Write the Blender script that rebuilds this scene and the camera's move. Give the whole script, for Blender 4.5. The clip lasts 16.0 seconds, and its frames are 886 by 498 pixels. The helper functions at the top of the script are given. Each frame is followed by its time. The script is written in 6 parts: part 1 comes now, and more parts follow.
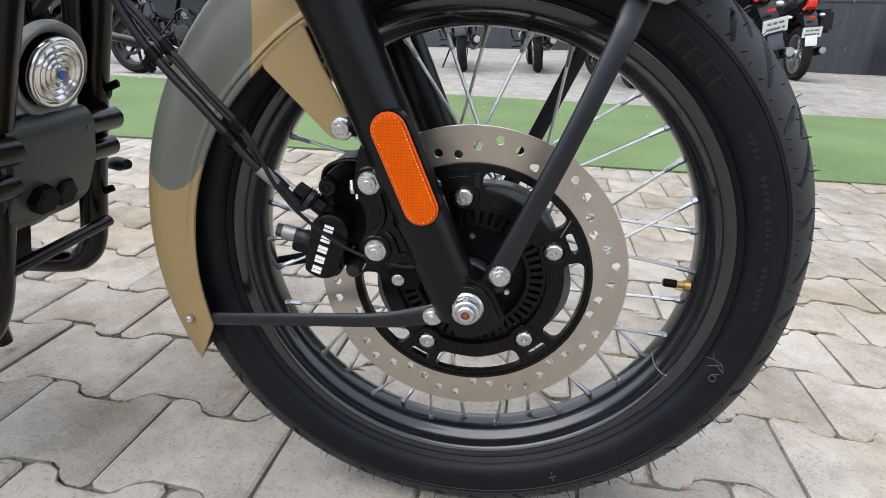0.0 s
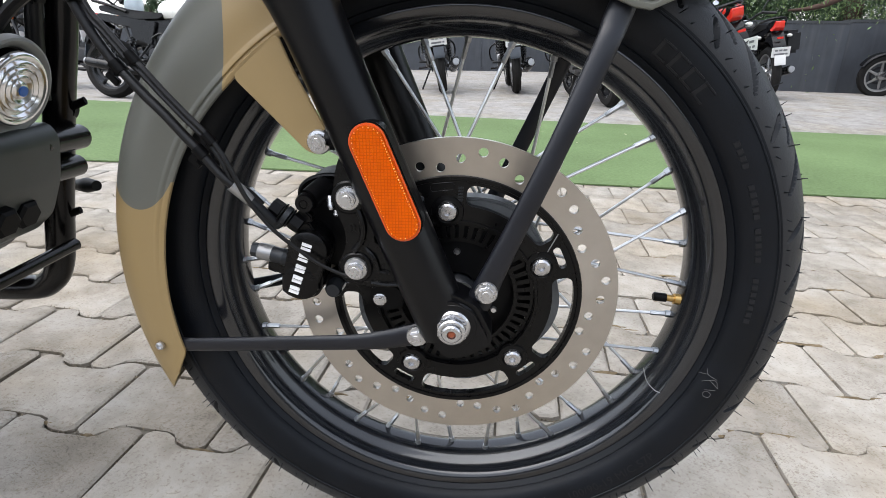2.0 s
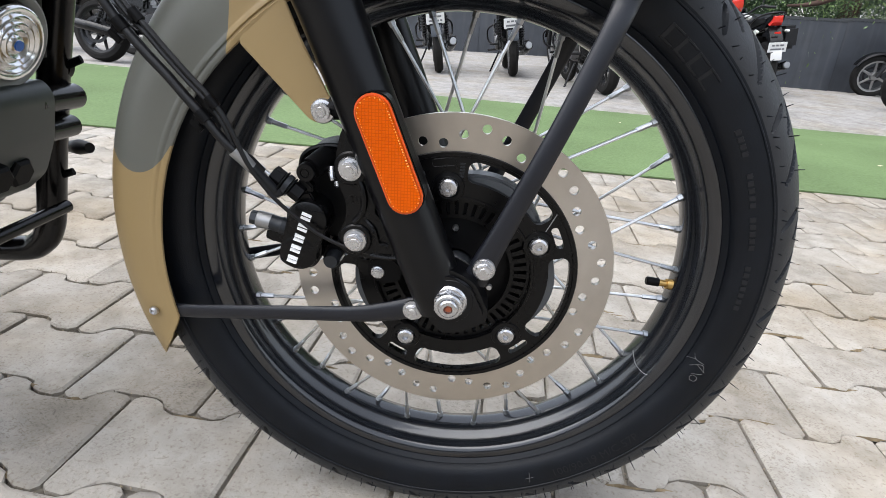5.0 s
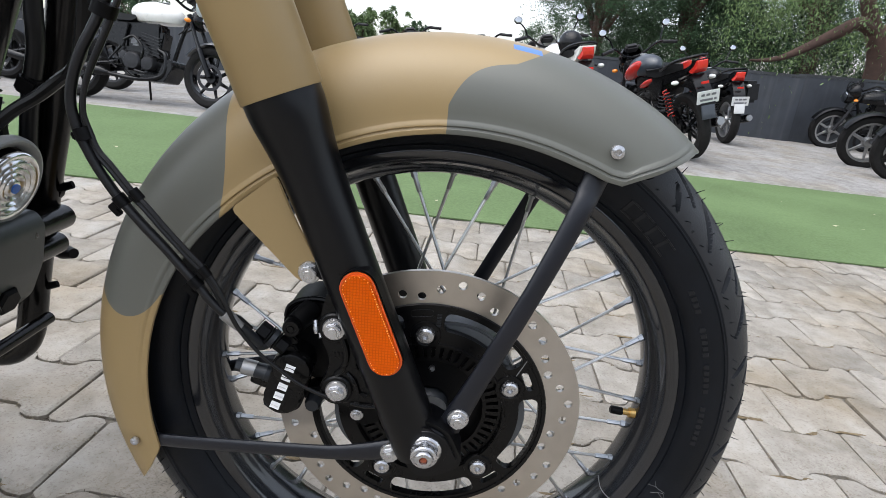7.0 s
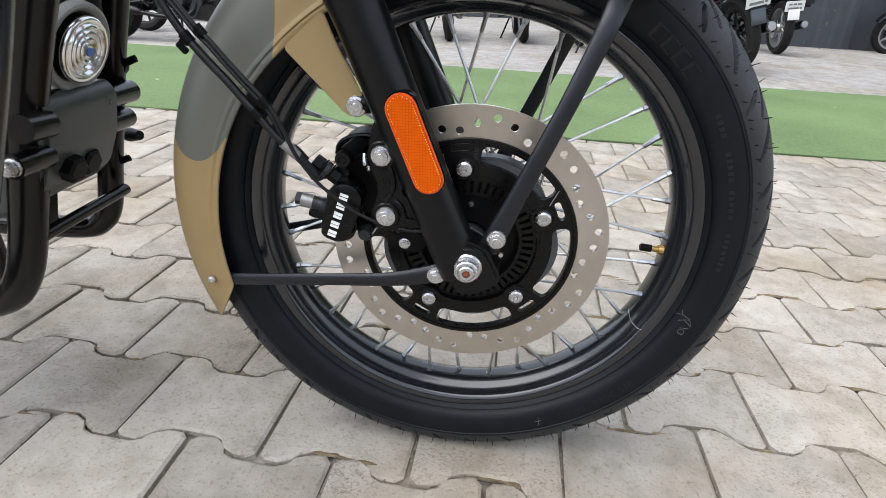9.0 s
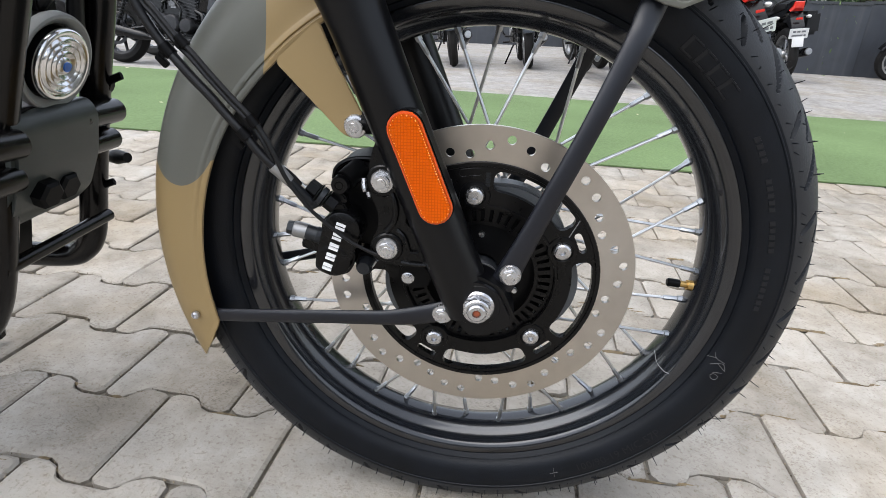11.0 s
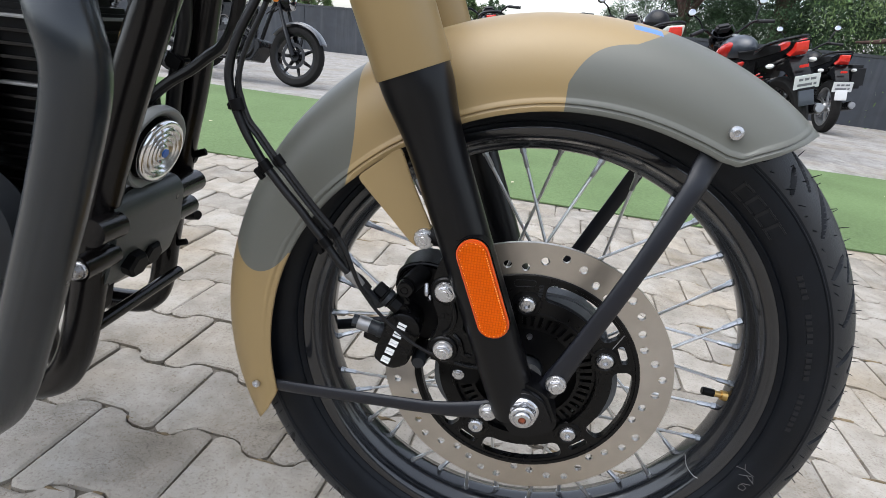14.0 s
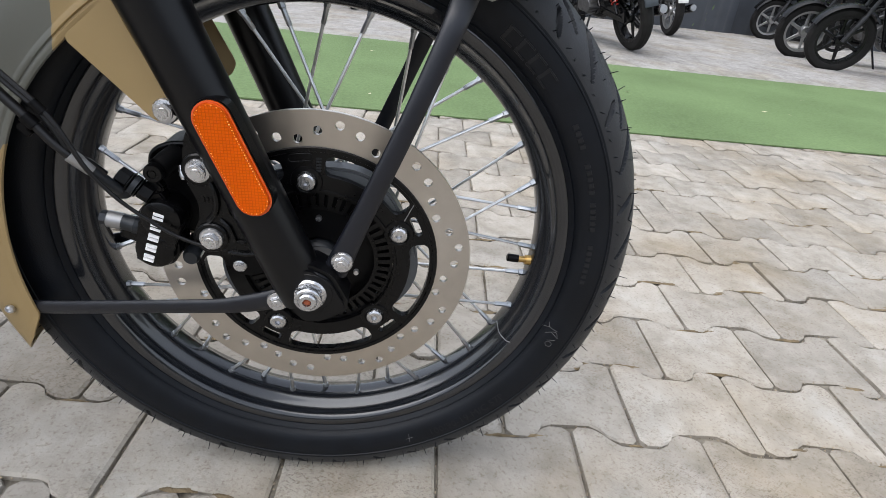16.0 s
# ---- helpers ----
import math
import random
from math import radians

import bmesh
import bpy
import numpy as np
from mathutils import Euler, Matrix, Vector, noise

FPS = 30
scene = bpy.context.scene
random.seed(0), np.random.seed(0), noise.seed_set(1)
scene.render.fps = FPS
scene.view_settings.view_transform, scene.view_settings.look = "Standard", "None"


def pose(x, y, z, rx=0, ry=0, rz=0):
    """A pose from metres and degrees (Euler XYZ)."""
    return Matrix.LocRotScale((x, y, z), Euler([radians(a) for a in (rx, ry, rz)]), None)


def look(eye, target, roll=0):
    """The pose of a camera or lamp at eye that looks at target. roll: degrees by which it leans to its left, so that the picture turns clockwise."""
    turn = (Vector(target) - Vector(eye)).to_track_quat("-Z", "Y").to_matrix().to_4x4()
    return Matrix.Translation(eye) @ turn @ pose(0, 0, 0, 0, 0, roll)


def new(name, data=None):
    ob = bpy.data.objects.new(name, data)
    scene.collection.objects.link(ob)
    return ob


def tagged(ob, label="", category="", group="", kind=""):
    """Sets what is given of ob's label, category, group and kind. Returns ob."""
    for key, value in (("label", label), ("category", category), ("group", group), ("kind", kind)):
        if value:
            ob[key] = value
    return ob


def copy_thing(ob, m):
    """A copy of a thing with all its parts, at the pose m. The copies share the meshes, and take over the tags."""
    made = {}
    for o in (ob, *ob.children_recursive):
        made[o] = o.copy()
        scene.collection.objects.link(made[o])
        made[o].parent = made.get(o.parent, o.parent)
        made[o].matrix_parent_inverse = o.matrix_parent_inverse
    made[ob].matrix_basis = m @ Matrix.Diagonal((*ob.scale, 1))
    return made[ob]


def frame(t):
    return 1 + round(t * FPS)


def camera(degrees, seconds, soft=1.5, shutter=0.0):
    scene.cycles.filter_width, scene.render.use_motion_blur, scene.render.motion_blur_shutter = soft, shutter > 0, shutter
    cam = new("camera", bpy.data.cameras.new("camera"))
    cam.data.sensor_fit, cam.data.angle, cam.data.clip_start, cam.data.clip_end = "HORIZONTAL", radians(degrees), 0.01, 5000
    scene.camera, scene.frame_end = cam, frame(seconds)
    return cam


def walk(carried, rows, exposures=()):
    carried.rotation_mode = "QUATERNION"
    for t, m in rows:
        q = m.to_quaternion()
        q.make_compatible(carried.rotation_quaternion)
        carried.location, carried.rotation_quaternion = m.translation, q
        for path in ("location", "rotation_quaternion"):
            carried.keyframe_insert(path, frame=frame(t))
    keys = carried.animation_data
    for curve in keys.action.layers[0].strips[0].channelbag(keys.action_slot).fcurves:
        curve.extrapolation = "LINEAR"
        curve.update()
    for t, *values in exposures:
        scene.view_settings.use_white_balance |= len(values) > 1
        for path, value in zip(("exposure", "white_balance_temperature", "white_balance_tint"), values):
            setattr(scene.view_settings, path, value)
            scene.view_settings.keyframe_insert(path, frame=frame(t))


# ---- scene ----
cam = camera(77.29, 16.0, 0.6)
PATH = [
    (0, (0.0246, -0.5624, 0.5618), (-0.0730, 0.3561, 0.1788), 0.95),
    (0.5, (0.0293, -0.5608, 0.5554), (-0.0659, 0.3633, 0.1852), -0.21),
    (1, (0.0228, -0.5605, 0.5500), (-0.0724, 0.3680, 0.1913), -0.22),
    (1.5, (0.0185, -0.5569, 0.5504), (-0.0604, 0.3744, 0.1949), 0.45),
    (2, (0.0226, -0.5455, 0.5509), (-0.0465, 0.3895, 0.2031), 0.52),
    (2.5, (0.0264, -0.5434, 0.5495), (-0.0379, 0.3940, 0.2073), 0.61),
    (3, (0.0386, -0.5346, 0.5480), (-0.0193, 0.4031, 0.2054), 1.19),
    (3.5, (0.0275, -0.5491, 0.5484), (-0.0156, 0.3881, 0.2021), 2.20),
    (3.7, (0.0170, -0.5539, 0.5449), (-0.0308, 0.3825, 0.1971), 2.86),
    (5.8, (0.0134, -0.5479, 0.5501), (-0.0252, 0.3587, 0.1297), 3.68),
    (6, (0.0227, -0.5468, 0.5608), (0.0016, 0.3563, 0.1319), 3.88),
    (6.5, (0.0352, -0.5342, 0.6289), (0.0477, 0.3932, 0.2551), 4.54),
    (7, (0.0031, -0.5426, 0.6582), (-0.0026, 0.4039, 0.3356), 5.24),
    (7.5, (-0.0254, -0.5547, 0.6355), (-0.1283, 0.3878, 0.3174), 4.34),
    (8, (-0.0232, -0.5624, 0.5979), (-0.1431, 0.3533, 0.2144), 4.79),
    (8.5, (-0.0016, -0.5580, 0.5719), (-0.0914, 0.3454, 0.1526), 3.77),
    (9, (0.0117, -0.6227, 0.5802), (-0.0532, 0.2782, 0.1510), 1.91),
    (9.2, (0.0195, -0.6497, 0.5805), (-0.0496, 0.2546, 0.1593), 0.95),
    (11.3, (0.0024, -0.5588, 0.5602), (-0.0700, 0.3620, 0.1768), 2.25),
    (11.5, (0.0195, -0.5575, 0.5577), (-0.0485, 0.3663, 0.1809), 2.34),
    (12, (0.0507, -0.5504, 0.5692), (0.0264, 0.3778, 0.1978), 2.73),
    (12.5, (0.0348, -0.5557, 0.6499), (0.0355, 0.3626, 0.2540), 4.42),
    (13, (0.0165, -0.5616, 0.6796), (0.0062, 0.3680, 0.3110), 6.10),
    (13.5, (0.0015, -0.5672, 0.6777), (-0.0384, 0.3650, 0.3182), 5.97),
    (14, (-0.0340, -0.5769, 0.6544), (-0.1510, 0.3475, 0.2914), 5.60),
    (14.5, (-0.0407, -0.5802, 0.6038), (-0.1773, 0.3171, 0.1841), 5.27),
    (15, (-0.0033, -0.5693, 0.5638), (-0.0747, 0.3126, 0.0978), 5.68),
    (15.5, (0.0452, -0.5536, 0.5660), (0.0852, 0.3170, 0.0756), 6.51),
    (16, (0.0720, -0.5527, 0.6014), (0.1628, 0.3277, 0.1359), 5.40),
]
EXPOSURES = [(0.0, 1.40, 6480, 10), (3.5, 1.40, 6480, 10), (6.0, 1.50, 6480, 10), (6.5, 1.24, 6420, 10), (7.0, 1.18, 6380, 10), (7.5, 1.32, 6340, 10), (8.0, 1.42, 6400, 10), (8.5, 1.76, 6480, 10), (9.0, 1.43, 6480, 10), (11.5, 1.40, 6480, 10), (12.0, 1.33, 6450, 10), (12.5, 1.21, 6400, 10), (13.5, 1.17, 6360, 10), (14.0, 1.31, 6340, 10), (14.5, 1.38, 6400, 10), (15.0, 1.86, 6480, 10), (15.5, 1.58, 6480, 10), (16.0, 1.24, 6450, 10)]
walk(cam, [(t, look(eye, target, roll)) for t, eye, target, roll in PATH], EXPOSURES)

# ---- world and sun: a bright overcast sky ----
SUN_ELEV, SUN_AZ = 68.0, 240.0
world = bpy.data.worlds.new("sky")
scene.world = world
world.use_nodes = True
wn, wl = world.node_tree.nodes, world.node_tree.links
wn.clear()
sky = wn.new("ShaderNodeTexSky")
sky.sky_type, sky.sun_disc = "NISHITA", False
sky.sun_elevation, sky.sun_rotation = radians(SUN_ELEV), radians(SUN_AZ)
sky.air_density, sky.dust_density, sky.ozone_density = 1.0, 2.0, 1.0
pale = wn.new("ShaderNodeHueSaturation")
pale.inputs["Saturation"].default_value = 0.42
pale.inputs["Value"].default_value = 1.0
back = wn.new("ShaderNodeBackground")
back.inputs["Strength"].default_value = 0.15
wout = wn.new("ShaderNodeOutputWorld")
wl.new(sky.outputs[0], pale.inputs["Color"])
wl.new(pale.outputs[0], back.inputs["Color"])
wl.new(back.outputs[0], wout.inputs["Surface"])
sun_data = bpy.data.lights.new("sun", "SUN")
sun_data.energy, sun_data.angle, sun_data.color = 1.35, radians(80), (0.99, 0.995, 1.0)
sun = new("sun", sun_data)
sun_dir = Vector((math.sin(radians(SUN_AZ)) * math.cos(radians(SUN_ELEV)), math.cos(radians(SUN_AZ)) * math.cos(radians(SUN_ELEV)), math.sin(radians(SUN_ELEV))))
sun.matrix_world = look(sun_dir * 30, (0, 0, 0))

# ---- materials ----
def mat(name, col, rough=0.5, metal=0.0, var=0.12, scale=30.0, bump=0.0, bump_scale=200.0, spec=0.5, col2=None, mask_scale=None, coat=0.0, rand=0.0, rough_var=0.08):
    """A surface of one colour, varied at two scales, with fine relief."""
    m = bpy.data.materials.new(name)
    m.use_nodes = True
    n, l = m.node_tree.nodes, m.node_tree.links
    b = n["Principled BSDF"]
    b.inputs["Metallic"].default_value = metal
    b.inputs["Specular IOR Level"].default_value = spec
    b.inputs["Coat Weight"].default_value = coat
    co = n.new("ShaderNodeTexCoord")
    big = n.new("ShaderNodeTexNoise")
    big.inputs["Scale"].default_value, big.inputs["Detail"].default_value = mask_scale or scale * 0.15, 4
    small = n.new("ShaderNodeTexNoise")
    small.inputs["Scale"].default_value, small.inputs["Detail"].default_value = scale, 6
    for t in (big, small):
        l.new(co.outputs["Object"], t.inputs["Vector"])
    mixn = n.new("ShaderNodeMath")
    mixn.operation = "MULTIPLY_ADD"
    mixn.inputs[1].default_value = 0.5
    l.new(small.outputs["Fac"], mixn.inputs[0])
    half = n.new("ShaderNodeMath")
    half.operation = "MULTIPLY"
    half.inputs[1].default_value = 0.5
    l.new(big.outputs["Fac"], half.inputs[0])
    l.new(half.outputs[0], mixn.inputs[2])
    ramp = n.new("ShaderNodeValToRGB")
    c2 = col2 or [min(1.0, c * (1 + var)) for c in col]
    c1 = [c * (1 - var) for c in col]
    ramp.color_ramp.elements[0].position, ramp.color_ramp.elements[1].position = 0.33, 0.67
    ramp.color_ramp.elements[0].color, ramp.color_ramp.elements[1].color = (*c1, 1), (*c2, 1)
    l.new(mixn.outputs[0], ramp.inputs[0])
    last = ramp.outputs[0]
    if rand:
        info = n.new("ShaderNodeObjectInfo")
        isl = n.new("ShaderNodeNewGeometry")
        add = n.new("ShaderNodeMath")
        add.operation = "ADD"
        l.new(info.outputs["Random"], add.inputs[0])
        l.new(isl.outputs["Random Per Island"], add.inputs[1])
        fr = n.new("ShaderNodeMath")
        fr.operation = "FRACT"
        l.new(add.outputs[0], fr.inputs[0])
        mr = n.new("ShaderNodeMapRange")
        mr.inputs["To Min"].default_value, mr.inputs["To Max"].default_value = 1 - rand, 1 + rand
        l.new(fr.outputs[0], mr.inputs["Value"])
        hv = n.new("ShaderNodeHueSaturation")
        l.new(mr.outputs[0], hv.inputs["Value"])
        l.new(last, hv.inputs["Color"])
        last = hv.outputs[0]
    l.new(last, b.inputs["Base Color"])
    rr = n.new("ShaderNodeMapRange")
    rr.inputs["To Min"].default_value, rr.inputs["To Max"].default_value = max(0.02, rough - rough_var), min(1, rough + rough_var)
    l.new(mixn.outputs[0], rr.inputs["Value"])
    l.new(rr.outputs[0], b.inputs["Roughness"])
    if bump:
        bn = n.new("ShaderNodeTexNoise")
        bn.inputs["Scale"].default_value, bn.inputs["Detail"].default_value = bump_scale, 5
        l.new(co.outputs["Object"], bn.inputs["Vector"])
        bp = n.new("ShaderNodeBump")
        bp.inputs["Strength"].default_value, bp.inputs["Distance"].default_value = bump, 0.002
        l.new(bn.outputs["Fac"], bp.inputs["Height"])
        l.new(bp.outputs[0], b.inputs["Normal"])
    return m


TAN, GREY = (0.272, 0.190, 0.084), (0.104, 0.105, 0.089)
M_BLACK = mat("satin_black_paint", (0.0022, 0.0023, 0.0029), 0.30, 0, 0.25, 60, 0.04, 900, 0.27)
M_FRAME = mat("black_frame_paint", (0.0034, 0.0029, 0.0030), 0.22, 0, 0.3, 40, 0.04, 500, 0.34)
M_CRASH = mat("blue_grey_powder_coat", (0.0075, 0.0110, 0.0145), 0.26, 0, 0.15, 40, 0.04, 1500, 0.65)
M_GUARD = mat("matt_dark_green_powder_coat", (0.040, 0.046, 0.044), 0.38, 0, 0.15, 40, 0.12, 1500, 0.5)
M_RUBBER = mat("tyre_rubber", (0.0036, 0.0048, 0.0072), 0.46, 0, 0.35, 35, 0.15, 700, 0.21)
# dust grey, with the sky's gloss on the tread put into the colour
M_TREAD = mat("pale_tread_rubber", (0.018, 0.019, 0.021), 0.48, 0, 0.3, 30, 0.2, 700, 0.34)
M_RIM = mat("black_rim_paint", (0.0045, 0.0056, 0.0080), 0.22, 0.0, 0.4, 25, 0.04, 300, 0.60, coat=0.5)
M_STEEL = mat("brushed_disc_steel", (0.50, 0.465, 0.425), 0.30, 1.0, 0.08, 60, 0.06, 900, 0.5, rough_var=0.06)
M_CHROME = mat("zinc_plated_steel", (0.52, 0.52, 0.53), 0.27, 0.92, 0.1, 120, 0.05, 500)
M_SPOKE = mat("spoke_steel", (0.60, 0.61, 0.62), 0.36, 1.0, 0.12, 80)
M_NIPPLE = mat("dull_nipple_plating", (0.36, 0.37, 0.38), 0.30, 1.0, 0.2, 80)
M_MIRROR = mat("chrome_plate", (0.80, 0.80, 0.80), 0.17, 1.0, 0.05, 60, 0.03, 300, rough_var=0.04)
M_DARK = mat("black_plastic", (0.0018, 0.0018, 0.0021), 0.42, 0, 0.3, 60, 0.08, 900, 0.12)
M_CAST = mat("black_cast_alloy", (0.0016, 0.0016, 0.0019), 0.28, 0.0, 0.3, 90, 0.12, 1200, 0.23)
M_HUB = mat("dark_hub_casting", (0.013, 0.015, 0.018), 0.42, 0.2, 0.3, 60, 0.12, 700, 0.4)
M_SLATE = mat("slate_grey_casting", (0.078, 0.084, 0.090), 0.42, 0.1, 0.2, 60, 0.12, 700, 0.5)
M_HOSE = mat("rubber_hose", (0.0030, 0.0030, 0.0036), 0.40, 0, 0.2, 90, 0.06, 600, 0.35)
M_TANP = mat("desert_tan_paint", TAN, 0.42, 0, 0.04, 12, 0.02, 900)
M_MARK = mat("moulded_rubber", (0.0056, 0.0066, 0.0086), 0.42, 0, 0.3, 60, 0.05, 400, 0.34)
M_WHITE = mat("white_marking", (0.74, 0.74, 0.74), 0.6, 0, 0.05, 40)
M_CHALK = mat("chalk", (0.085, 0.085, 0.085), 0.9, 0, 0.5, 300)
M_BRASS = mat("brass", (0.55, 0.36, 0.13), 0.35, 1.0, 0.2, 100)
M_REDCAP = mat("red_sealant", (0.24, 0.055, 0.02), 0.5, 0, 0.2, 200)
M_BLUECAP = mat("blue_sealant", (0.02, 0.12, 0.45), 0.35, 0, 0.2, 200)
M_BAR = mat("matt_black_powder_coat", (0.0055, 0.0063, 0.0100), 0.34, 0, 0.15, 40, 0.10, 1500, 0.42)
M_HORNRIM = mat("grey_horn_rim", (0.27, 0.275, 0.27), 0.45, 0.2, 0.15, 60, 0.05, 500)
M_SKYPLATE = mat("sky_pale_plate", (0.42, 0.42, 0.45), 0.5, 0.3, 0.12, 60, 0.1, 600)
M_GREYALU = mat("dull_alloy", (0.30, 0.30, 0.30), 0.45, 0.8, 0.15, 80, 0.1, 700)


def reflector_material():
    """Orange plastic with a fine grid of prisms."""
    m = mat("orange_reflector_plastic", (0.80, 0.115, 0.001), 0.30, 0, 0.1, 60, spec=0.10)
    n, l = m.node_tree.nodes, m.node_tree.links
    b = n["Principled BSDF"]
    b.inputs["Subsurface Weight"].default_value = 0.15
    b.inputs["Subsurface Radius"].default_value = (0.004, 0.001, 0.0005)
    co = n.new("ShaderNodeTexCoord")
    vo = n.new("ShaderNodeTexVoronoi")
    vo.feature = "DISTANCE_TO_EDGE"
    vo.inputs["Scale"].default_value, vo.inputs["Randomness"].default_value = 400, 0.05
    l.new(co.outputs["Object"], vo.inputs["Vector"])
    bp = n.new("ShaderNodeBump")
    bp.inputs["Strength"].default_value, bp.inputs["Distance"].default_value = 0.45, 0.001
    l.new(vo.outputs["Distance"], bp.inputs["Height"])
    l.new(bp.outputs[0], b.inputs["Normal"])
    src = b.inputs["Base Color"].links[0].from_socket
    mr = n.new("ShaderNodeMapRange")
    mr.inputs["From Max"].default_value, mr.inputs["To Min"].default_value, mr.inputs["To Max"].default_value = 0.35, 0.50, 1.0
    l.new(vo.outputs["Distance"], mr.inputs["Value"])
    hs = n.new("ShaderNodeHueSaturation")
    l.new(mr.outputs[0], hs.inputs["Value"])
    l.new(src, hs.inputs["Color"])
    l.new(hs.outputs[0], b.inputs["Base Color"])
    return m


M_REFLECT = reflector_material()
M_REFRIM = mat("orange_reflector_border", (0.55, 0.070, 0.003), 0.2, 0, 0.1, 60, coat=0.5)


def camo_material():
    """Fender paint: tan with large sage-grey fields, parted by soft curved edges, and a small blue strip."""
    m = mat("desert_camouflage_paint", TAN, 0.42, 0, 0.04, 12, 0.02, 900)
    n, l = m.node_tree.nodes, m.node_tree.links
    b = n["Principled BSDF"]
    tan_out = b.inputs["Base Color"].links[0].from_socket
    co = n.new("ShaderNodeTexCoord")
    sep = n.new("ShaderNodeSeparateXYZ")
    l.new(co.outputs["Object"], sep.inputs[0])
    X, Y, Z = sep.outputs

    def op(kind, a, c=None, d=None):
        k = n.new("ShaderNodeMath")
        k.operation = kind
        for i, v in enumerate((a, c, d)):
            if v is None:
                continue
            if isinstance(v, (int, float)):
                k.inputs[i].default_value = v
            else:
                l.new(v, k.inputs[i])
        return k.outputs[0]

    # front field: all ahead of a line that climbs from the lip and bends forward over the crest
    rise = op("MULTIPLY", op("EXPONENT", op("DIVIDE", op("ADD", X, 0.0055), -0.014)), -0.035)
    late = op("MULTIPLY", op("MAXIMUM", op("SUBTRACT", X, 0.045), 0.0), 0.35)
    front = op("MULTIPLY", op("GREATER_THAN", X, -0.0055), op("LESS_THAN", Z, op("ADD", op("ADD", rise, late), 0.662)))
    wig = op("MULTIPLY", op("SINE", op("MULTIPLY", Z, 30.0)), 0.006)
    rear = op("LESS_THAN", op("ADD", X, wig), -0.192)
    low = op("GREATER_THAN", op("SUBTRACT", Z, op("MULTIPLY", op("POWER", op("DIVIDE", op("ADD", X, 0.288), 0.06), 2.0), 0.075)), 0.409)
    rearf = op("MULTIPLY", rear, op("MAXIMUM", low, op("GREATER_THAN", Z, 0.436)))
    mask = op("MAXIMUM", front, rearf)
    gm = n.new("ShaderNodeMix")
    gm.data_type = "RGBA"
    gm.inputs["B"].default_value = (*GREY, 1)
    l.new(mask, gm.inputs["Factor"])
    l.new(tan_out, gm.inputs["A"])
    strip = op("MULTIPLY", op("MULTIPLY", op("GREATER_THAN", X, 0.043), op("LESS_THAN", X, 0.067)), op("MULTIPLY", op("GREATER_THAN", Y, -0.049), op("LESS_THAN", Y, -0.036)))
    bm2 = n.new("ShaderNodeMix")
    bm2.data_type = "RGBA"
    bm2.inputs["B"].default_value = (0.07, 0.18, 0.48, 1)
    l.new(strip, bm2.inputs["Factor"])
    l.new(gm.outputs["Result"], bm2.inputs["A"])
    l.new(bm2.outputs["Result"], b.inputs["Base Color"])
    return m


M_CAMO = camo_material()


# ---- builders ----
def link_mesh(name, me, material, parent, label="", sharp=35):
    me.materials.clear()
    for x in (material if isinstance(material, (list, tuple)) else [material]):
        me.materials.append(x)
    me.polygons.foreach_set("use_smooth", [True] * len(me.polygons))
    if sharp < 180:
        me.set_sharp_from_angle(angle=radians(sharp))
    ob = new(name, me)
    if parent is not None:
        ob.parent = parent
    if label:
        tagged(ob, label)
    return ob


def part(name, bm, material, parent, label="", sharp=35):
    """Links a bmesh as one mesh object under a thing or a part."""
    bmesh.ops.recalc_face_normals(bm, faces=bm.faces[:])
    me = bpy.data.meshes.new(name)
    bm.to_mesh(me)
    bm.free()
    return link_mesh(name, me, material, parent, label, sharp)


def grid_mesh(name, P, closed_u, closed_v):
    """A mesh from an array of points P[u][v]."""
    nu, nv = P.shape[:2]
    i = np.arange(nu * nv).reshape(nu, nv)
    a = i if closed_u else i[:-1]
    b = np.roll(i, -1, 0) if closed_u else i[1:]
    if closed_v:
        q = np.stack([a, b, np.roll(b, -1, 1), np.roll(a, -1, 1)], -1).reshape(-1, 4)
    else:
        q = np.stack([a[:, :-1], b[:, :-1], b[:, 1:], a[:, 1:]], -1).reshape(-1, 4)
    me = bpy.data.meshes.new(name)
    me.from_pydata(P.reshape(-1, 3).tolist(), [], q.tolist())
    return me


def lathe(profile, segs=96, centre=(0, 0, 0), closed=False, bm=None):
    """Turns (radius, offset) pairs round the y axis through centre; offset goes along -y, towards the near side."""
    bm = bm or bmesh.new()
    rings = []
    for k in range(segs):
        a = 2 * math.pi * k / segs
        rings.append([bm.verts.new((centre[0] + r * math.cos(a), centre[1] - o, centre[2] + r * math.sin(a))) for r, o in profile])
    m = len(profile)
    for k in range(segs):
        A, B = rings[k], rings[(k + 1) % segs]
        for j in range(m if closed else m - 1):
            j2 = (j + 1) % m
            f = [A[j], B[j], B[j2], A[j2]]
            if profile[j][0] < 1e-6 and profile[j2][0] < 1e-6:
                continue
            bm.faces.new(f)
    bmesh.ops.remove_doubles(bm, verts=bm.verts[:], dist=1e-6)
    return bm


def smooth_path(pts, n=8):
    """Catmull-Rom through points."""
    P = [Vector(p) for p in pts]
    P = [2 * P[0] - P[1]] + P + [2 * P[-1] - P[-2]]
    out = []
    for i in range(1, len(P) - 2):
        for k in range(n):
            t = k / n
            out.append(0.5 * ((2 * P[i]) + (P[i + 1] - P[i - 1]) * t + (2 * P[i - 1] - 5 * P[i] + 4 * P[i + 1] - P[i + 2]) * t * t + (3 * P[i] - P[i - 1] - 3 * P[i + 1] + P[i + 2]) * t ** 3))
    out.append(P[-2])
    return out


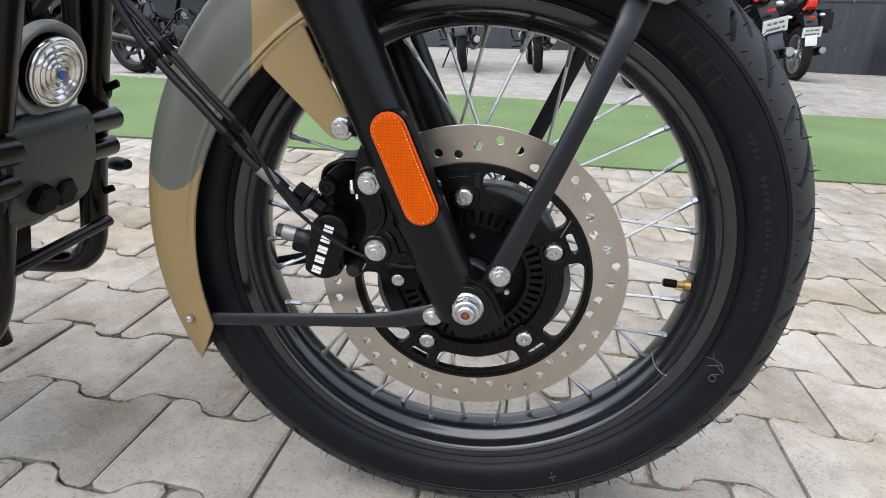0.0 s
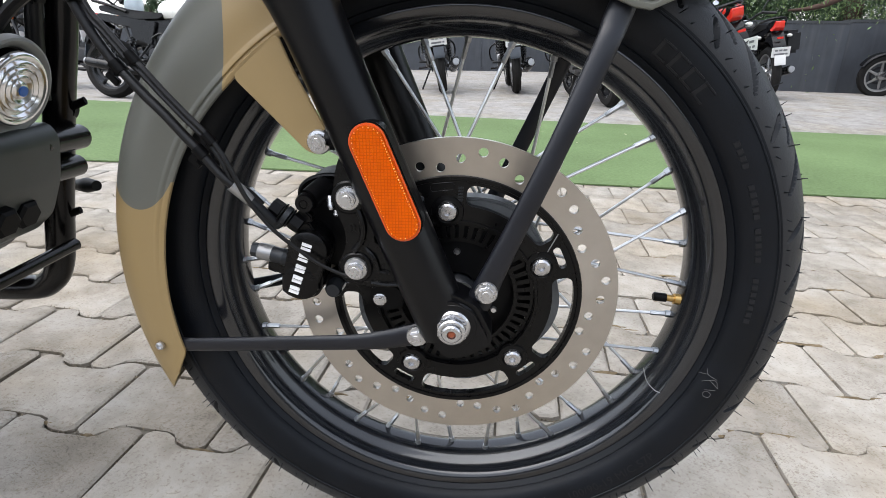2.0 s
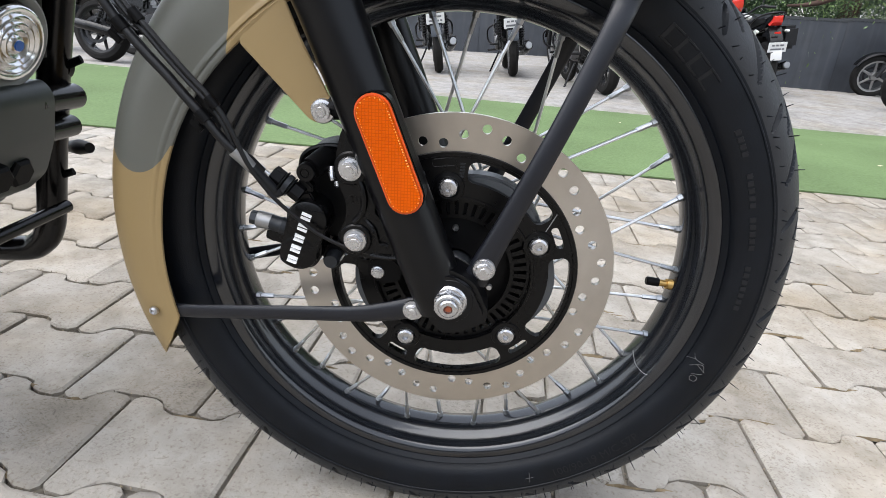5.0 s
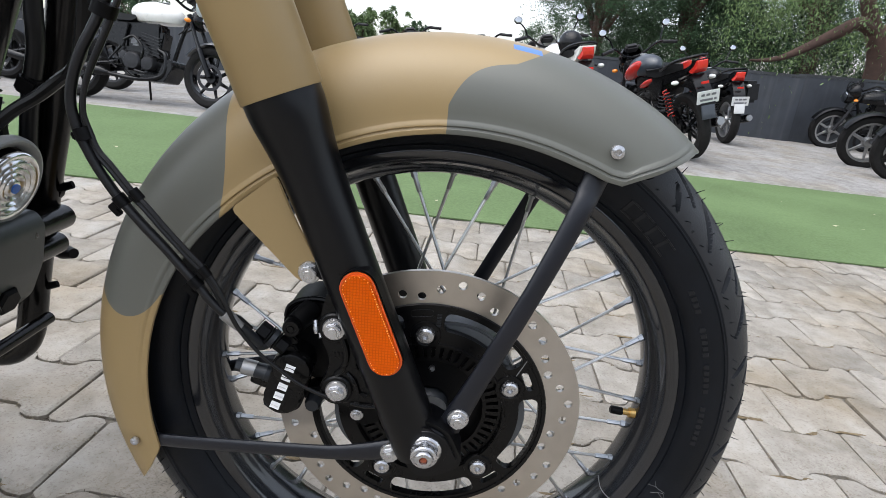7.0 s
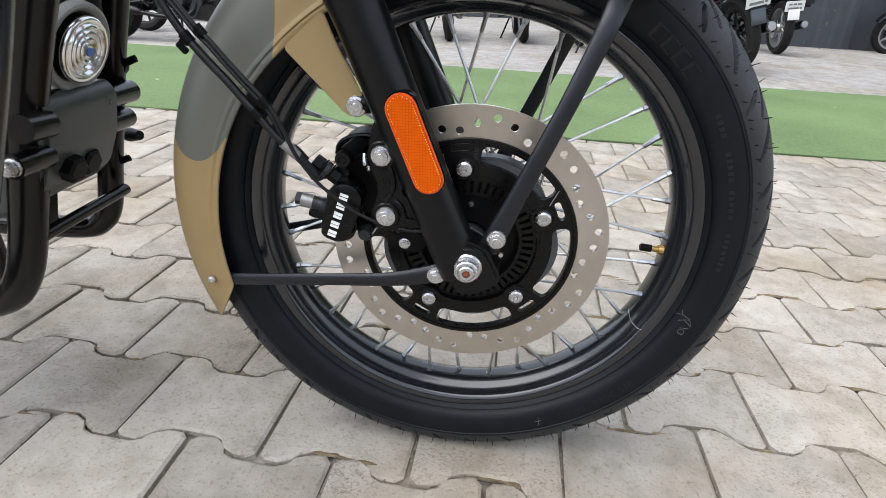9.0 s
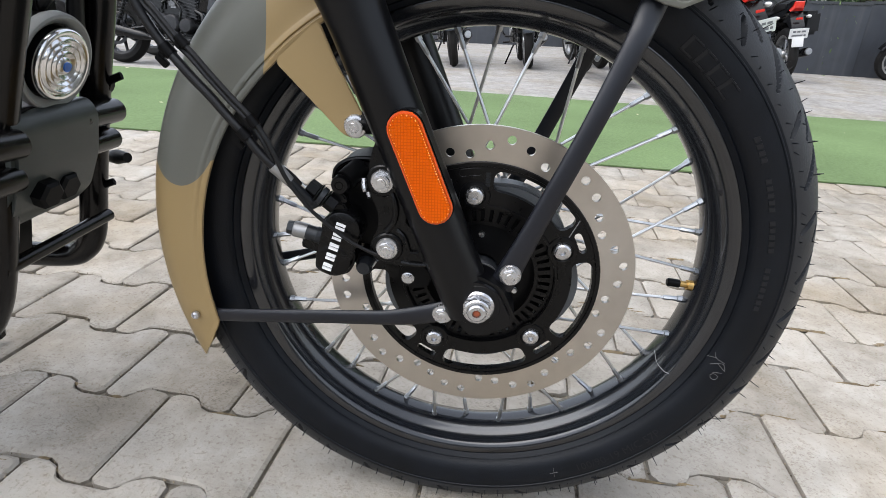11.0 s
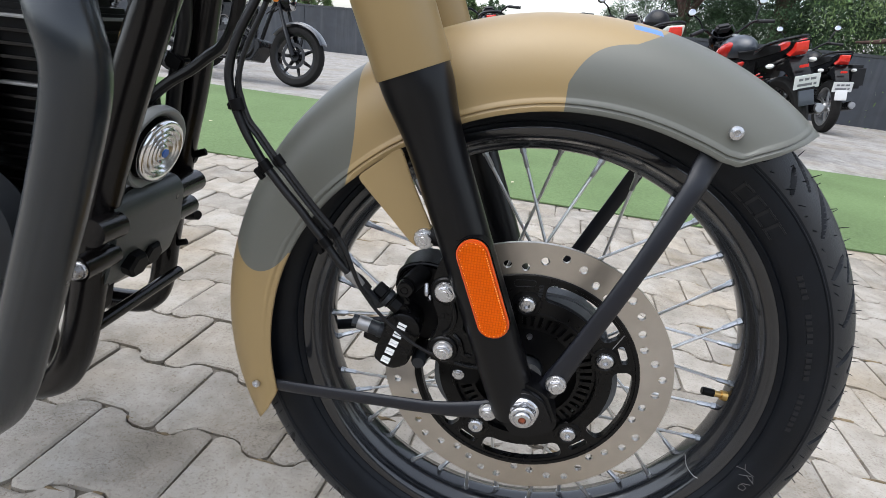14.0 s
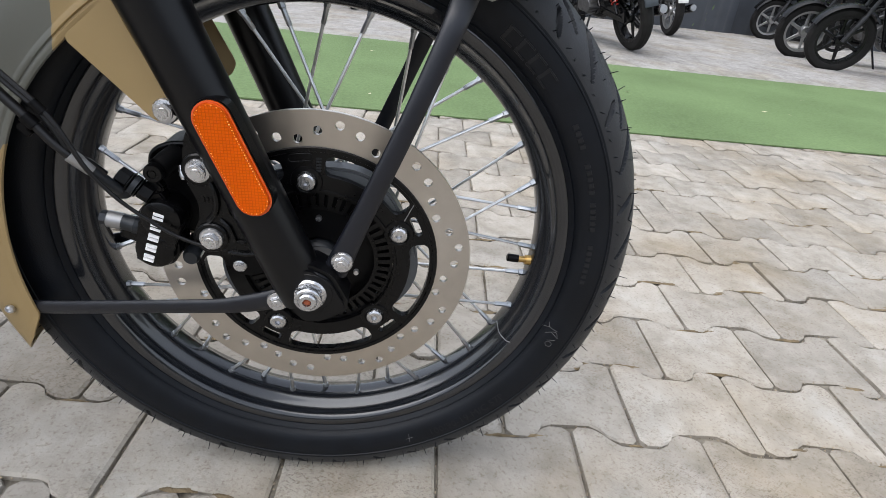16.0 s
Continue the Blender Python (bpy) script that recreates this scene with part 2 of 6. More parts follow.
def tube(pts, radius, segs=14, smooth=0, bm=None, flat=1.0, caps=True):
    """Sweeps a round (or flattened) section along points; radius may be a list."""
    bm = bm or bmesh.new()
    P = smooth_path(pts, smooth) if smooth else [Vector(p) for p in pts]
    n = len(P)
    if isinstance(radius, (int, float)):
        R = [radius] * n
    else:
        R = [radius[0] + 0 * i for i in range(n)] if len(radius) == 1 else [float(np.interp(i / (n - 1) * (len(radius) - 1), range(len(radius)), radius)) for i in range(n)]
    T = [(P[min(i + 1, n - 1)] - P[max(i - 1, 0)]).normalized() for i in range(n)]
    up = Vector((0, 1, 0)) if abs(T[0].y) < 0.9 else Vector((1, 0, 0))
    rings = []
    u = (up - T[0] * up.dot(T[0])).normalized()
    for i in range(n):
        u = (u - T[i] * u.dot(T[i])).normalized()
        v = T[i].cross(u)
        rings.append([bm.verts.new(P[i] + (u * math.cos(a) * flat + v * math.sin(a)) * R[i]) for a in (2 * math.pi * k / segs for k in range(segs))])
    for A, B in zip(rings, rings[1:]):
        for k in range(segs):
            bm.faces.new((A[k], A[(k + 1) % segs], B[(k + 1) % segs], B[k]))
    if caps:
        bm.faces.new(rings[0][::-1])
        bm.faces.new(rings[-1])
    return bm


def plate(outline, y0, y1, holes=(), bevel=0.0, bm=None):
    """A flat plate in the x-z plane between y0 and y1, with holes; outlines are lists of (x, z)."""
    own = bm is None
    w = bmesh.new()
    edges = []
    for loop in (outline, *holes):
        vs = [w.verts.new((x, y0, z)) for x, z in loop]
        edges += [w.edges.new((vs[i], vs[(i + 1) % len(vs)])) for i in range(len(vs))]
    if holes:
        bmesh.ops.triangle_fill(w, edges=edges, use_beauty=True)
    else:
        w.faces.new(list(w.verts))
    ret = bmesh.ops.extrude_face_region(w, geom=w.faces[:])
    bmesh.ops.translate(w, verts=[g for g in ret["geom"] if isinstance(g, bmesh.types.BMVert)], vec=(0, y1 - y0, 0))
    bmesh.ops.recalc_face_normals(w, faces=w.faces[:])
    if bevel:
        es = [e for e in w.edges if e.is_manifold and e.calc_face_angle(0) > 0.6]
        bmesh.ops.bevel(w, geom=es, offset=bevel, segments=2, affect="EDGES", clamp_overlap=True)
    if own:
        return w
    me = bpy.data.meshes.new("tmp")
    w.to_mesh(me)
    w.free()
    bm.from_mesh(me)
    bpy.data.meshes.remove(me)
    return bm


def box(x0, y0, z0, x1, y1, z1, bevel=0.0, bm=None, turn=None):
    w = bmesh.new()
    bmesh.ops.create_cube(w, size=1, matrix=Matrix.Translation(((x0 + x1) / 2, (y0 + y1) / 2, (z0 + z1) / 2)) @ Matrix.Diagonal((abs(x1 - x0), abs(y1 - y0), abs(z1 - z0), 1)))
    if bevel:
        bmesh.ops.bevel(w, geom=w.edges[:], offset=bevel, segments=2, affect="EDGES", clamp_overlap=True)
    if turn is not None:
        bmesh.ops.transform(w, matrix=turn, verts=w.verts[:])
    if bm is None:
        return w
    me = bpy.data.meshes.new("tmp")
    w.to_mesh(me)
    w.free()
    bm.from_mesh(me)
    bpy.data.meshes.remove(me)
    return bm


def circle(x, z, r, n=20, a0=0.0):
    return [(x + r * math.cos(a0 + 2 * math.pi * k / n), z + r * math.sin(a0 + 2 * math.pi * k / n)) for k in range(n)]


def arc_slot(cx, cz, r0, r1, a0, a1, n=10, rnd=0.3):
    """An arc-shaped window between two radii, with filleted corners."""
    d = (r1 - r0) * rnd
    to, ti = math.asin(d / (r1 - d)), math.asin(d / (r0 + d))
    out = []

    def arc(px, pz, r, b0, b1, k):
        out.extend((px + r * math.cos(b0 + (b1 - b0) * i / k), pz + r * math.sin(b0 + (b1 - b0) * i / k)) for i in range(k + 1))

    def corner(r, a, b0):
        arc(cx + r * math.cos(a), cz + r * math.sin(a), d, a + b0, a + b0 + math.pi / 2, 5)

    arc(cx, cz, r1, a0 + to + 0.01, a1 - to - 0.01, n)
    corner(r1 - d, a1 - to, 0.0)
    corner(r0 + d, a1 - ti, math.pi / 2)
    arc(cx, cz, r0, a1 - ti - 0.01, a0 + ti + 0.01, n)
    corner(r0 + d, a0 + ti, math.pi)
    corner(r1 - d, a0 + to, 1.5 * math.pi)
    return out


def rounded(pts, r=0.006, n=4):
    """A polygon with rounded corners."""
    out = []
    m = len(pts)
    for i in range(m):
        a, b, c = Vector(pts[i - 1]), Vector(pts[i]), Vector(pts[(i + 1) % m])
        d1, d2 = (a - b), (c - b)
        k = min(r, d1.length * 0.45, d2.length * 0.45)
        p, q = b + d1.normalized() * k, b + d2.normalized() * k
        for j in range(n + 1):
            t = j / n
            out.append(tuple((1 - t) ** 2 * p + 2 * t * (1 - t) * b + t * t * q))
    return out


def hex_bolt(name, x, y, z, parent, r=0.0085, flange=0.0115, h=0.007, material=None, label="zinc-plated flanged hexagon bolt", turn=0.3, socket=False):
    """A bolt whose head faces the near side (-y); y is the seat."""
    bm = lathe([(0, 0.0), (flange, 0.0), (flange, 0.0015), (flange * 0.92, 0.0028), (r * 0.9, 0.0034)], 28, (x, y, z))
    if socket:
        lathe([(flange * 0.98, 0.001), (flange * 0.9, h * 0.75), (flange * 0.7, h), (r * 0.45, h), (r * 0.42, h * 0.4), (0, h * 0.4)], 24, (x, y, z), bm=bm)
    else:
        plate(circle(x, z, r, 6, turn), y - 0.002, y - h, bevel=0.0009, bm=bm)
        lathe([(r * 0.55, h), (r * 0.5, h + 0.0004), (0, h + 0.0004)], 18, (x, y, z), bm=bm)
    return part(name, bm, material or M_CHROME, parent, label)


# ---- the motorcycle ----
LEAN_DEG = 1.21
CZ = 0.328
bike = tagged(new("motorcycle"), "camouflage-painted classic motorcycle standing on grey paving", "motorcycle")
bike.matrix_world = pose(0, 0, 0, LEAN_DEG, 0, 0)
C = (0.0, 0.0, CZ)


def pol(r, deg):
    return (r * math.cos(radians(deg)), CZ + r * math.sin(radians(deg)))


# rim (drop-centre section, half-width 34 mm)
rim_half = [(0.2345, 0.0130), (0.2425, 0.0200), (0.2470, 0.0275), (0.2548, 0.0290), (0.2568, 0.0305), (0.2572, 0.0330), (0.2560, 0.0345), (0.2535, 0.0350), (0.2490, 0.0339), (0.2452, 0.0320), (0.2429, 0.0290), (0.2417, 0.0250), (0.2394, 0.0206), (0.2352, 0.0166), (0.2310, 0.0124), (0.2291, 0.0085), (0.2285, 0.0040)]
rim_prof = rim_half + [(r, -o) for r, o in rim_half[::-1]]
wheel = part("front_wheel", lathe(rim_prof, 160, C, True), M_RIM, bike, "black painted rim with wire spokes", 50)


def groove_depth(th, s):
    """Depth of the tread pattern at an angle and a place s across the crown (-1 to 1)."""
    d = np.zeros_like(th)
    n = 20
    step = 2 * np.pi / n
    for side in (1, -1):
        ss = s * side
        for (s0, s1, sweep, ph, width) in ((0.03, 0.62, -0.46, 0.0 if side > 0 else 0.5, 0.0085), (0.30, 0.84, -0.36, 0.45 if side > 0 else 0.95, 0.0078), (0.56, 0.90, -0.16, 0.80 if side > 0 else 0.30, 0.0055)):
            k = np.clip((ss - s0) / (s1 - s0), 0, 1)
            centre = (ph + sweep * k ** 1.3) * step
            dist = (th - centre + step / 2) % step - step / 2
            w = 1.3 * width * (0.35 + 0.65 * np.sin(np.pi * np.clip(k, 0.02, 0.98))) / 0.331
            inside = (ss > s0) & (ss < s1)
            d = np.maximum(d, np.where(inside, np.clip(2.2 - 2.0 * np.abs(dist) / (w * 0.5), 0, 1), 0))
    return d * 0.0065


def build_tyre():
    prof = []  # (radius, offset, s or None) from the near bead over the crown to the far bead
    half = [(0.2520, 0.0300), (0.2560, 0.0350), (0.2590, 0.0380), (0.2600, 0.0390), (0.2611, 0.0384), (0.2626, 0.0415), (0.2660, 0.0452), (0.2720, 0.0480), (0.2790, 0.0496), (0.2850, 0.0500), (0.2900, 0.0497), (0.2930, 0.0492), (0.2936, 0.0501), (0.2946, 0.0499)]
    crown = []
    N = 34
    for k in range(N + 1):
        q = k / N
        o = 0.0494 * math.cos(q * math.pi / 2)
        r = 0.2950 + 0.0360 * math.sin(q * math.pi / 2) ** 0.92
        crown.append((r, o, 1 - q))
    prof = [(r, o, 2.0) for r, o in half] + crown
    prof = prof + [(r, -o, -s if s < 1.5 else -2.0) for r, o, s in prof[-2::-1]]
    A = np.array(prof)
    segs = 1500
    th = 2 * np.pi * np.arange(segs) / segs
    TH, R = np.meshgrid(th, A[:, 0], indexing="ij")
    O = np.broadcast_to(A[:, 1], R.shape)
    S = np.broadcast_to(A[:, 2], R.shape)
    D = groove_depth(TH, S)
    nr = np.clip((R - 0.285) / 0.046, 0, 1)
    R2 = R - D * nr
    O2 = O - np.sign(O) * D * (1 - nr) * 0.7
    # flattened where it stands
    z = CZ + R2 * np.sin(TH)
    z = np.where(z < 0.0005, 0.0005 + (z - 0.0005) * 0.02, z)
    P = np.stack([R2 * np.cos(TH), -O2, z], -1)
    me = grid_mesh("tyre", P, True, False)
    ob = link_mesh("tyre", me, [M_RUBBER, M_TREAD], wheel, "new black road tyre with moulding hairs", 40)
    # the tread blocks are coloured paler, the grooves darker to stand for shade
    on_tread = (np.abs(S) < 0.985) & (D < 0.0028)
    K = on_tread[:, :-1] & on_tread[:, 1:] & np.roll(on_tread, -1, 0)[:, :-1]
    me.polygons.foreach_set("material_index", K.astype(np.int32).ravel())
    return ob


tyre = build_tyre()


def side_offset(r):
    """Near face of the tyre's side wall at a radius."""
    return float(np.interp(r, [0.2618, 0.266, 0.272, 0.279, 0.285, 0.290, 0.295, 0.305, 0.315], [0.0412, 0.0452, 0.048, 0.0496, 0.05, 0.0497, 0.0494, 0.046, 0.040]))


def hairs():
    bm = bmesh.new()
    rnd = random.Random(5)
    for ring, n in ((0.90, 110), (0.62, 70), (0.34, 70), (0.05, 60), (-0.35, 70), (-0.7, 60)):
        for k in range(n):
            a = 2 * math.pi * (k + rnd.uniform(-0.3, 0.3)) / n
            q = (1 - abs(ring)) * math.pi / 2
            o = 0.0494 * math.cos(q) * (1 if ring > 0 else -1)
            r = 0.2950 + 0.0360 * math.sin(q) ** 0.92
            d = Vector((math.cos(a) * math.sin(q * 0.8 + 0.2), -math.cos(q) * (1 if ring > 0 else -1), math.sin(a) * math.sin(q * 0.8 + 0.2))).normalized()
            p = Vector((r * math.cos(a), -o, CZ + r * math.sin(a))) - d * 0.001
            L = rnd.uniform(0.004, 0.010)
            e = p + d * L + Vector((rnd.uniform(-1, 1), rnd.uniform(-1, 1), rnd.uniform(-1, 1))) * 0.0018
            if e.z < 0.004 or p.z < 0.004:
                continue
            tube([p, (p + e) / 2, e], [0.00055, 0.0005, 0.0003], 4, 0, bm)
    return bm


tagged(part("rubber_hair", hairs(), M_RUBBER, wheel, "fine rubber moulding hairs"), kind="stuff")


def bent_text(text, size, r, deg, lift, name, material, parent, label, flip=False, scale_x=1.0):
    """Raised characters bent round the side wall."""
    cu = bpy.data.curves.new("t", "FONT")
    cu.body, cu.size, cu.align_x, cu.extrude = text, size, "CENTER", 0.0
    cu.resolution_u = 2
    tmp = bpy.data.objects.new("t", cu)
    scene.collection.objects.link(tmp)
    dg = bpy.context.evaluated_depsgraph_get()
    me = bpy.data.meshes.new_from_object(tmp.evaluated_get(dg))
    bpy.data.objects.remove(tmp)
    bm = bmesh.new()
    bm.from_mesh(me)
    bpy.data.meshes.remove(me)
    bmesh.ops.subdivide_edges(bm, edges=[e for e in bm.edges if e.calc_length() > 0.004], cuts=2)
    for v in bm.verts:
        x, y = v.co.x * scale_x, v.co.y - size * 0.35
        if flip:
            a, rr = radians(deg) + x / r, r - y
        else:
            a, rr = radians(deg) - x / r, r + y
        v.co = Vector((rr * math.cos(a), -(side_offset(rr) + lift), CZ + rr * math.sin(a)))
    return part(name, bm, material, parent, label, 180)


def arc_bar(bm, r0, r1, a0, a1, lift):
    """A raised bar on the side wall between two radii and two angles (degrees)."""
    n = max(2, int(abs(a1 - a0) / 1.2) + 1)
    ring = []
    for k in range(n + 1):
        a = radians(a0 + (a1 - a0) * k / n)
        ring.append([bm.verts.new((r * math.cos(a), -(side_offset(r) + lf), CZ + r * math.sin(a))) for r, lf in ((r0, -0.0004), (r0 + 0.0004, lift), (r1 - 0.0004, lift), (r1, -0.0004))])
    for A, B in zip(ring, ring[1:]):
        for j in range(3):
            bm.faces.new((A[j], B[j], B[j + 1], A[j + 1]))
    bm.faces.new(ring[0])
    bm.faces.new(ring[-1])


# brand on the side wall, as plain raised blocks
for a in (53.3, 49.9, 46.5, 43.1):
    bm = bmesh.new()
    arc_bar(bm, 0.2670, 0.2690, a - 1.4, a + 1.4, 0.0010)
    arc_bar(bm, 0.2795, 0.2815, a - 1.4, a + 1.4, 0.0010)
    arc_bar(bm, 0.2670, 0.2815, a + 0.7, a + 1.4, 0.0010)
    part("sidewall_mark", bm, M_MARK, wheel, "raised black block mark")
bent_text("100/90-19 M/C 57P", 0.0135, 0.2805, -52.0, 0.0007, "size_marking", M_MARK, wheel, "moulded tyre size", True)
for k in range(26):
    if k not in (4, 5, 11, 17, 18):
        bm = bmesh.new()
        a = 32.0 - 1.45 * k
        arc_bar(bm, 0.2735, 0.2790, a - 0.5, a + 0.45, 0.0007)
        part("moulded_mark", bm, M_MARK, wheel)
# chalk strokes on the side wall
def chalk_strokes(strokes):
    bm = bmesh.new()
    for pts in strokes:
        q = []
        for r, deg in pts:
            a = radians(deg)
            q.append((r * math.cos(a), -(side_offset(r) + 0.0006), CZ + r * math.sin(a)))
        tube(q, 0.00032, 5, 3, bm, 1.0)
    return bm


part("chalk_mark", chalk_strokes([[(0.2585, -19.0), (0.2664, -18.3)], [(0.2636, -17.3), (0.2667, -18.4), (0.2754, -18.6)],
                                  [(0.2651, -20.4), (0.2744, -18.9), (0.2798, -20.3)], [(0.2706, -19.4), (0.2802, -20.3)], [(0.2709, -21.8), (0.2790, -20.9)],
                                  [(0.2710, -22.6), (0.2727, -21.9), (0.2775, -22.1), (0.2775, -23.0), (0.2732, -23.2), (0.2710, -22.6)]]), M_CHALK, wheel, "white chalk number")
part("paint_dab", chalk_strokes([[(0.2740, -68.0), (0.2860, -68.5)], [(0.2800, -67.4), (0.2802, -69.2)]]), M_CHALK, wheel, "faded paint dab")

# hub and spokes
hub_prof = [(0.0, 0.062), (0.016, 0.062), (0.018, 0.060), (0.020, 0.050), (0.052, 0.048), (0.060, 0.046), (0.063, 0.043), (0.063, 0.036), (0.050, 0.032), (0.036, 0.026), (0.034, 0.0), (0.038, -0.024), (0.058, -0.028), (0.060, -0.034), (0.040, -0.040), (0.024, -0.045), (0.022, -0.060), (0.0, -0.060)]
part("hub", lathe(hub_prof, 72, C), M_HUB, wheel, "dark cast hub")
NSP = 36


def spoke_ends(i):
    side = 1 if i % 2 == 0 else -1          # near or far flange
    lead = 1 if (i // 2) % 2 == 0 else -1
    a = radians(10.0 * i - 1.2)
    h = a + lead * radians(64)
    rh = 0.054
    p = Vector((rh * math.cos(h), -side * 0.032 - lead * 0.002, CZ + rh * math.sin(h)))
    q = Vector((0.2300 * math.cos(a), -side * 0.006, CZ + 0.2300 * math.sin(a)))
    return p, q


for i in range(NSP):
    p, q = spoke_ends(i)
    d = (q - p).normalized()
    part("spoke", tube([p, q - d * 0.012], 0.0017, 8), M_SPOKE, wheel)
    bm = tube([q - d * 0.021, q - d * 0.020, q - d * 0.006, q - d * 0.0055, q + d * 0.002], [0.0020, 0.0026, 0.0026, 0.0036, 0.0036], 6)
    part("nipple", bm, M_NIPPLE, wheel)

# valve
vx, vz = pol(0.2290, -5.6)
vd = Vector((-math.cos(radians(-5.6)), 0, -math.sin(radians(-5.6))))
vp = Vector((vx, -0.004, vz))
valve = part("valve_stem", tube([vp, vp + vd * 0.006, vp + vd * 0.0061, vp + vd * 0.016], [0.0058, 0.0055, 0.0036, 0.0036], 12), M_BRASS, wheel, "brass valve stem with nut")
part("valve_cap", tube([vp + vd * 0.014, vp + vd * 0.026, vp + vd * 0.027], [0.0045, 0.0045, 0.0035], 12), M_DARK, valve, "black plastic cap")

# balance scratch wire near the rim
part("wire_tail", tube([(0.196, -0.026, 0.235), (0.200, -0.030, 0.222), (0.208, -0.034, 0.214), (0.213, -0.036, 0.213)], 0.0005, 5, 5), M_GREYALU, wheel)

# brake disc: steel band with drilled holes
OD = 0.0607


def disc_holes():
    hs = []
    pattern = (0.1345, 0.1390, 0.1320, 0.1243, 0.1280, 0.1355, 0.1380, 0.1225, 0.1262)
    for k in range(45):
        x, z = pol(pattern[k % 9], 8.0 * k + 1.0)
        hs.append(circle(x, z, 0.0042, 14))
    return hs


nd, ld = M_STEEL.node_tree.nodes, M_STEEL.node_tree.links
tg = nd.new("ShaderNodeTangent")
tg.direction_type, tg.axis = "RADIAL", "Y"
ld.new(tg.outputs[0], nd["Principled BSDF"].inputs["Tangent"])
nd["Principled BSDF"].inputs["Anisotropic"].default_value = 0.75
disc = part("brake_disc", plate(circle(0, CZ, 0.1500, 180), -OD + 0.002, -OD - 0.002, [circle(0, CZ, 0.1165, 140)] + disc_holes()), M_STEEL, wheel, "drilled steel disc band", 40)
bolt_angles = [95.8 - 72 * k for k in range(5)]
holes = [circle(0, CZ, 0.0735, 80)]
for b in bolt_angles:
    mid = radians(b - 35.5)
    holes.append(arc_slot(0, CZ, 0.0900, 0.1095, mid - radians(25), mid + radians(25), 14, 0.36))
    if b != bolt_angles[0]:
        holes.append(arc_slot(0, CZ, 0.1000, 0.1068, radians(b - 5.2), radians(b + 6.8), 6, 0.46))
carrier = part("disc_carrier", plate(circle(0, CZ, 0.1172, 140), -OD + 0.0045, -OD - 0.0030, holes), M_CAST, wheel, "black disc carrier with windows", 40)
# faint cast marks: an outlined field, a line of small letters as bars, a bright scratch
bm = bmesh.new()
ring_ = arc_slot(0, CZ, 0.1040, 0.1110, radians(91.5), radians(103), 6, 0.45)
tube([(x, -OD - 0.0031, z) for x, z in ring_ + ring_[:1]], 0.0004, 6, bm=bm)
part("cast_mark", bm, M_CAST, wheel)
for k in range(5):
    x, z = pol(0.0950 + 0.0028 * k, 88.4)
    part("cast_letter", box(x - 0.0022, -OD - 0.0036, z - 0.0009, x + 0.0022, -OD - 0.0029, z + 0.0009), M_HUB, wheel)
(x0, z0), (x1, z1) = pol(0.0955, 30.6), pol(0.1120, 36.2)
part("paint_scratch", tube([(x0, -OD - 0.0031, z0), (x1, -OD - 0.0031, z1)], 0.00055, 6), M_GREYALU, wheel)
# raised lip where the carrier meets the band
part("carrier_rim", lathe([(0.1125, 0.003), (0.1130, 0.0042), (0.1165, 0.0042), (0.1172, 0.003)], 140, (0, -OD, CZ)), M_CAST, wheel)
for b in bolt_angles:
    x, z = pol(0.0848, b)
    part("bolt_boss", lathe([(0.0150, 0.002), (0.0140, 0.0046), (0.0105, 0.0052), (0.0090, 0.0040)], 24, (x, -OD, z)), M_CAST, wheel)
part("carrier_ridge", lathe([(0.0737, 0.002), (0.0742, 0.0046), (0.0762, 0.0046), (0.0772, 0.002)], 90, (0, -OD, CZ)), M_CAST, wheel)
# hub spider behind the windows, with wavy arms
outl = []
for k in range(240):
    deg = 1.5 * k
    outl.append(pol(0.0965 - 0.0030 * math.cos(5 * radians(deg - 95.8)), deg))
part("hub_spider", plate(outl, -0.034, -0.054, [circle(0, CZ, 0.0750, 80)], 0.0025), M_SLATE, wheel, "slate-grey hub flange")
part("hub_face", lathe([(0.0745, 0.040), (0.073, 0.046), (0.054, 0.051), (0.022, 0.055)], 72, C), M_DARK, wheel)
# toothed sensor ring
RY = OD - 0.0030
bm = lathe([(0.0545, 0.0), (0.0545, 0.0022), (0.0582, 0.0022), (0.0582, 0.0)], 90, (0, -RY, CZ), True)
lathe([(0.0702, 0.0), (0.0702, 0.0022), (0.0732, 0.0022), (0.0732, 0.0)], 90, (0, -RY, CZ), True, bm)
for k in range(50):
    o = [pol(r, 7.2 * k + da) for r, da in ((0.0578, -2.0), (0.0706, -2.0), (0.0706, 2.0), (0.0578, 2.0))]
    plate(o, -RY, -RY - 0.0022, bm=bm)
part("sensor_ring", bm, M_CAST, wheel, "black slotted sensor ring")
for b in bolt_angles:
    x, z = pol(0.0848, b)
    hex_bolt("disc_bolt", x, -OD - 0.003, z, wheel, 0.0065, 0.0088, 0.0050, M_CHROME, "dull button-head disc bolt", 0.2, True)
for a, r in ((150, 0.043), (-25, 0.040), (-70, 0.041), (30, 0.043), (-150, 0.042), (90, 0.042)):
    x, z = pol(r, a)
    part("hub_screw", lathe([(0, 0.006), (0.0025, 0.006), (0.0032, 0.004), (0.0032, -0.01)], 12, (x, -0.050, z)), M_CHROME, wheel)


# fork legs
def fork_point(z, y):
    return Vector((-0.032 - 0.403 * (z - 0.384), y, z))


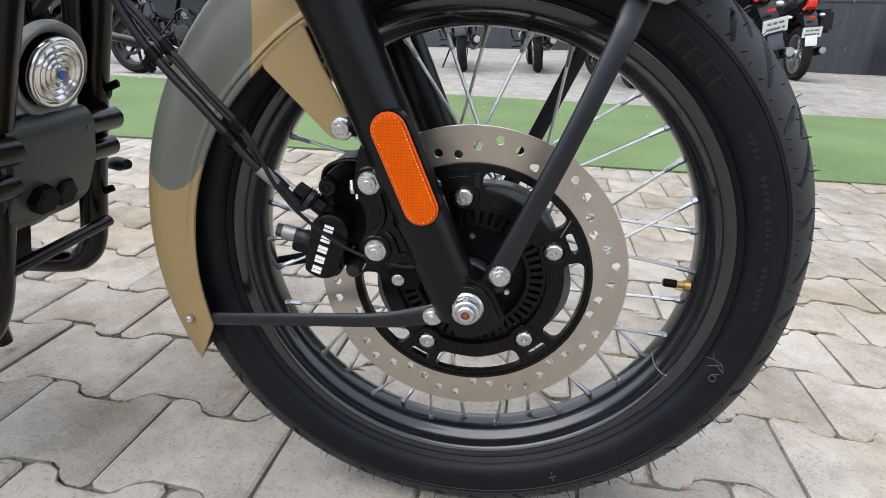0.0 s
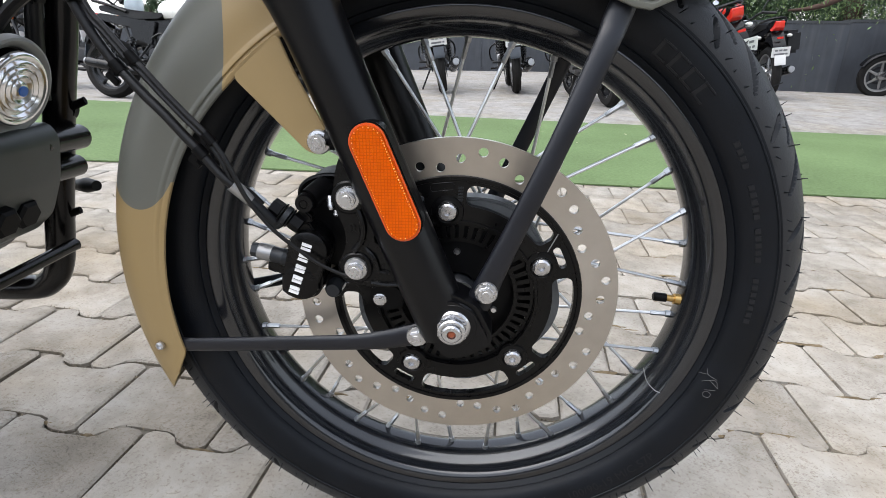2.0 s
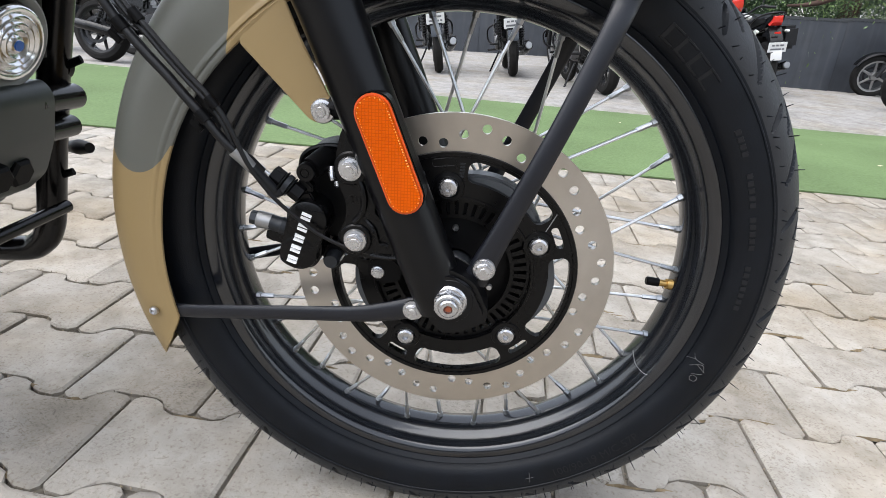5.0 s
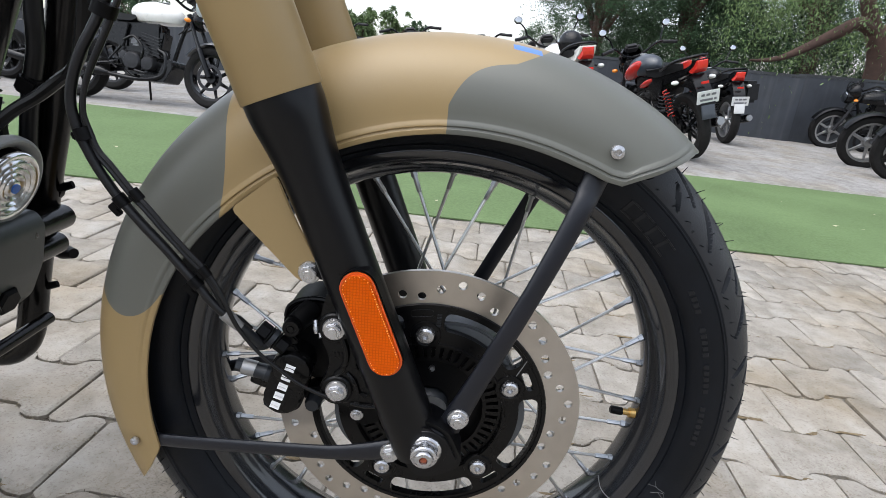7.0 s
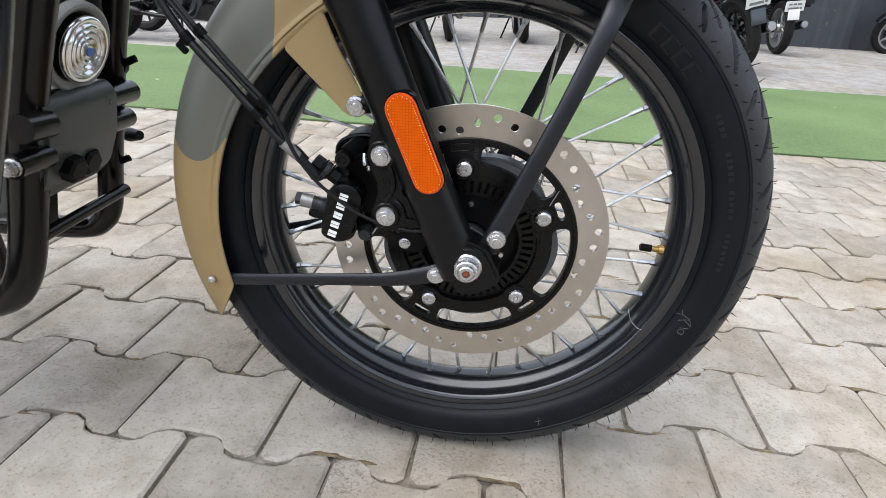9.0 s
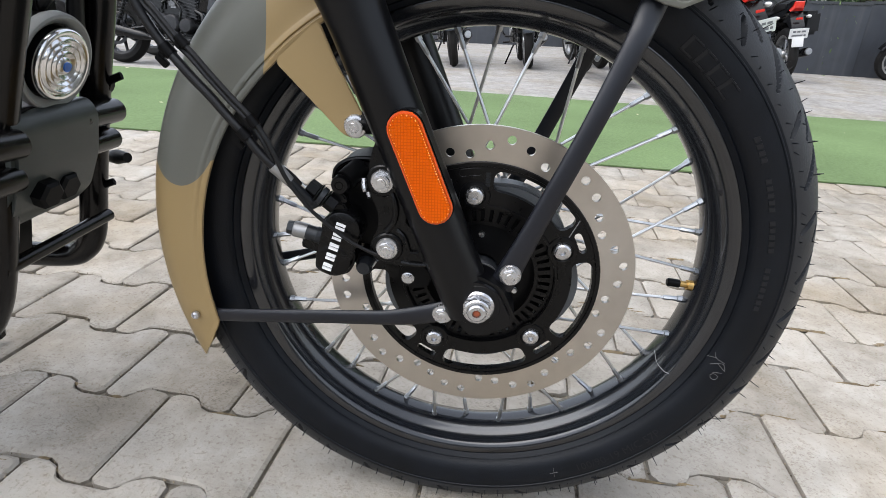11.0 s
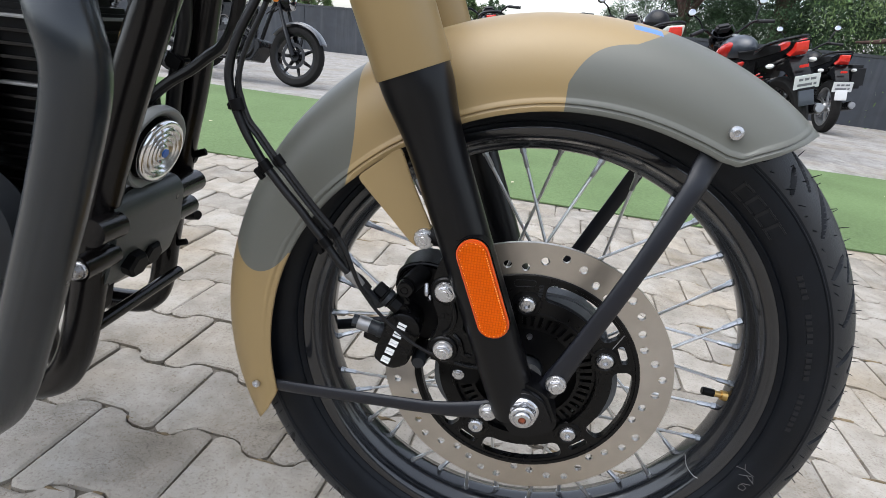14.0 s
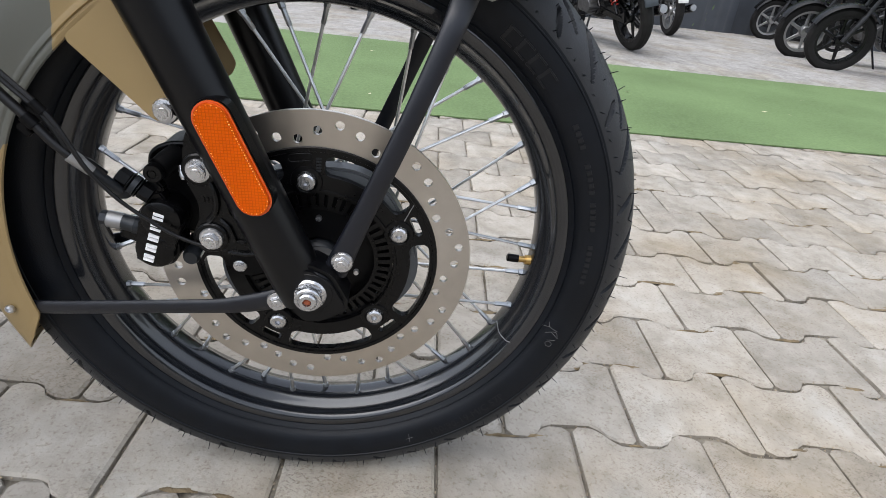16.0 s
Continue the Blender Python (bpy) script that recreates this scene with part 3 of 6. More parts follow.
def fork_leg(y, near):
    """Black slider with a bell mouth; its foot clamps the axle."""
    zs = [0.318, 0.336, 0.36, 0.50, 0.545, 0.560, 0.573, 0.585, 0.596, 0.605, 0.612, 0.618, 0.630, 0.633, 0.636]
    rs = [0.0225, 0.0235, 0.0238, 0.0237, 0.0238, 0.0241, 0.0248, 0.0259, 0.0274, 0.0288, 0.0297, 0.0301, 0.0303, 0.0300, 0.0280]
    P = [fork_point(z, y) for z in zs]
    bm = bmesh.new()
    rings = []
    u, v = Vector((0, 1, 0)), Vector((0.927, 0, 0.374))
    n = 40
    for p, r in zip(P, rs):
        rings.append([bm.verts.new(p + (u * math.cos(2 * math.pi * k / n) + v * math.sin(2 * math.pi * k / n)) * r) for k in range(n)])
    for A, B in zip(rings, rings[1:]):
        for k in range(n):
            bm.faces.new((A[k], A[(k + 1) % n], B[(k + 1) % n], B[k]))
    bm.faces.new(rings[0])
    bm.faces.new(rings[-1])
    # foot round the axle
    foot = rounded([(-0.030, 0.356), (-0.023, 0.322), (-0.013, 0.305), (-0.005, 0.2965), (0.012, 0.2985), (0.0325, 0.3105), (0.0348, 0.3200), (0.0215, 0.3470), (0.002, 0.358)], 0.006, 4)
    s = 1 if y < 0 else -1
    plate(foot, y + 0.018 * s, y - 0.019 * s, (), 0.004, bm)
    leg = part("fork_leg", bm, M_BLACK, bike, "satin black fork slider", 40)
    # painted shroud above
    top = [fork_point(z, y) for z in (0.6255, 0.6265, 0.80, 1.00)]
    shroud = part("fork_shroud", tube(top, [0.0312, 0.0318, 0.0320, 0.0322], 44), M_TANP, leg, "desert tan fork shroud")
    return leg


YF = -0.106
leg_near = fork_leg(YF, True)
leg_far = fork_leg(0.100, False)

# boss round the axle, washer, nut and spindle end
AX, AZ = 0.0005, 0.3305
part("axle_boss", lathe([(0.0185, 0.012), (0.0210, 0.0135), (0.0218, 0.0165), (0.0200, 0.0195), (0.0, 0.0195)], 40, (AX, YF, AZ)), M_BLACK, leg_near)
nut = lathe([(0.0, 0.0195), (0.0153, 0.0195), (0.0153, 0.0208), (0.0138, 0.0226), (0.0120, 0.0230)], 40, (AX, YF, AZ))
plate(circle(AX, AZ, 0.0138, 6, 0.52), YF - 0.0215, YF - 0.0278, (), 0.0014, nut)
lathe([(0.0118, 0.0270), (0.0117, 0.0295), (0.0104, 0.0306), (0.0088, 0.0306), (0.0084, 0.0296), (0.0080, 0.0296), (0.0080, 0.0326), (0.0068, 0.0338), (0.0038, 0.0338), (0.0034, 0.0316), (0.0, 0.0316)], 36, (AX, YF, AZ), bm=nut)
axle_nut = part("axle_nut", nut, M_CHROME, leg_near, "zinc-plated axle nut")
part("sealant_dot", lathe([(0.0034, 0.0316), (0.0026, 0.0328), (0.0, 0.0329)], 14, (AX, YF, AZ)), M_REDCAP, axle_nut, "red sealant in the spindle end")
part("axle", tube([(0.002, 0.13, 0.327), (0.002, YF + 0.02, 0.327)], 0.0100, 20), M_GREYALU, bike)
part("axle_nut", lathe([(0.0, -0.128), (0.013, -0.128), (0.0145, -0.120), (0.0145, -0.100)], 18, C), M_CHROME, leg_far)
# brake spacer sleeve between hub and leg
part("spacer_sleeve", lathe([(0.016, 0.083), (0.0165, 0.060), (0.015, 0.056)], 28, (0.002, 0, 0.327)), M_GREYALU, wheel)

# reflector, lying on the slider
rx, rz = -0.0508, 0.4545
ra = math.radians(111.8)


def stadium(cx, cz, ang, half, r, n=10):
    out = []
    dx, dz = math.cos(ang), math.sin(ang)
    for s in (1, -1):
        for k in range(n + 1):
            b = ang + (-math.pi / 2 + math.pi * k / n) + (0 if s > 0 else math.pi)
            out.append((cx + s * dx * half + r * math.cos(b), cz + s * dz * half + r * math.sin(b)))
    return out


base = part("reflector_base", plate(stadium(rx, rz, ra, 0.0334, 0.0154, 12), YF - 0.010, YF - 0.0265, (), 0.0012), M_DARK, leg_near, "black reflector holder")
refl = part("reflector", plate(stadium(rx, rz, ra, 0.0334, 0.0143, 12), YF - 0.0250, YF - 0.0300, (), 0.0018), M_REFRIM, leg_near, "orange side reflector", 60)
part("reflector_lens", plate(stadium(rx, rz, ra, 0.0334, 0.0126, 12), YF - 0.0295, YF - 0.0306, (), 0.0004), M_REFLECT, refl, "orange prism lens", 60)

# a row of prisms round the edge, bright along the forward side and the two ends, faint along the rear
bm = bmesh.new()
bead = random.Random(14)
for px_, pz_ in stadium(rx, rz, ra, 0.0334, 0.0113, 9)[:-1]:
    bmesh.ops.create_icosphere(bm, subdivisions=1, radius=bead.uniform(0.00035, 0.0007), matrix=Matrix.Translation((px_, YF - 0.0306, pz_)))
for s_ in (-1, 1):
    for k in range(1, 30):
        t_ = -0.0334 + 0.0668 * k / 30
        cx_, cz_ = rx + math.cos(ra) * t_ - s_ * math.sin(ra) * 0.0113, rz + math.sin(ra) * t_ + s_ * math.cos(ra) * 0.0113
        rad = bead.uniform(0.00045, 0.00085) if s_ < 0 else bead.uniform(0.0002, 0.00062)
        bmesh.ops.create_icosphere(bm, subdivisions=1, radius=rad, matrix=Matrix.Translation((cx_, YF - 0.0306, cz_)))
M_BEAD = mat("pale_orange_prism", (0.95, 0.30, 0.05), 0.2, 0, 0.2, 300, coat=0.6)
tagged(part("prism_bead", bm, M_BEAD, refl, "pale orange prism beads round the edge", 180), kind="stuff")

# caliper bracket cast on the slider
brk = rounded([(-0.0930, 0.468), (-0.078, 0.486), (-0.057, 0.458), (-0.027, 0.390), (-0.011, 0.356), (-0.040, 0.3585), (-0.064, 0.3570), (-0.092, 0.3590), (-0.1000, 0.374), (-0.0905, 0.392), (-0.0900, 0.408), (-0.0975, 0.424), (-0.0985, 0.444)], 0.009, 4)
bracket = part("caliper_bracket", plate(brk, YF + 0.016, YF - 0.0035, [circle(-0.0590, 0.4020, 0.0075, 14)], 0.003), M_CAST, leg_near, "black cast caliper bracket")
# a raised band runs from the upper lug in a bow to the lower one
part("bracket_rib", tube([(-0.0790, YF - 0.0035, 0.4270), (-0.0755, YF - 0.0048, 0.4180), (-0.0745, YF - 0.0050, 0.4075), (-0.0775, YF - 0.0050, 0.3975), (-0.0835, YF - 0.0044, 0.3905)], 0.0026, 8, 6), M_CAST, bracket)
part("bracket_web", tube([(-0.0735, YF - 0.0030, 0.3925), (-0.0672, YF - 0.0046, 0.3860), (-0.0640, YF - 0.0048, 0.3770), (-0.0625, YF - 0.0046, 0.3725), (-0.0545, YF - 0.0040, 0.3712)], 0.0020, 8, 6), M_CAST, bracket)
part("bracket_foot_rib", tube([(-0.0700, YF - 0.0030, 0.3610), (-0.0560, YF - 0.0042, 0.3600), (-0.0440, YF - 0.0040, 0.3610)], 0.0024, 8, 5), M_CAST, bracket)
for x, z in ((-0.0855, 0.4363), (-0.0822, 0.3748)):
    part("bolt_lug", lathe([(0.0142, 0.000), (0.0140, 0.0048), (0.0128, 0.0060), (0.0, 0.0060)], 30, (x, YF, z)), M_CAST, bracket)
    hex_bolt("caliper_bolt", x, YF - 0.0055, z, bracket, 0.0076, 0.0102, 0.0078)
for k in range(3):
    part("cast_mark", box(-0.0860 + 0.0032 * k, YF - 0.0044, 0.4065 + 0.0018 * (k % 2), -0.0842 + 0.0032 * k, YF - 0.0034, 0.4125, 0.0003), M_CAST, bracket)
part("sensor_body", plate(rounded([(-0.0760, 0.3420), (-0.0720, 0.3510), (-0.0520, 0.3520), (-0.0440, 0.3440), (-0.0460, 0.3300), (-0.0580, 0.3260), (-0.0740, 0.3300)], 0.004, 3), YF + 0.022, YF + 0.012, (), 0.0015), M_DARK, bracket)
hex_bolt("sensor_bolt", -0.0663, YF + 0.0135, 0.3377, bracket, 0.0050, 0.0064, 0.005)

# brake caliper
cal_out = rounded([(-0.1355, 0.4010), (-0.1220, 0.4052), (-0.1120, 0.3985), (-0.1078, 0.3860), (-0.1095, 0.3760), (-0.1140, 0.3680), (-0.1145, 0.3540), (-0.1195, 0.3425), (-0.1330, 0.3390), (-0.1470, 0.3415), (-0.1525, 0.3470), (-0.1510, 0.3560), (-0.1470, 0.3650), (-0.1430, 0.3790), (-0.1440, 0.3920)], 0.006, 4)
caliper = part("brake_caliper", plate(cal_out, -0.072, -0.1050, (), 0.003), M_CAST, bike, "black two-piston brake caliper")
part("caliper_bridge", plate(rounded([(-0.1410, 0.4190), (-0.1375, 0.4330), (-0.1270, 0.4425), (-0.1120, 0.4470), (-0.0930, 0.4450), (-0.0860, 0.40), (-0.0930, 0.362), (-0.1180, 0.360), (-0.1360, 0.39)], 0.010, 5), -0.034, -0.078, (), 0.004), M_DARK, caliper, "black caliper body over the disc")
part("bridge_lip", tube([(-0.1380, -0.0755, 0.4250), (-0.1350, -0.0760, 0.4350), (-0.1260, -0.0762, 0.4420), (-0.1120, -0.0762, 0.4455), (-0.0955, -0.0760, 0.4445)], 0.0022, 8, 6), M_CAST, caliper)
part("piston_housing", lathe([(0.0172, 0.098), (0.0172, 0.1060), (0.0162, 0.1084), (0.0142, 0.1094), (0, 0.1096)], 44, (-0.1238, 0, 0.3880)), M_CAST, caliper)
part("piston_housing", lathe([(0.0168, 0.098), (0.0168, 0.1050), (0.0158, 0.1074), (0.0138, 0.1084), (0, 0.1084)], 44, (-0.1335, 0, 0.3570)), M_CAST, caliper)
part("housing_band", plate(rounded([(-0.1420, 0.3870), (-0.1080, 0.3830), (-0.1170, 0.3560), (-0.1490, 0.3600)], 0.004, 3), -0.100, -0.1078, (), 0.002), M_CAST, caliper)
part("caliper_ear", plate(rounded([(-0.1440, 0.3720), (-0.1445, 0.3575), (-0.1560, 0.3605), (-0.1640, 0.3660), (-0.1620, 0.3740)], 0.004, 3), -0.076, -0.097, (), 0.002), M_CAST, caliper)
# upper slide pin with a ringed face
part("slide_pin_boot", tube([(-0.1130, -0.078, 0.4365), (-0.1180, -0.088, 0.4330), (-0.1225, -0.097, 0.4300)], [0.0098, 0.0098, 0.0092], 24), M_DARK, caliper)
part("slide_pin_head", lathe([(0.0078, 0.094), (0.0080, 0.1030), (0.0072, 0.1052), (0.0042, 0.1054), (0.0038, 0.1044), (0.0030, 0.1044), (0.0026, 0.1052), (0.0, 0.1052)], 32, (-0.1250, 0, 0.4280)), M_CAST, caliper, "black slide pin head")
part("pin_keeper", plate(rounded([(-0.1330, 0.4215), (-0.1280, 0.4230), (-0.1190, 0.4140), (-0.1230, 0.4080), (-0.1320, 0.4140)], 0.003, 2), -0.090, -0.1005, (), 0.0015), M_CAST, caliper)
# hose union: nut, two washers and bolt head on one slanting axis
UD = Vector((0.80, 0.0, -0.60)).normalized()
UP = Vector((-0.1500, -0.1030, 0.4235))


def union_piece(name, a, b, r, material, segs=18, label=""):
    return part(name, tube([UP + UD * a, UP + UD * (a + 0.0006), UP + UD * (b - 0.0006), UP + UD * b], [r * 0.86, r, r, r * 0.86], segs), material, caliper, label)


union_piece("union_nut", -0.0040, 0.0062, 0.0078, M_DARK, 6, "black union nut")
union_piece("union_washer", 0.0062, 0.0080, 0.0094, M_CAST)
union_piece("banjo_eye", 0.0084, 0.0138, 0.0086, M_HUB, 22, "dark banjo eye")
union_piece("union_washer", 0.0142, 0.0160, 0.0092, M_CAST)
union_piece("union_bolt", 0.0160, 0.0262, 0.0076, M_DARK, 6)
part("union_block", plate(rounded([(-0.1330, 0.4090), (-0.1230, 0.4120), (-0.1180, 0.4030), (-0.1340, 0.3960)], 0.003, 2), -0.088, -0.1030, (), 0.0015), M_CAST, caliper)
part("banjo_neck", tube([(-0.1440, -0.1030, 0.4150), (-0.1500, -0.1050, 0.4100), (-0.1545, -0.1080, 0.4120)], [0.0058, 0.0050, 0.0046], 14, 3), M_HUB, caliper)
# lower slide pin: boot, pale collar, hexagon
part("guide_pin_boot", tube([(-0.1430, -0.098, 0.3755), (-0.1500, -0.099, 0.3780), (-0.1505, -0.099, 0.3782), (-0.1590, -0.0995, 0.3805)], [0.0076, 0.0078, 0.0070, 0.0070], 20), M_HUB, caliper, "dark rubber boot")
part("guide_pin", tube([(-0.1580, -0.0990, 0.3802), (-0.1585, -0.0990, 0.3803), (-0.1700, -0.0995, 0.3828), (-0.1705, -0.0995, 0.3829)], [0.0066, 0.0074, 0.0074, 0.0066], 18), M_GREYALU, caliper, "dull grey guide pin collar")
part("guide_pin_head", tube([(-0.1695, -0.0990, 0.3828), (-0.1762, -0.0995, 0.3842)], [0.0062, 0.0062], 6), M_HUB, caliper)
part("pad_pin", tube([(-0.1500, -0.090, 0.3640), (-0.1600, -0.090, 0.3650), (-0.1660, -0.090, 0.3655)], [0.0060, 0.0060, 0.0045], 14), M_DARK, caliper)
part("caliper_foot", lathe([(0.0076, 0.070), (0.0076, 0.096), (0.0060, 0.0995), (0.0, 0.0995)], 24, (-0.1077, 0, 0.3464)), M_HUB, caliper)
part("pad_spring", tube([(-0.1010, -0.094, 0.3445), (-0.0985, -0.095, 0.3490), (-0.0960, -0.0955, 0.3530)], 0.0009, 8, 4), M_CHROME, caliper, "bright pad spring end")
part("pad_backing", plate(rounded([(-0.1200, 0.3450), (-0.1160, 0.3560), (-0.1040, 0.3580), (-0.1000, 0.3500), (-0.1060, 0.3390)], 0.003, 2), -0.068, -0.086, (), 0.001), M_DARK, caliper)
part("body_seam", tube([(-0.1500, -0.1056, 0.3490), (-0.1390, -0.1060, 0.3425), (-0.1240, -0.1058, 0.3440)], 0.0009, 6, 4), M_CAST, caliper)
part("bleed_nipple", tube([(-0.1075, -0.0885, 0.4300), (-0.1060, -0.0925, 0.4240), (-0.1050, -0.0935, 0.4200)], [0.0030, 0.0026, 0.0020], 10), M_CHROME, caliper, "small bright bleed nipple")
part("bleed_screw", tube([(-0.1040, -0.0860, 0.4165), (-0.1030, -0.0890, 0.4130)], 0.0018, 8), M_CHROME, caliper)
# the maker's mark: five plain white blocks on a slant, each of two bars
ang = math.atan2(0.0440, 0.0155)
for k in range(5):
    t = k / 4
    cx, cz = -0.1386 + 0.0142 * t, 0.3510 + 0.0405 * t
    dx, dz = math.cos(ang), math.sin(ang)
    for off, hw in ((-0.0020, 0.00125), (0.0018, 0.00140)):
        hh = 0.0043
        o = [(cx + (sx * hw + off) * dx - sz * hh * dz, cz + (sx * hw + off) * dz + sz * hh * dx) for sx, sz in ((-1, -1), (1, -1), (1, 1), (-1, 1))]
        part("white_bar", plate(o, -0.1075, -0.1099, ()), M_WHITE, caliper, "white maker's mark bar")

# front fender: valanced, rolled lip
LIP_A = [51.4, 53.4, 54.6, 57.4, 60.9, 63.4, 69.5, 79.4, 91.5, 107, 120, 133.5, 146, 159, 171.7, 182, 194.0, 195.3, 198.8, 202.2, 203.0]
LIP_R = [0.3515, 0.3425, 0.3325, 0.3095, 0.2850, 0.2812, 0.2795, 0.2785, 0.2768, 0.2724, 0.2690, 0.2690, 0.2718, 0.2735, 0.2750, 0.2770, 0.2795, 0.2835, 0.3000, 0.3235, 0.3360]


def lip_scale(deg):
    """Lengthening of the lip's section where the edge runs outward."""
    a, b = np.interp([deg - 0.7, deg + 0.7], LIP_A, LIP_R)
    return min(1.5, math.sqrt(1 + ((b - a) / (0.28 * radians(1.4))) ** 2))


def build_fender():
    N = 240
    a0, a1 = 203.0, 51.4
    rows = []
    for i in range(N + 1):
        deg = a0 + (a1 - a0) * i / N
        # lip radius along the fender; it climbs to the corner at each end
        lip = float(np.interp(deg, LIP_A, LIP_R))
        half = float(np.interp(deg, [51, 58, 75, 110, 150, 200], [0.083, 0.092, 0.089, 0.083, 0.081, 0.077]))
        top = float(np.interp(deg, [51, 56, 80, 120, 160, 200], [0.352, 0.353, 0.354, 0.353, 0.347, 0.343]))
        k = lip_scale(deg)
        f = float(np.interp(deg, [53, 60, 130, 165, 178], [0.35, 0.58, 0.52, 0.30, 0.05]))
        sh, e = top - 0.062, 0.80
        w = half - 0.0030

        def body(r):
            q = min(max((r - sh) / (top - sh), 0.0), 1.0)
            return w * (1 - q ** (2 / e)) ** (e / 2)

        # outer skin from the near lip to the far lip: a flared edge, a crease, then the rounded body
        def edge(dr, do):
            r = min(lip + dr * k, top - 0.0005)
            return (r, body(r) + do)

        out = [edge(0.0012, -0.0032), edge(-0.0008, -0.0018), edge(-0.0004, 0.0026 * f), edge(0.0010, 0.0036 * f), edge(0.0034, 0.0036 * f), edge(0.0044, 0.0012 * f), edge(0.0054, 0.0010 * f), edge(0.0064, 0.0034 * f), edge(0.0088, 0.0032 * f), edge(0.0102, 0.0004 * f), edge(0.0114, 0.0)]
        r0 = out[-1][0]
        b0 = math.asin(min(1.0, max(0.0, (r0 - sh) / (top - sh)) ** (1 / e)))
        dense = [(r0 + (max(sh, r0) - r0) * q / 12, w if r0 < sh else body(r0)) for q in range(12)]
        dense += [(sh + (top - sh) * math.sin(b0 + (math.pi / 2 - b0) * q / 40) ** e, w * max(0.0, math.cos(b0 + (math.pi / 2 - b0) * q / 40)) ** e) for q in range(41)]
        D = np.array(dense)
        L = np.concatenate([[0], np.cumsum(np.hypot(*np.diff(D, axis=0).T))])
        for q in range(1, 24):
            x = L[-1] * q / 24
            out.append((float(np.interp(x, L, D[:, 0])), float(np.interp(x, L, D[:, 1]))))
        prof = out + [(top, 0.0)] + [(r, -o) for r, o in out[::-1]]
        inner = [(r - 0.0016, o * 0.985) for r, o in prof[::-1][3:-3]]
        prof = prof + inner
        a = radians(deg)
        rows.append([(r * math.cos(a), -o, CZ + r * math.sin(a)) for r, o in prof])
    P = np.array(rows)
    me = grid_mesh("fender", P, False, True)
    bm = bmesh.new()
    bm.from_mesh(me)
    bpy.data.meshes.remove(me)
    es = [e for e in bm.edges if e.is_boundary]
    bmesh.ops.holes_fill(bm, edges=es, sides=0)
    return part("front_fender", bm, M_CAMO, bike, "tan and sage-grey camouflage front fender", 50)


fender = build_fender()
# bracket tab from the fender to the slider
tab = rounded([(-0.180, 0.527), (-0.140, 0.560), (-0.128, 0.530), (-0.103, 0.480), (-0.111, 0.4655), (-0.123, 0.4675), (-0.150, 0.496)], 0.006, 3)
part("fender_tab", plate(tab, -0.0865, -0.0890, (), 0.0008), M_TANP, fender, "tan bracket tab")
part("fender_tab", plate(tab, 0.0865, 0.0890, (), 0.0008), M_TANP, fender)
part("tab_boss", tube([(-0.115, -0.079, 0.4765), (-0.087, -0.090, 0.483)], [0.009, 0.012], 16), M_BLACK, leg_near)
hex_bolt("tab_bolt", -0.1126, -0.0890, 0.4767, fender, 0.0078, 0.0102, 0.0080)
for x, z, r in ((-0.2945, 0.2665, 0.0045), (0.1300, 0.6035, 0.0060)):
    y = -0.0755 if x < 0 else -0.0885
    part("fender_rivet", lathe([(r, 0.0), (r, 0.0012), (r * 0.9, 0.0028), (r * 0.45, 0.0038), (r * 0.42, 0.0022), (0, 0.0022)], 22, (x, y, z)), M_CHROME, fender, "round-headed socket screw")


# front stay
fs = [(0.0205, -0.104, 0.341), (0.0275, -0.105, 0.3580), (0.045, -0.104, 0.399), (0.080, -0.0985, 0.480), (0.108, -0.0880, 0.548), (0.116, -0.0800, 0.568), (0.122, -0.076, 0.584)]
part("front_stay", tube(fs, [0.0110, 0.0112, 0.0092, 0.0086, 0.0092, 0.0104, 0.0104], 18, 6, None, 0.5), M_BAR, fender, "dark powder-coated fender stay")
part("front_stay", tube([(x, -y * 0.97, z) for x, y, z in fs], [0.0110, 0.0112, 0.0092, 0.0086, 0.0092, 0.0104, 0.0104], 14, 5, None, 0.5), M_BAR, fender)
rs_ = [(-0.020, -0.101, 0.3115), (-0.0315, -0.103, 0.3095), (-0.060, -0.1010, 0.3010), (-0.090, -0.0980, 0.2945), (-0.150, -0.090, 0.2855), (-0.245, -0.0745, 0.2695), (-0.285, -0.066, 0.2630)]
part("rear_stay", tube(rs_, [0.0104, 0.0108, 0.0096, 0.0080, 0.0076, 0.0076, 0.0078], 18, 6, None, 0.5), M_BAR, fender, "dark powder-coated fender stay")
part("rear_stay", tube([(x, -y * 0.97, z) for x, y, z in rs_], [0.0104, 0.0108, 0.0096, 0.0080, 0.0076, 0.0076, 0.0078], 14, 5, None, 0.5), M_BAR, fender)
hex_bolt("stay_bolt", 0.0278, -0.1105, 0.3563, fender, 0.0076, 0.0100, 0.0075)
hex_bolt("stay_bolt", -0.0315, -0.1080, 0.3103, fender, 0.0074, 0.0098, 0.0075)

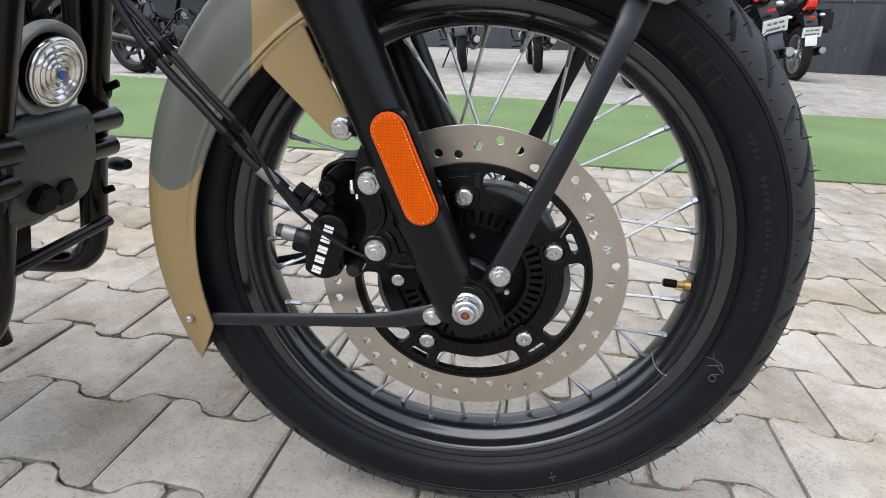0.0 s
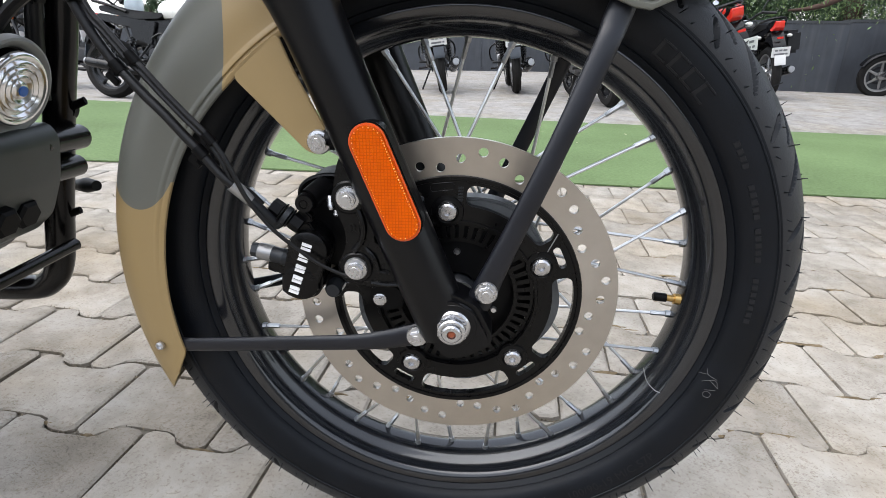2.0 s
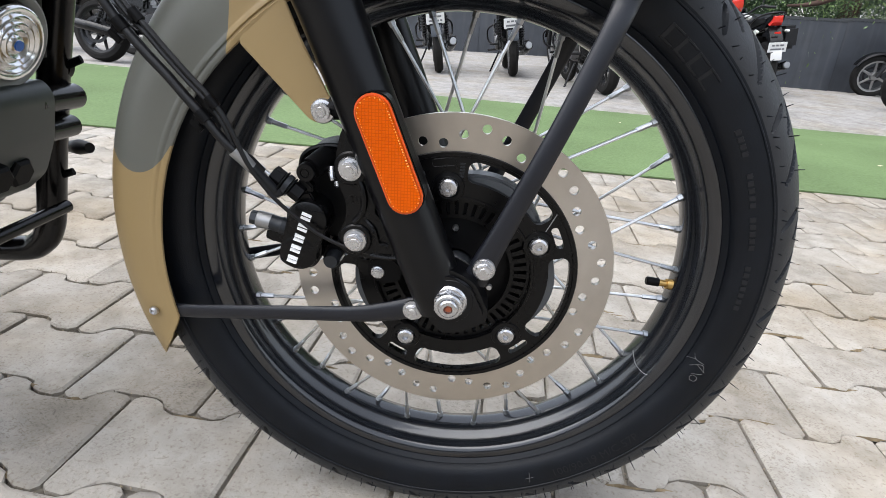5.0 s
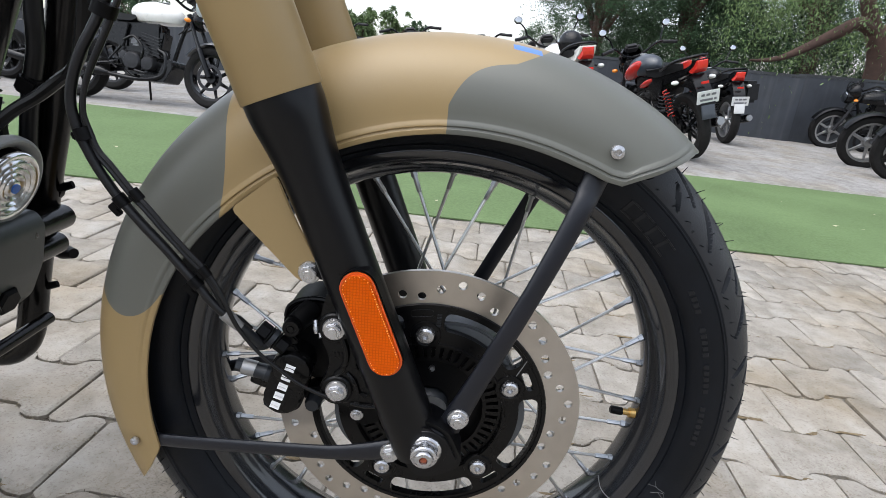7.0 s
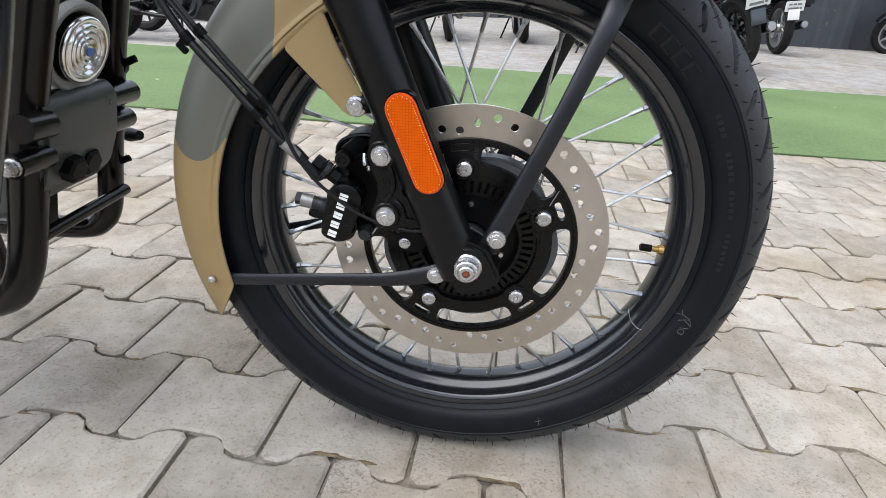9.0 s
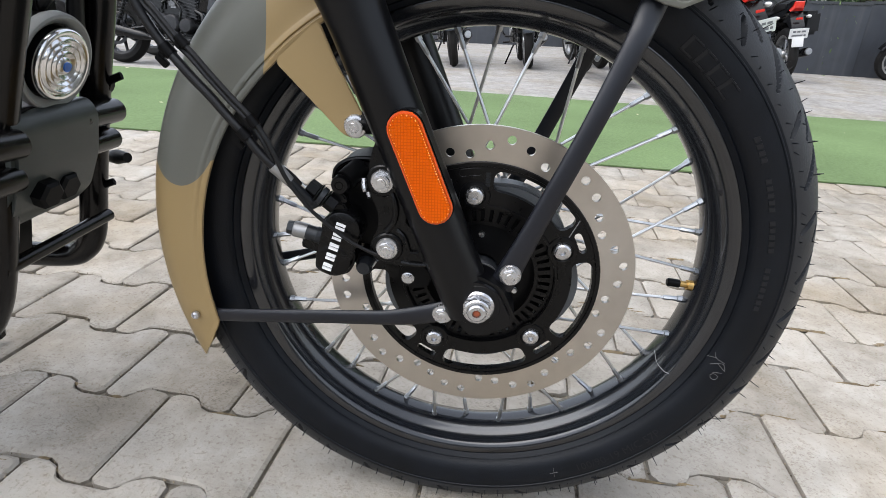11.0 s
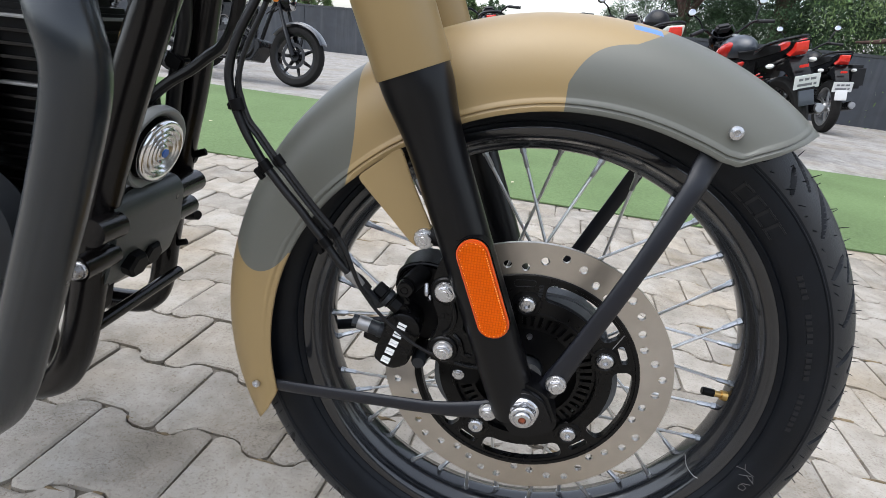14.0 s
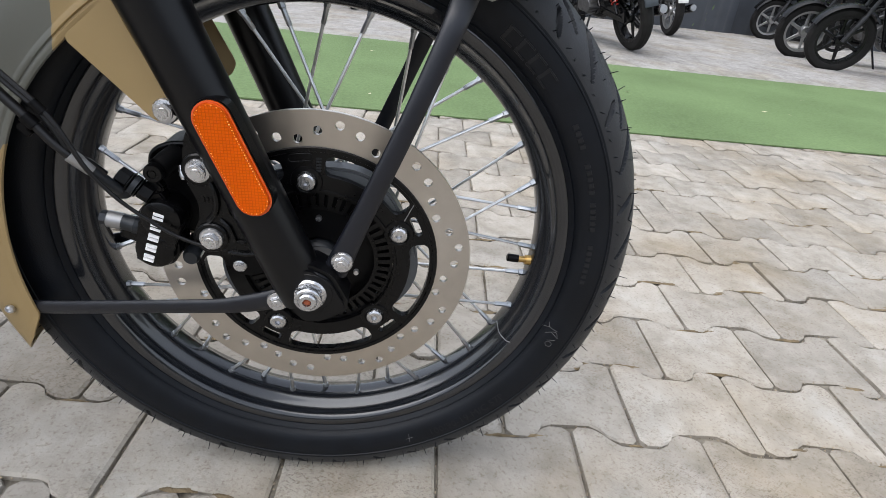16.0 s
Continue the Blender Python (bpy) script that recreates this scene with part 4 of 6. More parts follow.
# hoses and sensor wire
hose = [(-0.1500, -0.1075, 0.4110), (-0.1570, -0.1130, 0.4230), (-0.1690, -0.1220, 0.4420), (-0.1745, -0.1240, 0.4480), (-0.1845, -0.1240, 0.4580), (-0.1965, -0.1230, 0.4730), (-0.2085, -0.1220, 0.4860), (-0.2215, -0.1210, 0.5010), (-0.2355, -0.1200, 0.5155), (-0.2470, -0.1190, 0.5285), (-0.2555, -0.1180, 0.5380), (-0.2620, -0.1180, 0.5480), (-0.2690, -0.1180, 0.5600), (-0.2745, -0.1180, 0.5720), (-0.2810, -0.1180, 0.5900), (-0.2830, -0.1170, 0.6120), (-0.2750, -0.1140, 0.6400), (-0.2590, -0.1080, 0.6720), (-0.2450, -0.1000, 0.7100), (-0.2350, -0.0900, 0.7700)]
part("brake_hose", tube(hose, [0.0030, 0.0032, 0.0034, 0.0037] + [0.0038] * 16, 14, 8), M_HOSE, bike, "black rubber brake hose")
wire = [(-0.0600, -0.0960, 0.3550), (-0.0720, -0.1080, 0.3620), (-0.0900, -0.1130, 0.3680), (-0.1120, -0.1155, 0.3790), (-0.1300, -0.1170, 0.3930), (-0.1450, -0.1200, 0.4080), (-0.1555, -0.1230, 0.4230), (-0.1640, -0.1260, 0.4390), (-0.1700, -0.1270, 0.4545), (-0.1775, -0.1270, 0.4720), (-0.1880, -0.1260, 0.4875), (-0.2025, -0.1250, 0.5025), (-0.2180, -0.1240, 0.5195), (-0.2305, -0.1230, 0.5340), (-0.2400, -0.1220, 0.5432), (-0.2490, -0.1210, 0.5540), (-0.2570, -0.1200, 0.5638), (-0.2660, -0.1190, 0.5742), (-0.2720, -0.1180, 0.5900), (-0.2740, -0.1180, 0.6050), (-0.2680, -0.1160, 0.6300), (-0.2500, -0.1080, 0.6720), (-0.2380, -0.1000, 0.7100), (-0.2280, -0.0900, 0.7700)]
part("sensor_wire", tube(wire, [0.0017] * 7 + [0.0019] * 2 + [0.0021] * 15, 10, 8), M_HOSE, bike, "black sensor wire")
second = [(x - 0.0035, y + 0.0035, z - 0.0045) for x, y, z in wire[8:]]
part("switch_wire", tube([(-0.1560, -0.1140, 0.4300), (-0.1640, -0.1190, 0.4420)] + second, 0.0022, 8, 8), M_HOSE, bike, "thin black wire")
part("hose_ferrule", tube([(-0.1640, -0.1185, 0.4345), (-0.1690, -0.1220, 0.4420), (-0.1745, -0.1240, 0.4482)], [0.0050, 0.0054, 0.0054], 16), M_GREYALU, bike, "crimped grey ferrule")
part("hose_tail", tube([(-0.1510, -0.1080, 0.4130), (-0.1570, -0.1130, 0.4230), (-0.1650, -0.1192, 0.4360)], [0.0042, 0.0044, 0.0046], 14), M_HUB, bike)


def turned_box(q):
    """The flat tail of a cable clip, hanging from the hoses on a slant."""
    return box(-0.0055, -0.0022, -0.0028, 0.0055, 0.0022, 0.0028, 0.0008, None, Matrix.Translation(q) @ Matrix.Rotation(radians(48), 4, "Y"))


def clip(p, d, r=0.0076):
    p, d = Vector(p), Vector(d).normalized()
    bm = tube([p - d * 0.005, p - d * 0.0048, p + d * 0.0048, p + d * 0.005], [r * 0.8, r, r, r * 0.8], 14)
    side = d.cross(Vector((0, 1, 0))).normalized()
    q = p + side * r
    box(-0.003, -0.003, -0.002, 0.003, 0.003, 0.002, 0.0008, bm, Matrix.Translation(q) @ d.to_track_quat("X", "Z").to_matrix().to_4x4())
    return bm


for p, d, r in (((-0.1965, -0.1232, 0.4730), (-0.65, 0, 0.75), 0.0051), ((-0.1870, -0.1260, 0.4845), (-0.6, 0, 0.8), 0.0039), ((-0.2530, -0.1182, 0.5350), (-0.62, 0, 0.78), 0.0052), ((-0.2385, -0.1215, 0.5420), (-0.62, 0, 0.78), 0.0039), ((-0.2760, -0.1182, 0.5850), (-0.3, 0, 0.95), 0.0066), ((-0.2560, -0.1070, 0.6740), (0.45, 0, 1), 0.0090)):
    part("cable_clip", clip(p, d, r), M_DARK, bike)
for q in ((-0.2035, -0.1205, 0.4650), (-0.2600, -0.1160, 0.5265)):
    part("clip_tail", turned_box(q), M_DARK, bike)

def turned(bm, m):
    bmesh.ops.transform(bm, matrix=m, verts=bm.verts[:])
    return bm


# ---- front frame, guard and horn; the frame is turned six degrees from the wheel ----
tubeA = [(-0.318, -0.090, 0.740), (-0.352, -0.088, 0.680), (-0.405, -0.086, 0.572), (-0.450, -0.086, 0.462), (-0.468, -0.087, 0.400), (-0.492, -0.089, 0.318), (-0.515, -0.090, 0.262), (-0.545, -0.090, 0.230), (-0.600, -0.088, 0.215), (-0.700, -0.088, 0.212)]
tubeB = [(-0.385, 0.074, 0.770), (-0.408, 0.074, 0.677), (-0.434, 0.075, 0.572), (-0.457, 0.078, 0.500), (-0.4815, 0.082, 0.420), (-0.5035, 0.088, 0.350), (-0.515, 0.090, 0.306), (-0.524, 0.090, 0.276), (-0.540, 0.090, 0.253), (-0.575, 0.090, 0.240), (-0.700, 0.090, 0.238)]
frame_main = part("frame", tube(tubeA, 0.0190, 22, 6), M_FRAME, bike, "black tubular cradle frame")
part("frame_tube", tube(tubeB, 0.0165, 22, 6), M_FRAME, frame_main)
part("cross_bar", tube([(-0.482, -0.095, 0.312), (-0.4805, 0.072, 0.312)], 0.0075, 14), M_FRAME, frame_main, "thin black cross bar")
# mounting stubs across
for z, y0, y1, r, x in ((0.448, -0.128, 0.082, 0.0140, -0.428), (0.414, -0.140, 0.082, 0.0125, -0.438)):
    for a, c in ((y0, -0.088), (0.008, y1)):
        q = [(x - 0.105 * (a - y0), a, z), (x - 0.105 * (c - y0), c, z - 0.004)]
        part("mounting_tube", tube(q, r, 18), M_FRAME, frame_main)
hex_bolt("mounting_bolt", -0.4365, -0.1395, 0.414, frame_main, 0.0078, 0.0095, 0.010)
# engine mounting plate between the tubes
pl = rounded([(-0.500, 0.463), (-0.436, 0.470), (-0.427, 0.455), (-0.437, 0.410), (-0.456, 0.370), (-0.480, 0.350), (-0.530, 0.330), (-0.550, 0.345), (-0.530, 0.450)], 0.008, 3)
part("skid_bracket", plate(pl, -0.094, 0.027, (), 0.004), M_GUARD, frame_main, "dark green engine front bracket")
# its pale colour stands in for sky reflected on the bracket's top
part("top_plate", turned(box(-0.085, -0.080, -0.003, 0.0, 0.012, 0.003, 0.0015), pose(-0.446, 0, 0.4675, 0, 22, 0)), M_SKYPLATE, frame_main, "pale plate over the bracket, coloured as reflected sky")
LUG = Vector((-0.945, 0.018, 0.326)).to_track_quat("Y", "Z").to_matrix().to_4x4()
for q in ((-0.4468, -0.0211, 0.3817), (-0.4383, -0.0575, 0.3843)):
    part("lug", turned(lathe([(0.0, 0.004), (0.0125, 0.004), (0.0158, 0.001), (0.0165, -0.030)], 6), Matrix.Translation(q) @ LUG), M_DARK, frame_main, "black hexagonal rubber stop")
part("cross_tube", tube([(-0.440, -0.096, 0.4630), (-0.453, 0.027, 0.4600)], 0.0085, 14), M_FRAME, frame_main)
part("splash_plate", plate(rounded([(-0.525, 0.345), (-0.500, 0.345), (-0.512, 0.300), (-0.540, 0.285)], 0.006, 2), -0.05, -0.02, (), 0.002), M_DARK, frame_main)
# cable ties on the far tube
for p in ((-0.446, 0.078, 0.478), (-0.491, 0.088, 0.345)):
    bm = tube([(p[0] - 0.022, p[1] + 0.004, p[2] - 0.002), (p[0] - 0.004, p[1], p[2]), (p[0] + 0.019, p[1] - 0.004, p[2] + 0.008)], [0.004, 0.0048, 0.0044], 8, 4, None, 0.5)
    lathe([(0.0160, -0.004), (0.0178, -0.004), (0.0178, 0.004), (0.0160, 0.004)], 20, (p[0] - 0.018, p[1] + 0.006, p[2]), True, bm)
    part("cable_tie", bm, M_DARK, frame_main)
part("peg_rubber", tube([(-0.545, 0.176, 0.358), (-0.520, 0.166, 0.361), (-0.500, 0.158, 0.363)], [0.007, 0.0105, 0.0070], 14, 4), M_DARK, frame_main)

# horn
hc = Vector((-0.4240, -0.0225, 0.5085))
hn = Vector((0.945, -0.018, -0.326)).normalized()
hq = (-hn).to_track_quat("Y", "Z").to_matrix().to_4x4()
H = Matrix.Translation(hc) @ hq @ Matrix.Scale(0.8975, 4)


horn = part("horn", turned(lathe([(0.0430, -0.010), (0.0440, -0.0050), (0.0465, -0.0030), (0.0495, -0.0005), (0.0525, 0.0010), (0.0550, 0.0000), (0.0562, -0.0030), (0.0562, -0.0100), (0.0545, -0.0130), (0.0520, -0.0140)], 64), H @ Matrix.Diagonal((0.955, 1, 0.955, 1))), M_HORNRIM, bike, "black-bodied horn with a grey rim and ribbed chrome disc")
part("horn_body", turned(lathe([(0.0485, -0.0120), (0.0480, -0.0300), (0.0440, -0.0400), (0.0300, -0.0480), (0.0, -0.050)], 56), H), M_DARK, horn, "black horn body")
ribs = [(0.0400, 0.002), (0.0395, 0.006), (0.0370, 0.0080), (0.0345, 0.0075)]
for k in range(3):
    r = 0.0325 - 0.0072 * k
    ribs += [(r, 0.0058), (r - 0.0020, 0.0088), (r - 0.0036, 0.0094), (r - 0.0052, 0.0080)]
ribs += [(0.0105, 0.0066), (0.0080, 0.0095), (0.0060, 0.0100), (0, 0.0100)]
part("horn_recess", turned(lathe([(0.0440, -0.0050), (0.0425, -0.0090), (0.0390, -0.0090), (0.0380, 0.003)], 56), H), M_DARK, horn)
part("horn_disc", turned(lathe(ribs, 56), H), M_MIRROR, horn, "ribbed chrome disc", 60)
part("horn_screw", turned(lathe([(0.0058, 0.0095), (0.0056, 0.0112), (0, 0.0114)], 14), H), M_BLUECAP, horn, "blue centre screw")
part("horn_bracket", tube([hc + Vector((-0.01, 0.01, 0.04)), hc + Vector((-0.012, 0.012, 0.062)), hc + Vector((-0.012, 0.02, 0.080))], 0.008, 8, 0, None, 0.5), M_DARK, horn)
part("horn_lead", tube([(-0.440, -0.016, 0.545), (-0.431, -0.020, 0.559), (-0.405, -0.022, 0.580), (-0.376, -0.024, 0.597), (-0.352, -0.028, 0.613), (-0.330, -0.040, 0.625), (-0.300, -0.070, 0.650), (-0.280, -0.085, 0.700)], 0.0056, 10, 6), M_HOSE, horn, "black sheathed wiring lead")

part("breather_hose", tube([(-0.412, 0.045, 0.760), (-0.418, 0.042, 0.677), (-0.422, 0.042, 0.633), (-0.434, 0.042, 0.591), (-0.445, 0.042, 0.541), (-0.452, 0.042, 0.490)], 0.0085, 12, 6), M_HOSE, horn, "black rubber breather hose")
part("connector", turned(box(-0.011, -0.009, -0.010, 0.011, 0.009, 0.010, 0.003), pose(-0.432, 0.040, 0.596, 0, 30, 0)), M_DARK, horn)
part("horn_mount", box(-0.444, -0.030, 0.535, -0.428, 0.000, 0.572, 0.003), M_DARK, horn)

# crash guard near the camera
guard = [(-0.500, -0.060, 0.735), (-0.440, -0.110, 0.730), (-0.395, -0.165, 0.697), (-0.368, -0.190, 0.650), (-0.363, -0.192, 0.602), (-0.390, -0.192, 0.525), (-0.423, -0.193, 0.446), (-0.458, -0.193, 0.368), (-0.490, -0.192, 0.302), (-0.520, -0.190, 0.267), (-0.570, -0.182, 0.242), (-0.720, -0.150, 0.235)]
crash = part("crash_guard", tube([(x + 0.003, y, z) for x, y, z in guard], 0.0232, 28, 8), M_CRASH, bike, "dark powder-coated tubular crash guard")

# engine: finned cylinder, crankcase and covers
ex = -0.570
engine = part("engine", turned(lathe([(0, 0.115), (0.060, 0.115), (0.095, 0.108), (0.106, 0.096), (0.110, 0.070), (0.110, -0.100), (0, -0.100)], 48), Matrix.Translation((-0.655, 0, 0.390))), M_HUB, bike, "black crankcase with a round cover")
for k in range(14):
    z = 0.470 + 0.0125 * k
    part("cooling_fin", box(ex - 0.080, -0.076, z, ex + 0.080, 0.076, z + 0.0030, 0.0012), M_GREYALU if k in (8, 13) else M_FRAME, engine)
part("cylinder", box(ex - 0.070, -0.066, 0.455, ex + 0.070, 0.066, 0.645, 0.006), M_DARK, engine)
part("head_plate", box(ex - 0.07, -0.060, 0.662, ex + 0.112, 0.060, 0.670, 0.003), M_GREYALU, engine, "dull alloy head bracket")
part("rocker_box", box(ex - 0.085, -0.070, 0.645, ex + 0.060, 0.070, 0.720, 0.012), M_DARK, engine)
part("side_cover", turned(lathe([(0.070, 0.10), (0.066, 0.125), (0.050, 0.134), (0, 0.136)], 40), Matrix.Translation((-0.585, 0, 0.430))), M_HUB, engine)
hex_bolt("cover_bolt", -0.5300, -0.128, 0.470, engine, 0.0060, 0.0078, 0.008)
part("oil_pipe", tube([(-0.555, -0.10, 0.400), (-0.560, -0.112, 0.480), (-0.580, -0.110, 0.560), (-0.60, -0.09, 0.62)], 0.006, 10, 6), M_FRAME, engine)
part("spark_lead", tube([(-0.500, -0.030, 0.640), (-0.488, -0.034, 0.636), (-0.470, -0.040, 0.630), (-0.462, -0.043, 0.628)], [0.009, 0.011, 0.008, 0.006], 8, 2), M_BRASS, engine)
part("exhaust_pipe", tube([(-0.600, -0.040, 0.640), (-0.570, -0.070, 0.600), (-0.575, -0.090, 0.520), (-0.600, -0.105, 0.380), (-0.650, -0.120, 0.280), (-0.760, -0.130, 0.235)], 0.0200, 18, 8), M_FRAME, engine)
# headstock, tank front and rear part of the machine, out of sight of most views
part("steering_head", tube([fork_point(0.80, 0) + Vector((-0.035, 0, 0)), fork_point(1.0, 0) + Vector((-0.035, 0, 0))], 0.032, 20), M_FRAME, frame_main)
part("lower_yoke", plate(rounded([(-0.245, 0.80), (-0.165, 0.80), (-0.165, 0.832), (-0.245, 0.832)], 0.01, 3), -0.135, 0.130, (), 0.004), M_FRAME, bike)
part("backbone", tube([fork_point(0.95, 0) + Vector((-0.05, 0, 0)), (-0.40, 0, 0.90), (-0.75, 0, 0.86), (-1.0, 0, 0.80)], 0.022, 14, 6), M_FRAME, frame_main)
part("down_tube", tube([(-0.318, -0.090, 0.740), (-0.290, -0.03, 0.860)], 0.0190, 14), M_FRAME, frame_main)
part("down_tube", tube([(-0.385, 0.074, 0.765), (-0.330, 0.03, 0.900)], 0.0190, 14), M_FRAME, frame_main)
tank = lathe([(0.0, 0.0), (0.1, 0.02)], 6)
bmesh.ops.delete(tank, geom=tank.verts[:], context="VERTS")
bmesh.ops.create_uvsphere(tank, u_segments=28, v_segments=18, radius=1, matrix=pose(-0.58, 0, 0.95) @ Matrix.Diagonal((0.28, 0.14, 0.13, 1)))
part("fuel_tank", tank, M_CAMO, bike, "tan painted fuel tank")
rear = lathe([(0.0, 0.0), (0.1, 0.02)], 6)
bmesh.ops.delete(rear, geom=rear.verts[:], context="VERTS")
lathe([(0.20, 0.05), (0.27, 0.055), (0.30, 0.03), (0.305, 0.0), (0.30, -0.03), (0.27, -0.055), (0.20, -0.05)], 48, (-1.40, 0.10, 0.352), True, rear)
part("rear_wheel", rear, M_RUBBER, bike, "black rear tyre")
part("swing_arm", tube([(-0.75, -0.06, 0.33), (-1.40, 0.04, 0.352)], 0.02, 12), M_FRAME, bike)
part("seat", box(-1.25, -0.13, 0.76, -0.80, 0.16, 0.85, 0.04), M_DARK, bike, "black saddle")
part("centre_stand", tube([(-0.80, -0.14, 0.042), (-0.76, -0.10, 0.25), (-0.76, 0.12, 0.25), (-0.80, 0.16, 0.042)], 0.014, 10), M_FRAME, bike)

# ---- ground: grey shaped paving ----
def paver_material(name, cols, rand, dash=1.0):
    """Pressed concrete: cloudy tone that differs from piece to piece, pale bloom, brown dirt, and worn patches of short pressed-in dashes."""
    m = mat(name, cols[0], 0.82, 0, 0.1, 24, 0.35, 220, 0.25, cols[1], 3.0, 0.0, rand)
    n, l = m.node_tree.nodes, m.node_tree.links
    b = n["Principled BSDF"]
    colour = b.inputs["Base Color"].links[0].from_socket
    geo, info = n.new("ShaderNodeNewGeometry"), n.new("ShaderNodeObjectInfo")
    both = n.new("ShaderNodeMath")
    both.operation = "ADD"
    l.new(info.outputs["Random"], both.inputs[0])
    l.new(geo.outputs["Random Per Island"], both.inputs[1])
    shift = n.new("ShaderNodeVectorMath")
    shift.operation = "MULTIPLY_ADD"
    shift.inputs[1].default_value = (7.3 * rand, 4.1 * rand, 0)
    l.new(both.outputs[0], shift.inputs[0])
    l.new(geo.outputs["Position"], shift.inputs[2])

    def noise(scale, detail, rough=0.55, own=True):
        t = n.new("ShaderNodeTexNoise")
        t.inputs["Scale"].default_value, t.inputs["Detail"].default_value, t.inputs["Roughness"].default_value = scale, detail, rough
        l.new(shift.outputs[0] if own else geo.outputs["Position"], t.inputs["Vector"])
        return t.outputs["Fac"]

    def span(value, lo, hi, top=1.0):
        r = n.new("ShaderNodeMapRange")
        r.inputs["From Min"].default_value, r.inputs["From Max"].default_value, r.inputs["To Max"].default_value = lo, hi, top
        l.new(value, r.inputs["Value"])
        return r.outputs[0]

    def times(a, c):
        k = n.new("ShaderNodeMath")
        k.operation = "MULTIPLY"
        l.new(a, k.inputs[0])
        l.new(c, k.inputs[1])
        return k.outputs[0]

    def blend(base, tint, fac, kind="MULTIPLY"):
        x = n.new("ShaderNodeMix")
        x.data_type, x.blend_type = "RGBA", kind
        x.inputs["B"].default_value = (*tint, 1)
        l.new(fac, x.inputs["Factor"])
        l.new(base, x.inputs["A"])
        return x.outputs["Result"]

    colour = blend(colour, (0.70, 0.69, 0.67), span(noise(11, 9, 0.68), 0.46, 0.70))
    colour = blend(colour, (0.345, 0.335, 0.310), span(noise(6, 8, 0.62), 0.52, 0.72, 0.6), "MIX")
    colour = blend(colour, (0.84, 0.77, 0.66), span(noise(2.3, 9, 0.6, False), 0.47, 0.68, 0.9))
    colour = blend(colour, (0.66, 0.62, 0.57), span(noise(190, 4), 0.54, 0.72, 0.85))
    # short dashes lying two ways, in patches
    masks = []
    for turn in (33.0, -30.0):
        mp = n.new("ShaderNodeMapping")
        mp.vector_type = "TEXTURE"
        mp.inputs["Rotation"].default_value = (0, 0, radians(turn))
        mp.inputs["Scale"].default_value = (1 / 150, 1 / 430, 1 / 150)
        l.new(shift.outputs[0], mp.inputs["Vector"])
        nz = n.new("ShaderNodeTexNoise")
        nz.inputs["Scale"].default_value, nz.inputs["Detail"].default_value = 1.0, 1.0
        l.new(mp.outputs[0], nz.inputs["Vector"])
        masks.append(span(nz.outputs["Fac"], 0.59, 0.70))
    mm = n.new("ShaderNodeMath")
    mm.operation = "MAXIMUM"
    l.new(masks[0], mm.inputs[0])
    l.new(masks[1], mm.inputs[1])
    worn = times(mm.outputs[0], span(noise(7.0, 4), 0.47, 0.64, dash))
    colour = blend(colour, (0.70, 0.68, 0.65), worn)
    l.new(colour, b.inputs["Base Color"])
    last = b.inputs["Normal"].links[0].from_node.outputs[0]
    for value, strength, depth, down in ((worn, 0.6, 0.0012, True), (noise(34, 6, 0.65), 0.50, 0.005, False)):
        bp = n.new("ShaderNodeBump")
        bp.invert = down
        bp.inputs["Strength"].default_value, bp.inputs["Distance"].default_value = strength, depth
        l.new(value, bp.inputs["Height"])
        l.new(last, bp.inputs["Normal"])
        last = bp.outputs[0]
    l.new(last, b.inputs["Normal"])
    return m


M_PAVER = paver_material("concrete_paver", ((0.252, 0.229, 0.195), (0.318, 0.294, 0.259)), 0.16)
# paver sides: joint dirt and weak edge shading put into one darker colour
M_PEDGE = paver_material("darker_paver_side", ((0.150, 0.132, 0.107), (0.260, 0.238, 0.205)), 0.19, 0.1)
M_JOINT = mat("joint_sand", (0.060, 0.050, 0.038), 0.95, 0, 0.35, 55, 0.6, 300, 0.2, (0.250, 0.225, 0.185), 14.0)
M_YARD = paver_material("yard_concrete", ((0.228, 0.219, 0.210), (0.288, 0.278, 0.266)), 0.0, 0.0)
M_GRASS = mat("artificial_turf", (0.104, 0.150, 0.068), 0.9, 0, 0.24, 70, 0.7, 260, 0.1, mask_scale=1.6, rand=0.05)


def ground_z(x, y):
    """The paving falls about two degrees sideways; the yard beyond the turf is level at first and falls away more gently."""
    q = min(1.0, max(0.0, (y - 3.75) / 1.2))
    q = q * q * (3 - 2 * q)
    yard_z = -0.010 * math.log1p(math.exp(3 * (min(x, 9.0) - 1.7)))
    return (-0.033 * 8 * math.tanh(x / 8) + 0.0024 * max(-2.0, y)) * (1 - q) + yard_z * q


def draped(xs, ys, lift):
    """A sheet over the ground, cut at the given lines."""
    P = np.array([[(x, y, ground_z(x, y) + lift) for y in ys] for x in xs])
    me = grid_mesh("sheet", P, False, False)
    bm = bmesh.new()
    bm.from_mesh(me)
    bpy.data.meshes.remove(me)
    return bm


FINE_X = [-300, -100, -40] + [-20 + 0.5 * k for k in range(81)] + [40, 100, 300]
ground = tagged(part("ground", draped(FINE_X, [-300, -60, -12, -6, -3, -1.5, 0, 1, 2, 3] + [3.7 + 0.1 * k for k in range(15)] + [6, 8, 12, 40, 120, 300], -0.0075), M_JOINT, None, "sandy joints and earth under the paving"), category="ground", kind="structure")

PW, PH, PA = 0.2033, 0.1588, -0.0535
PU, PV = Vector((math.cos(PA), math.sin(PA), 0)), Vector((-math.sin(PA), math.cos(PA), 0))
P0 = Vector((0.4534, 0.0320, 0))
GAP = 0.0012


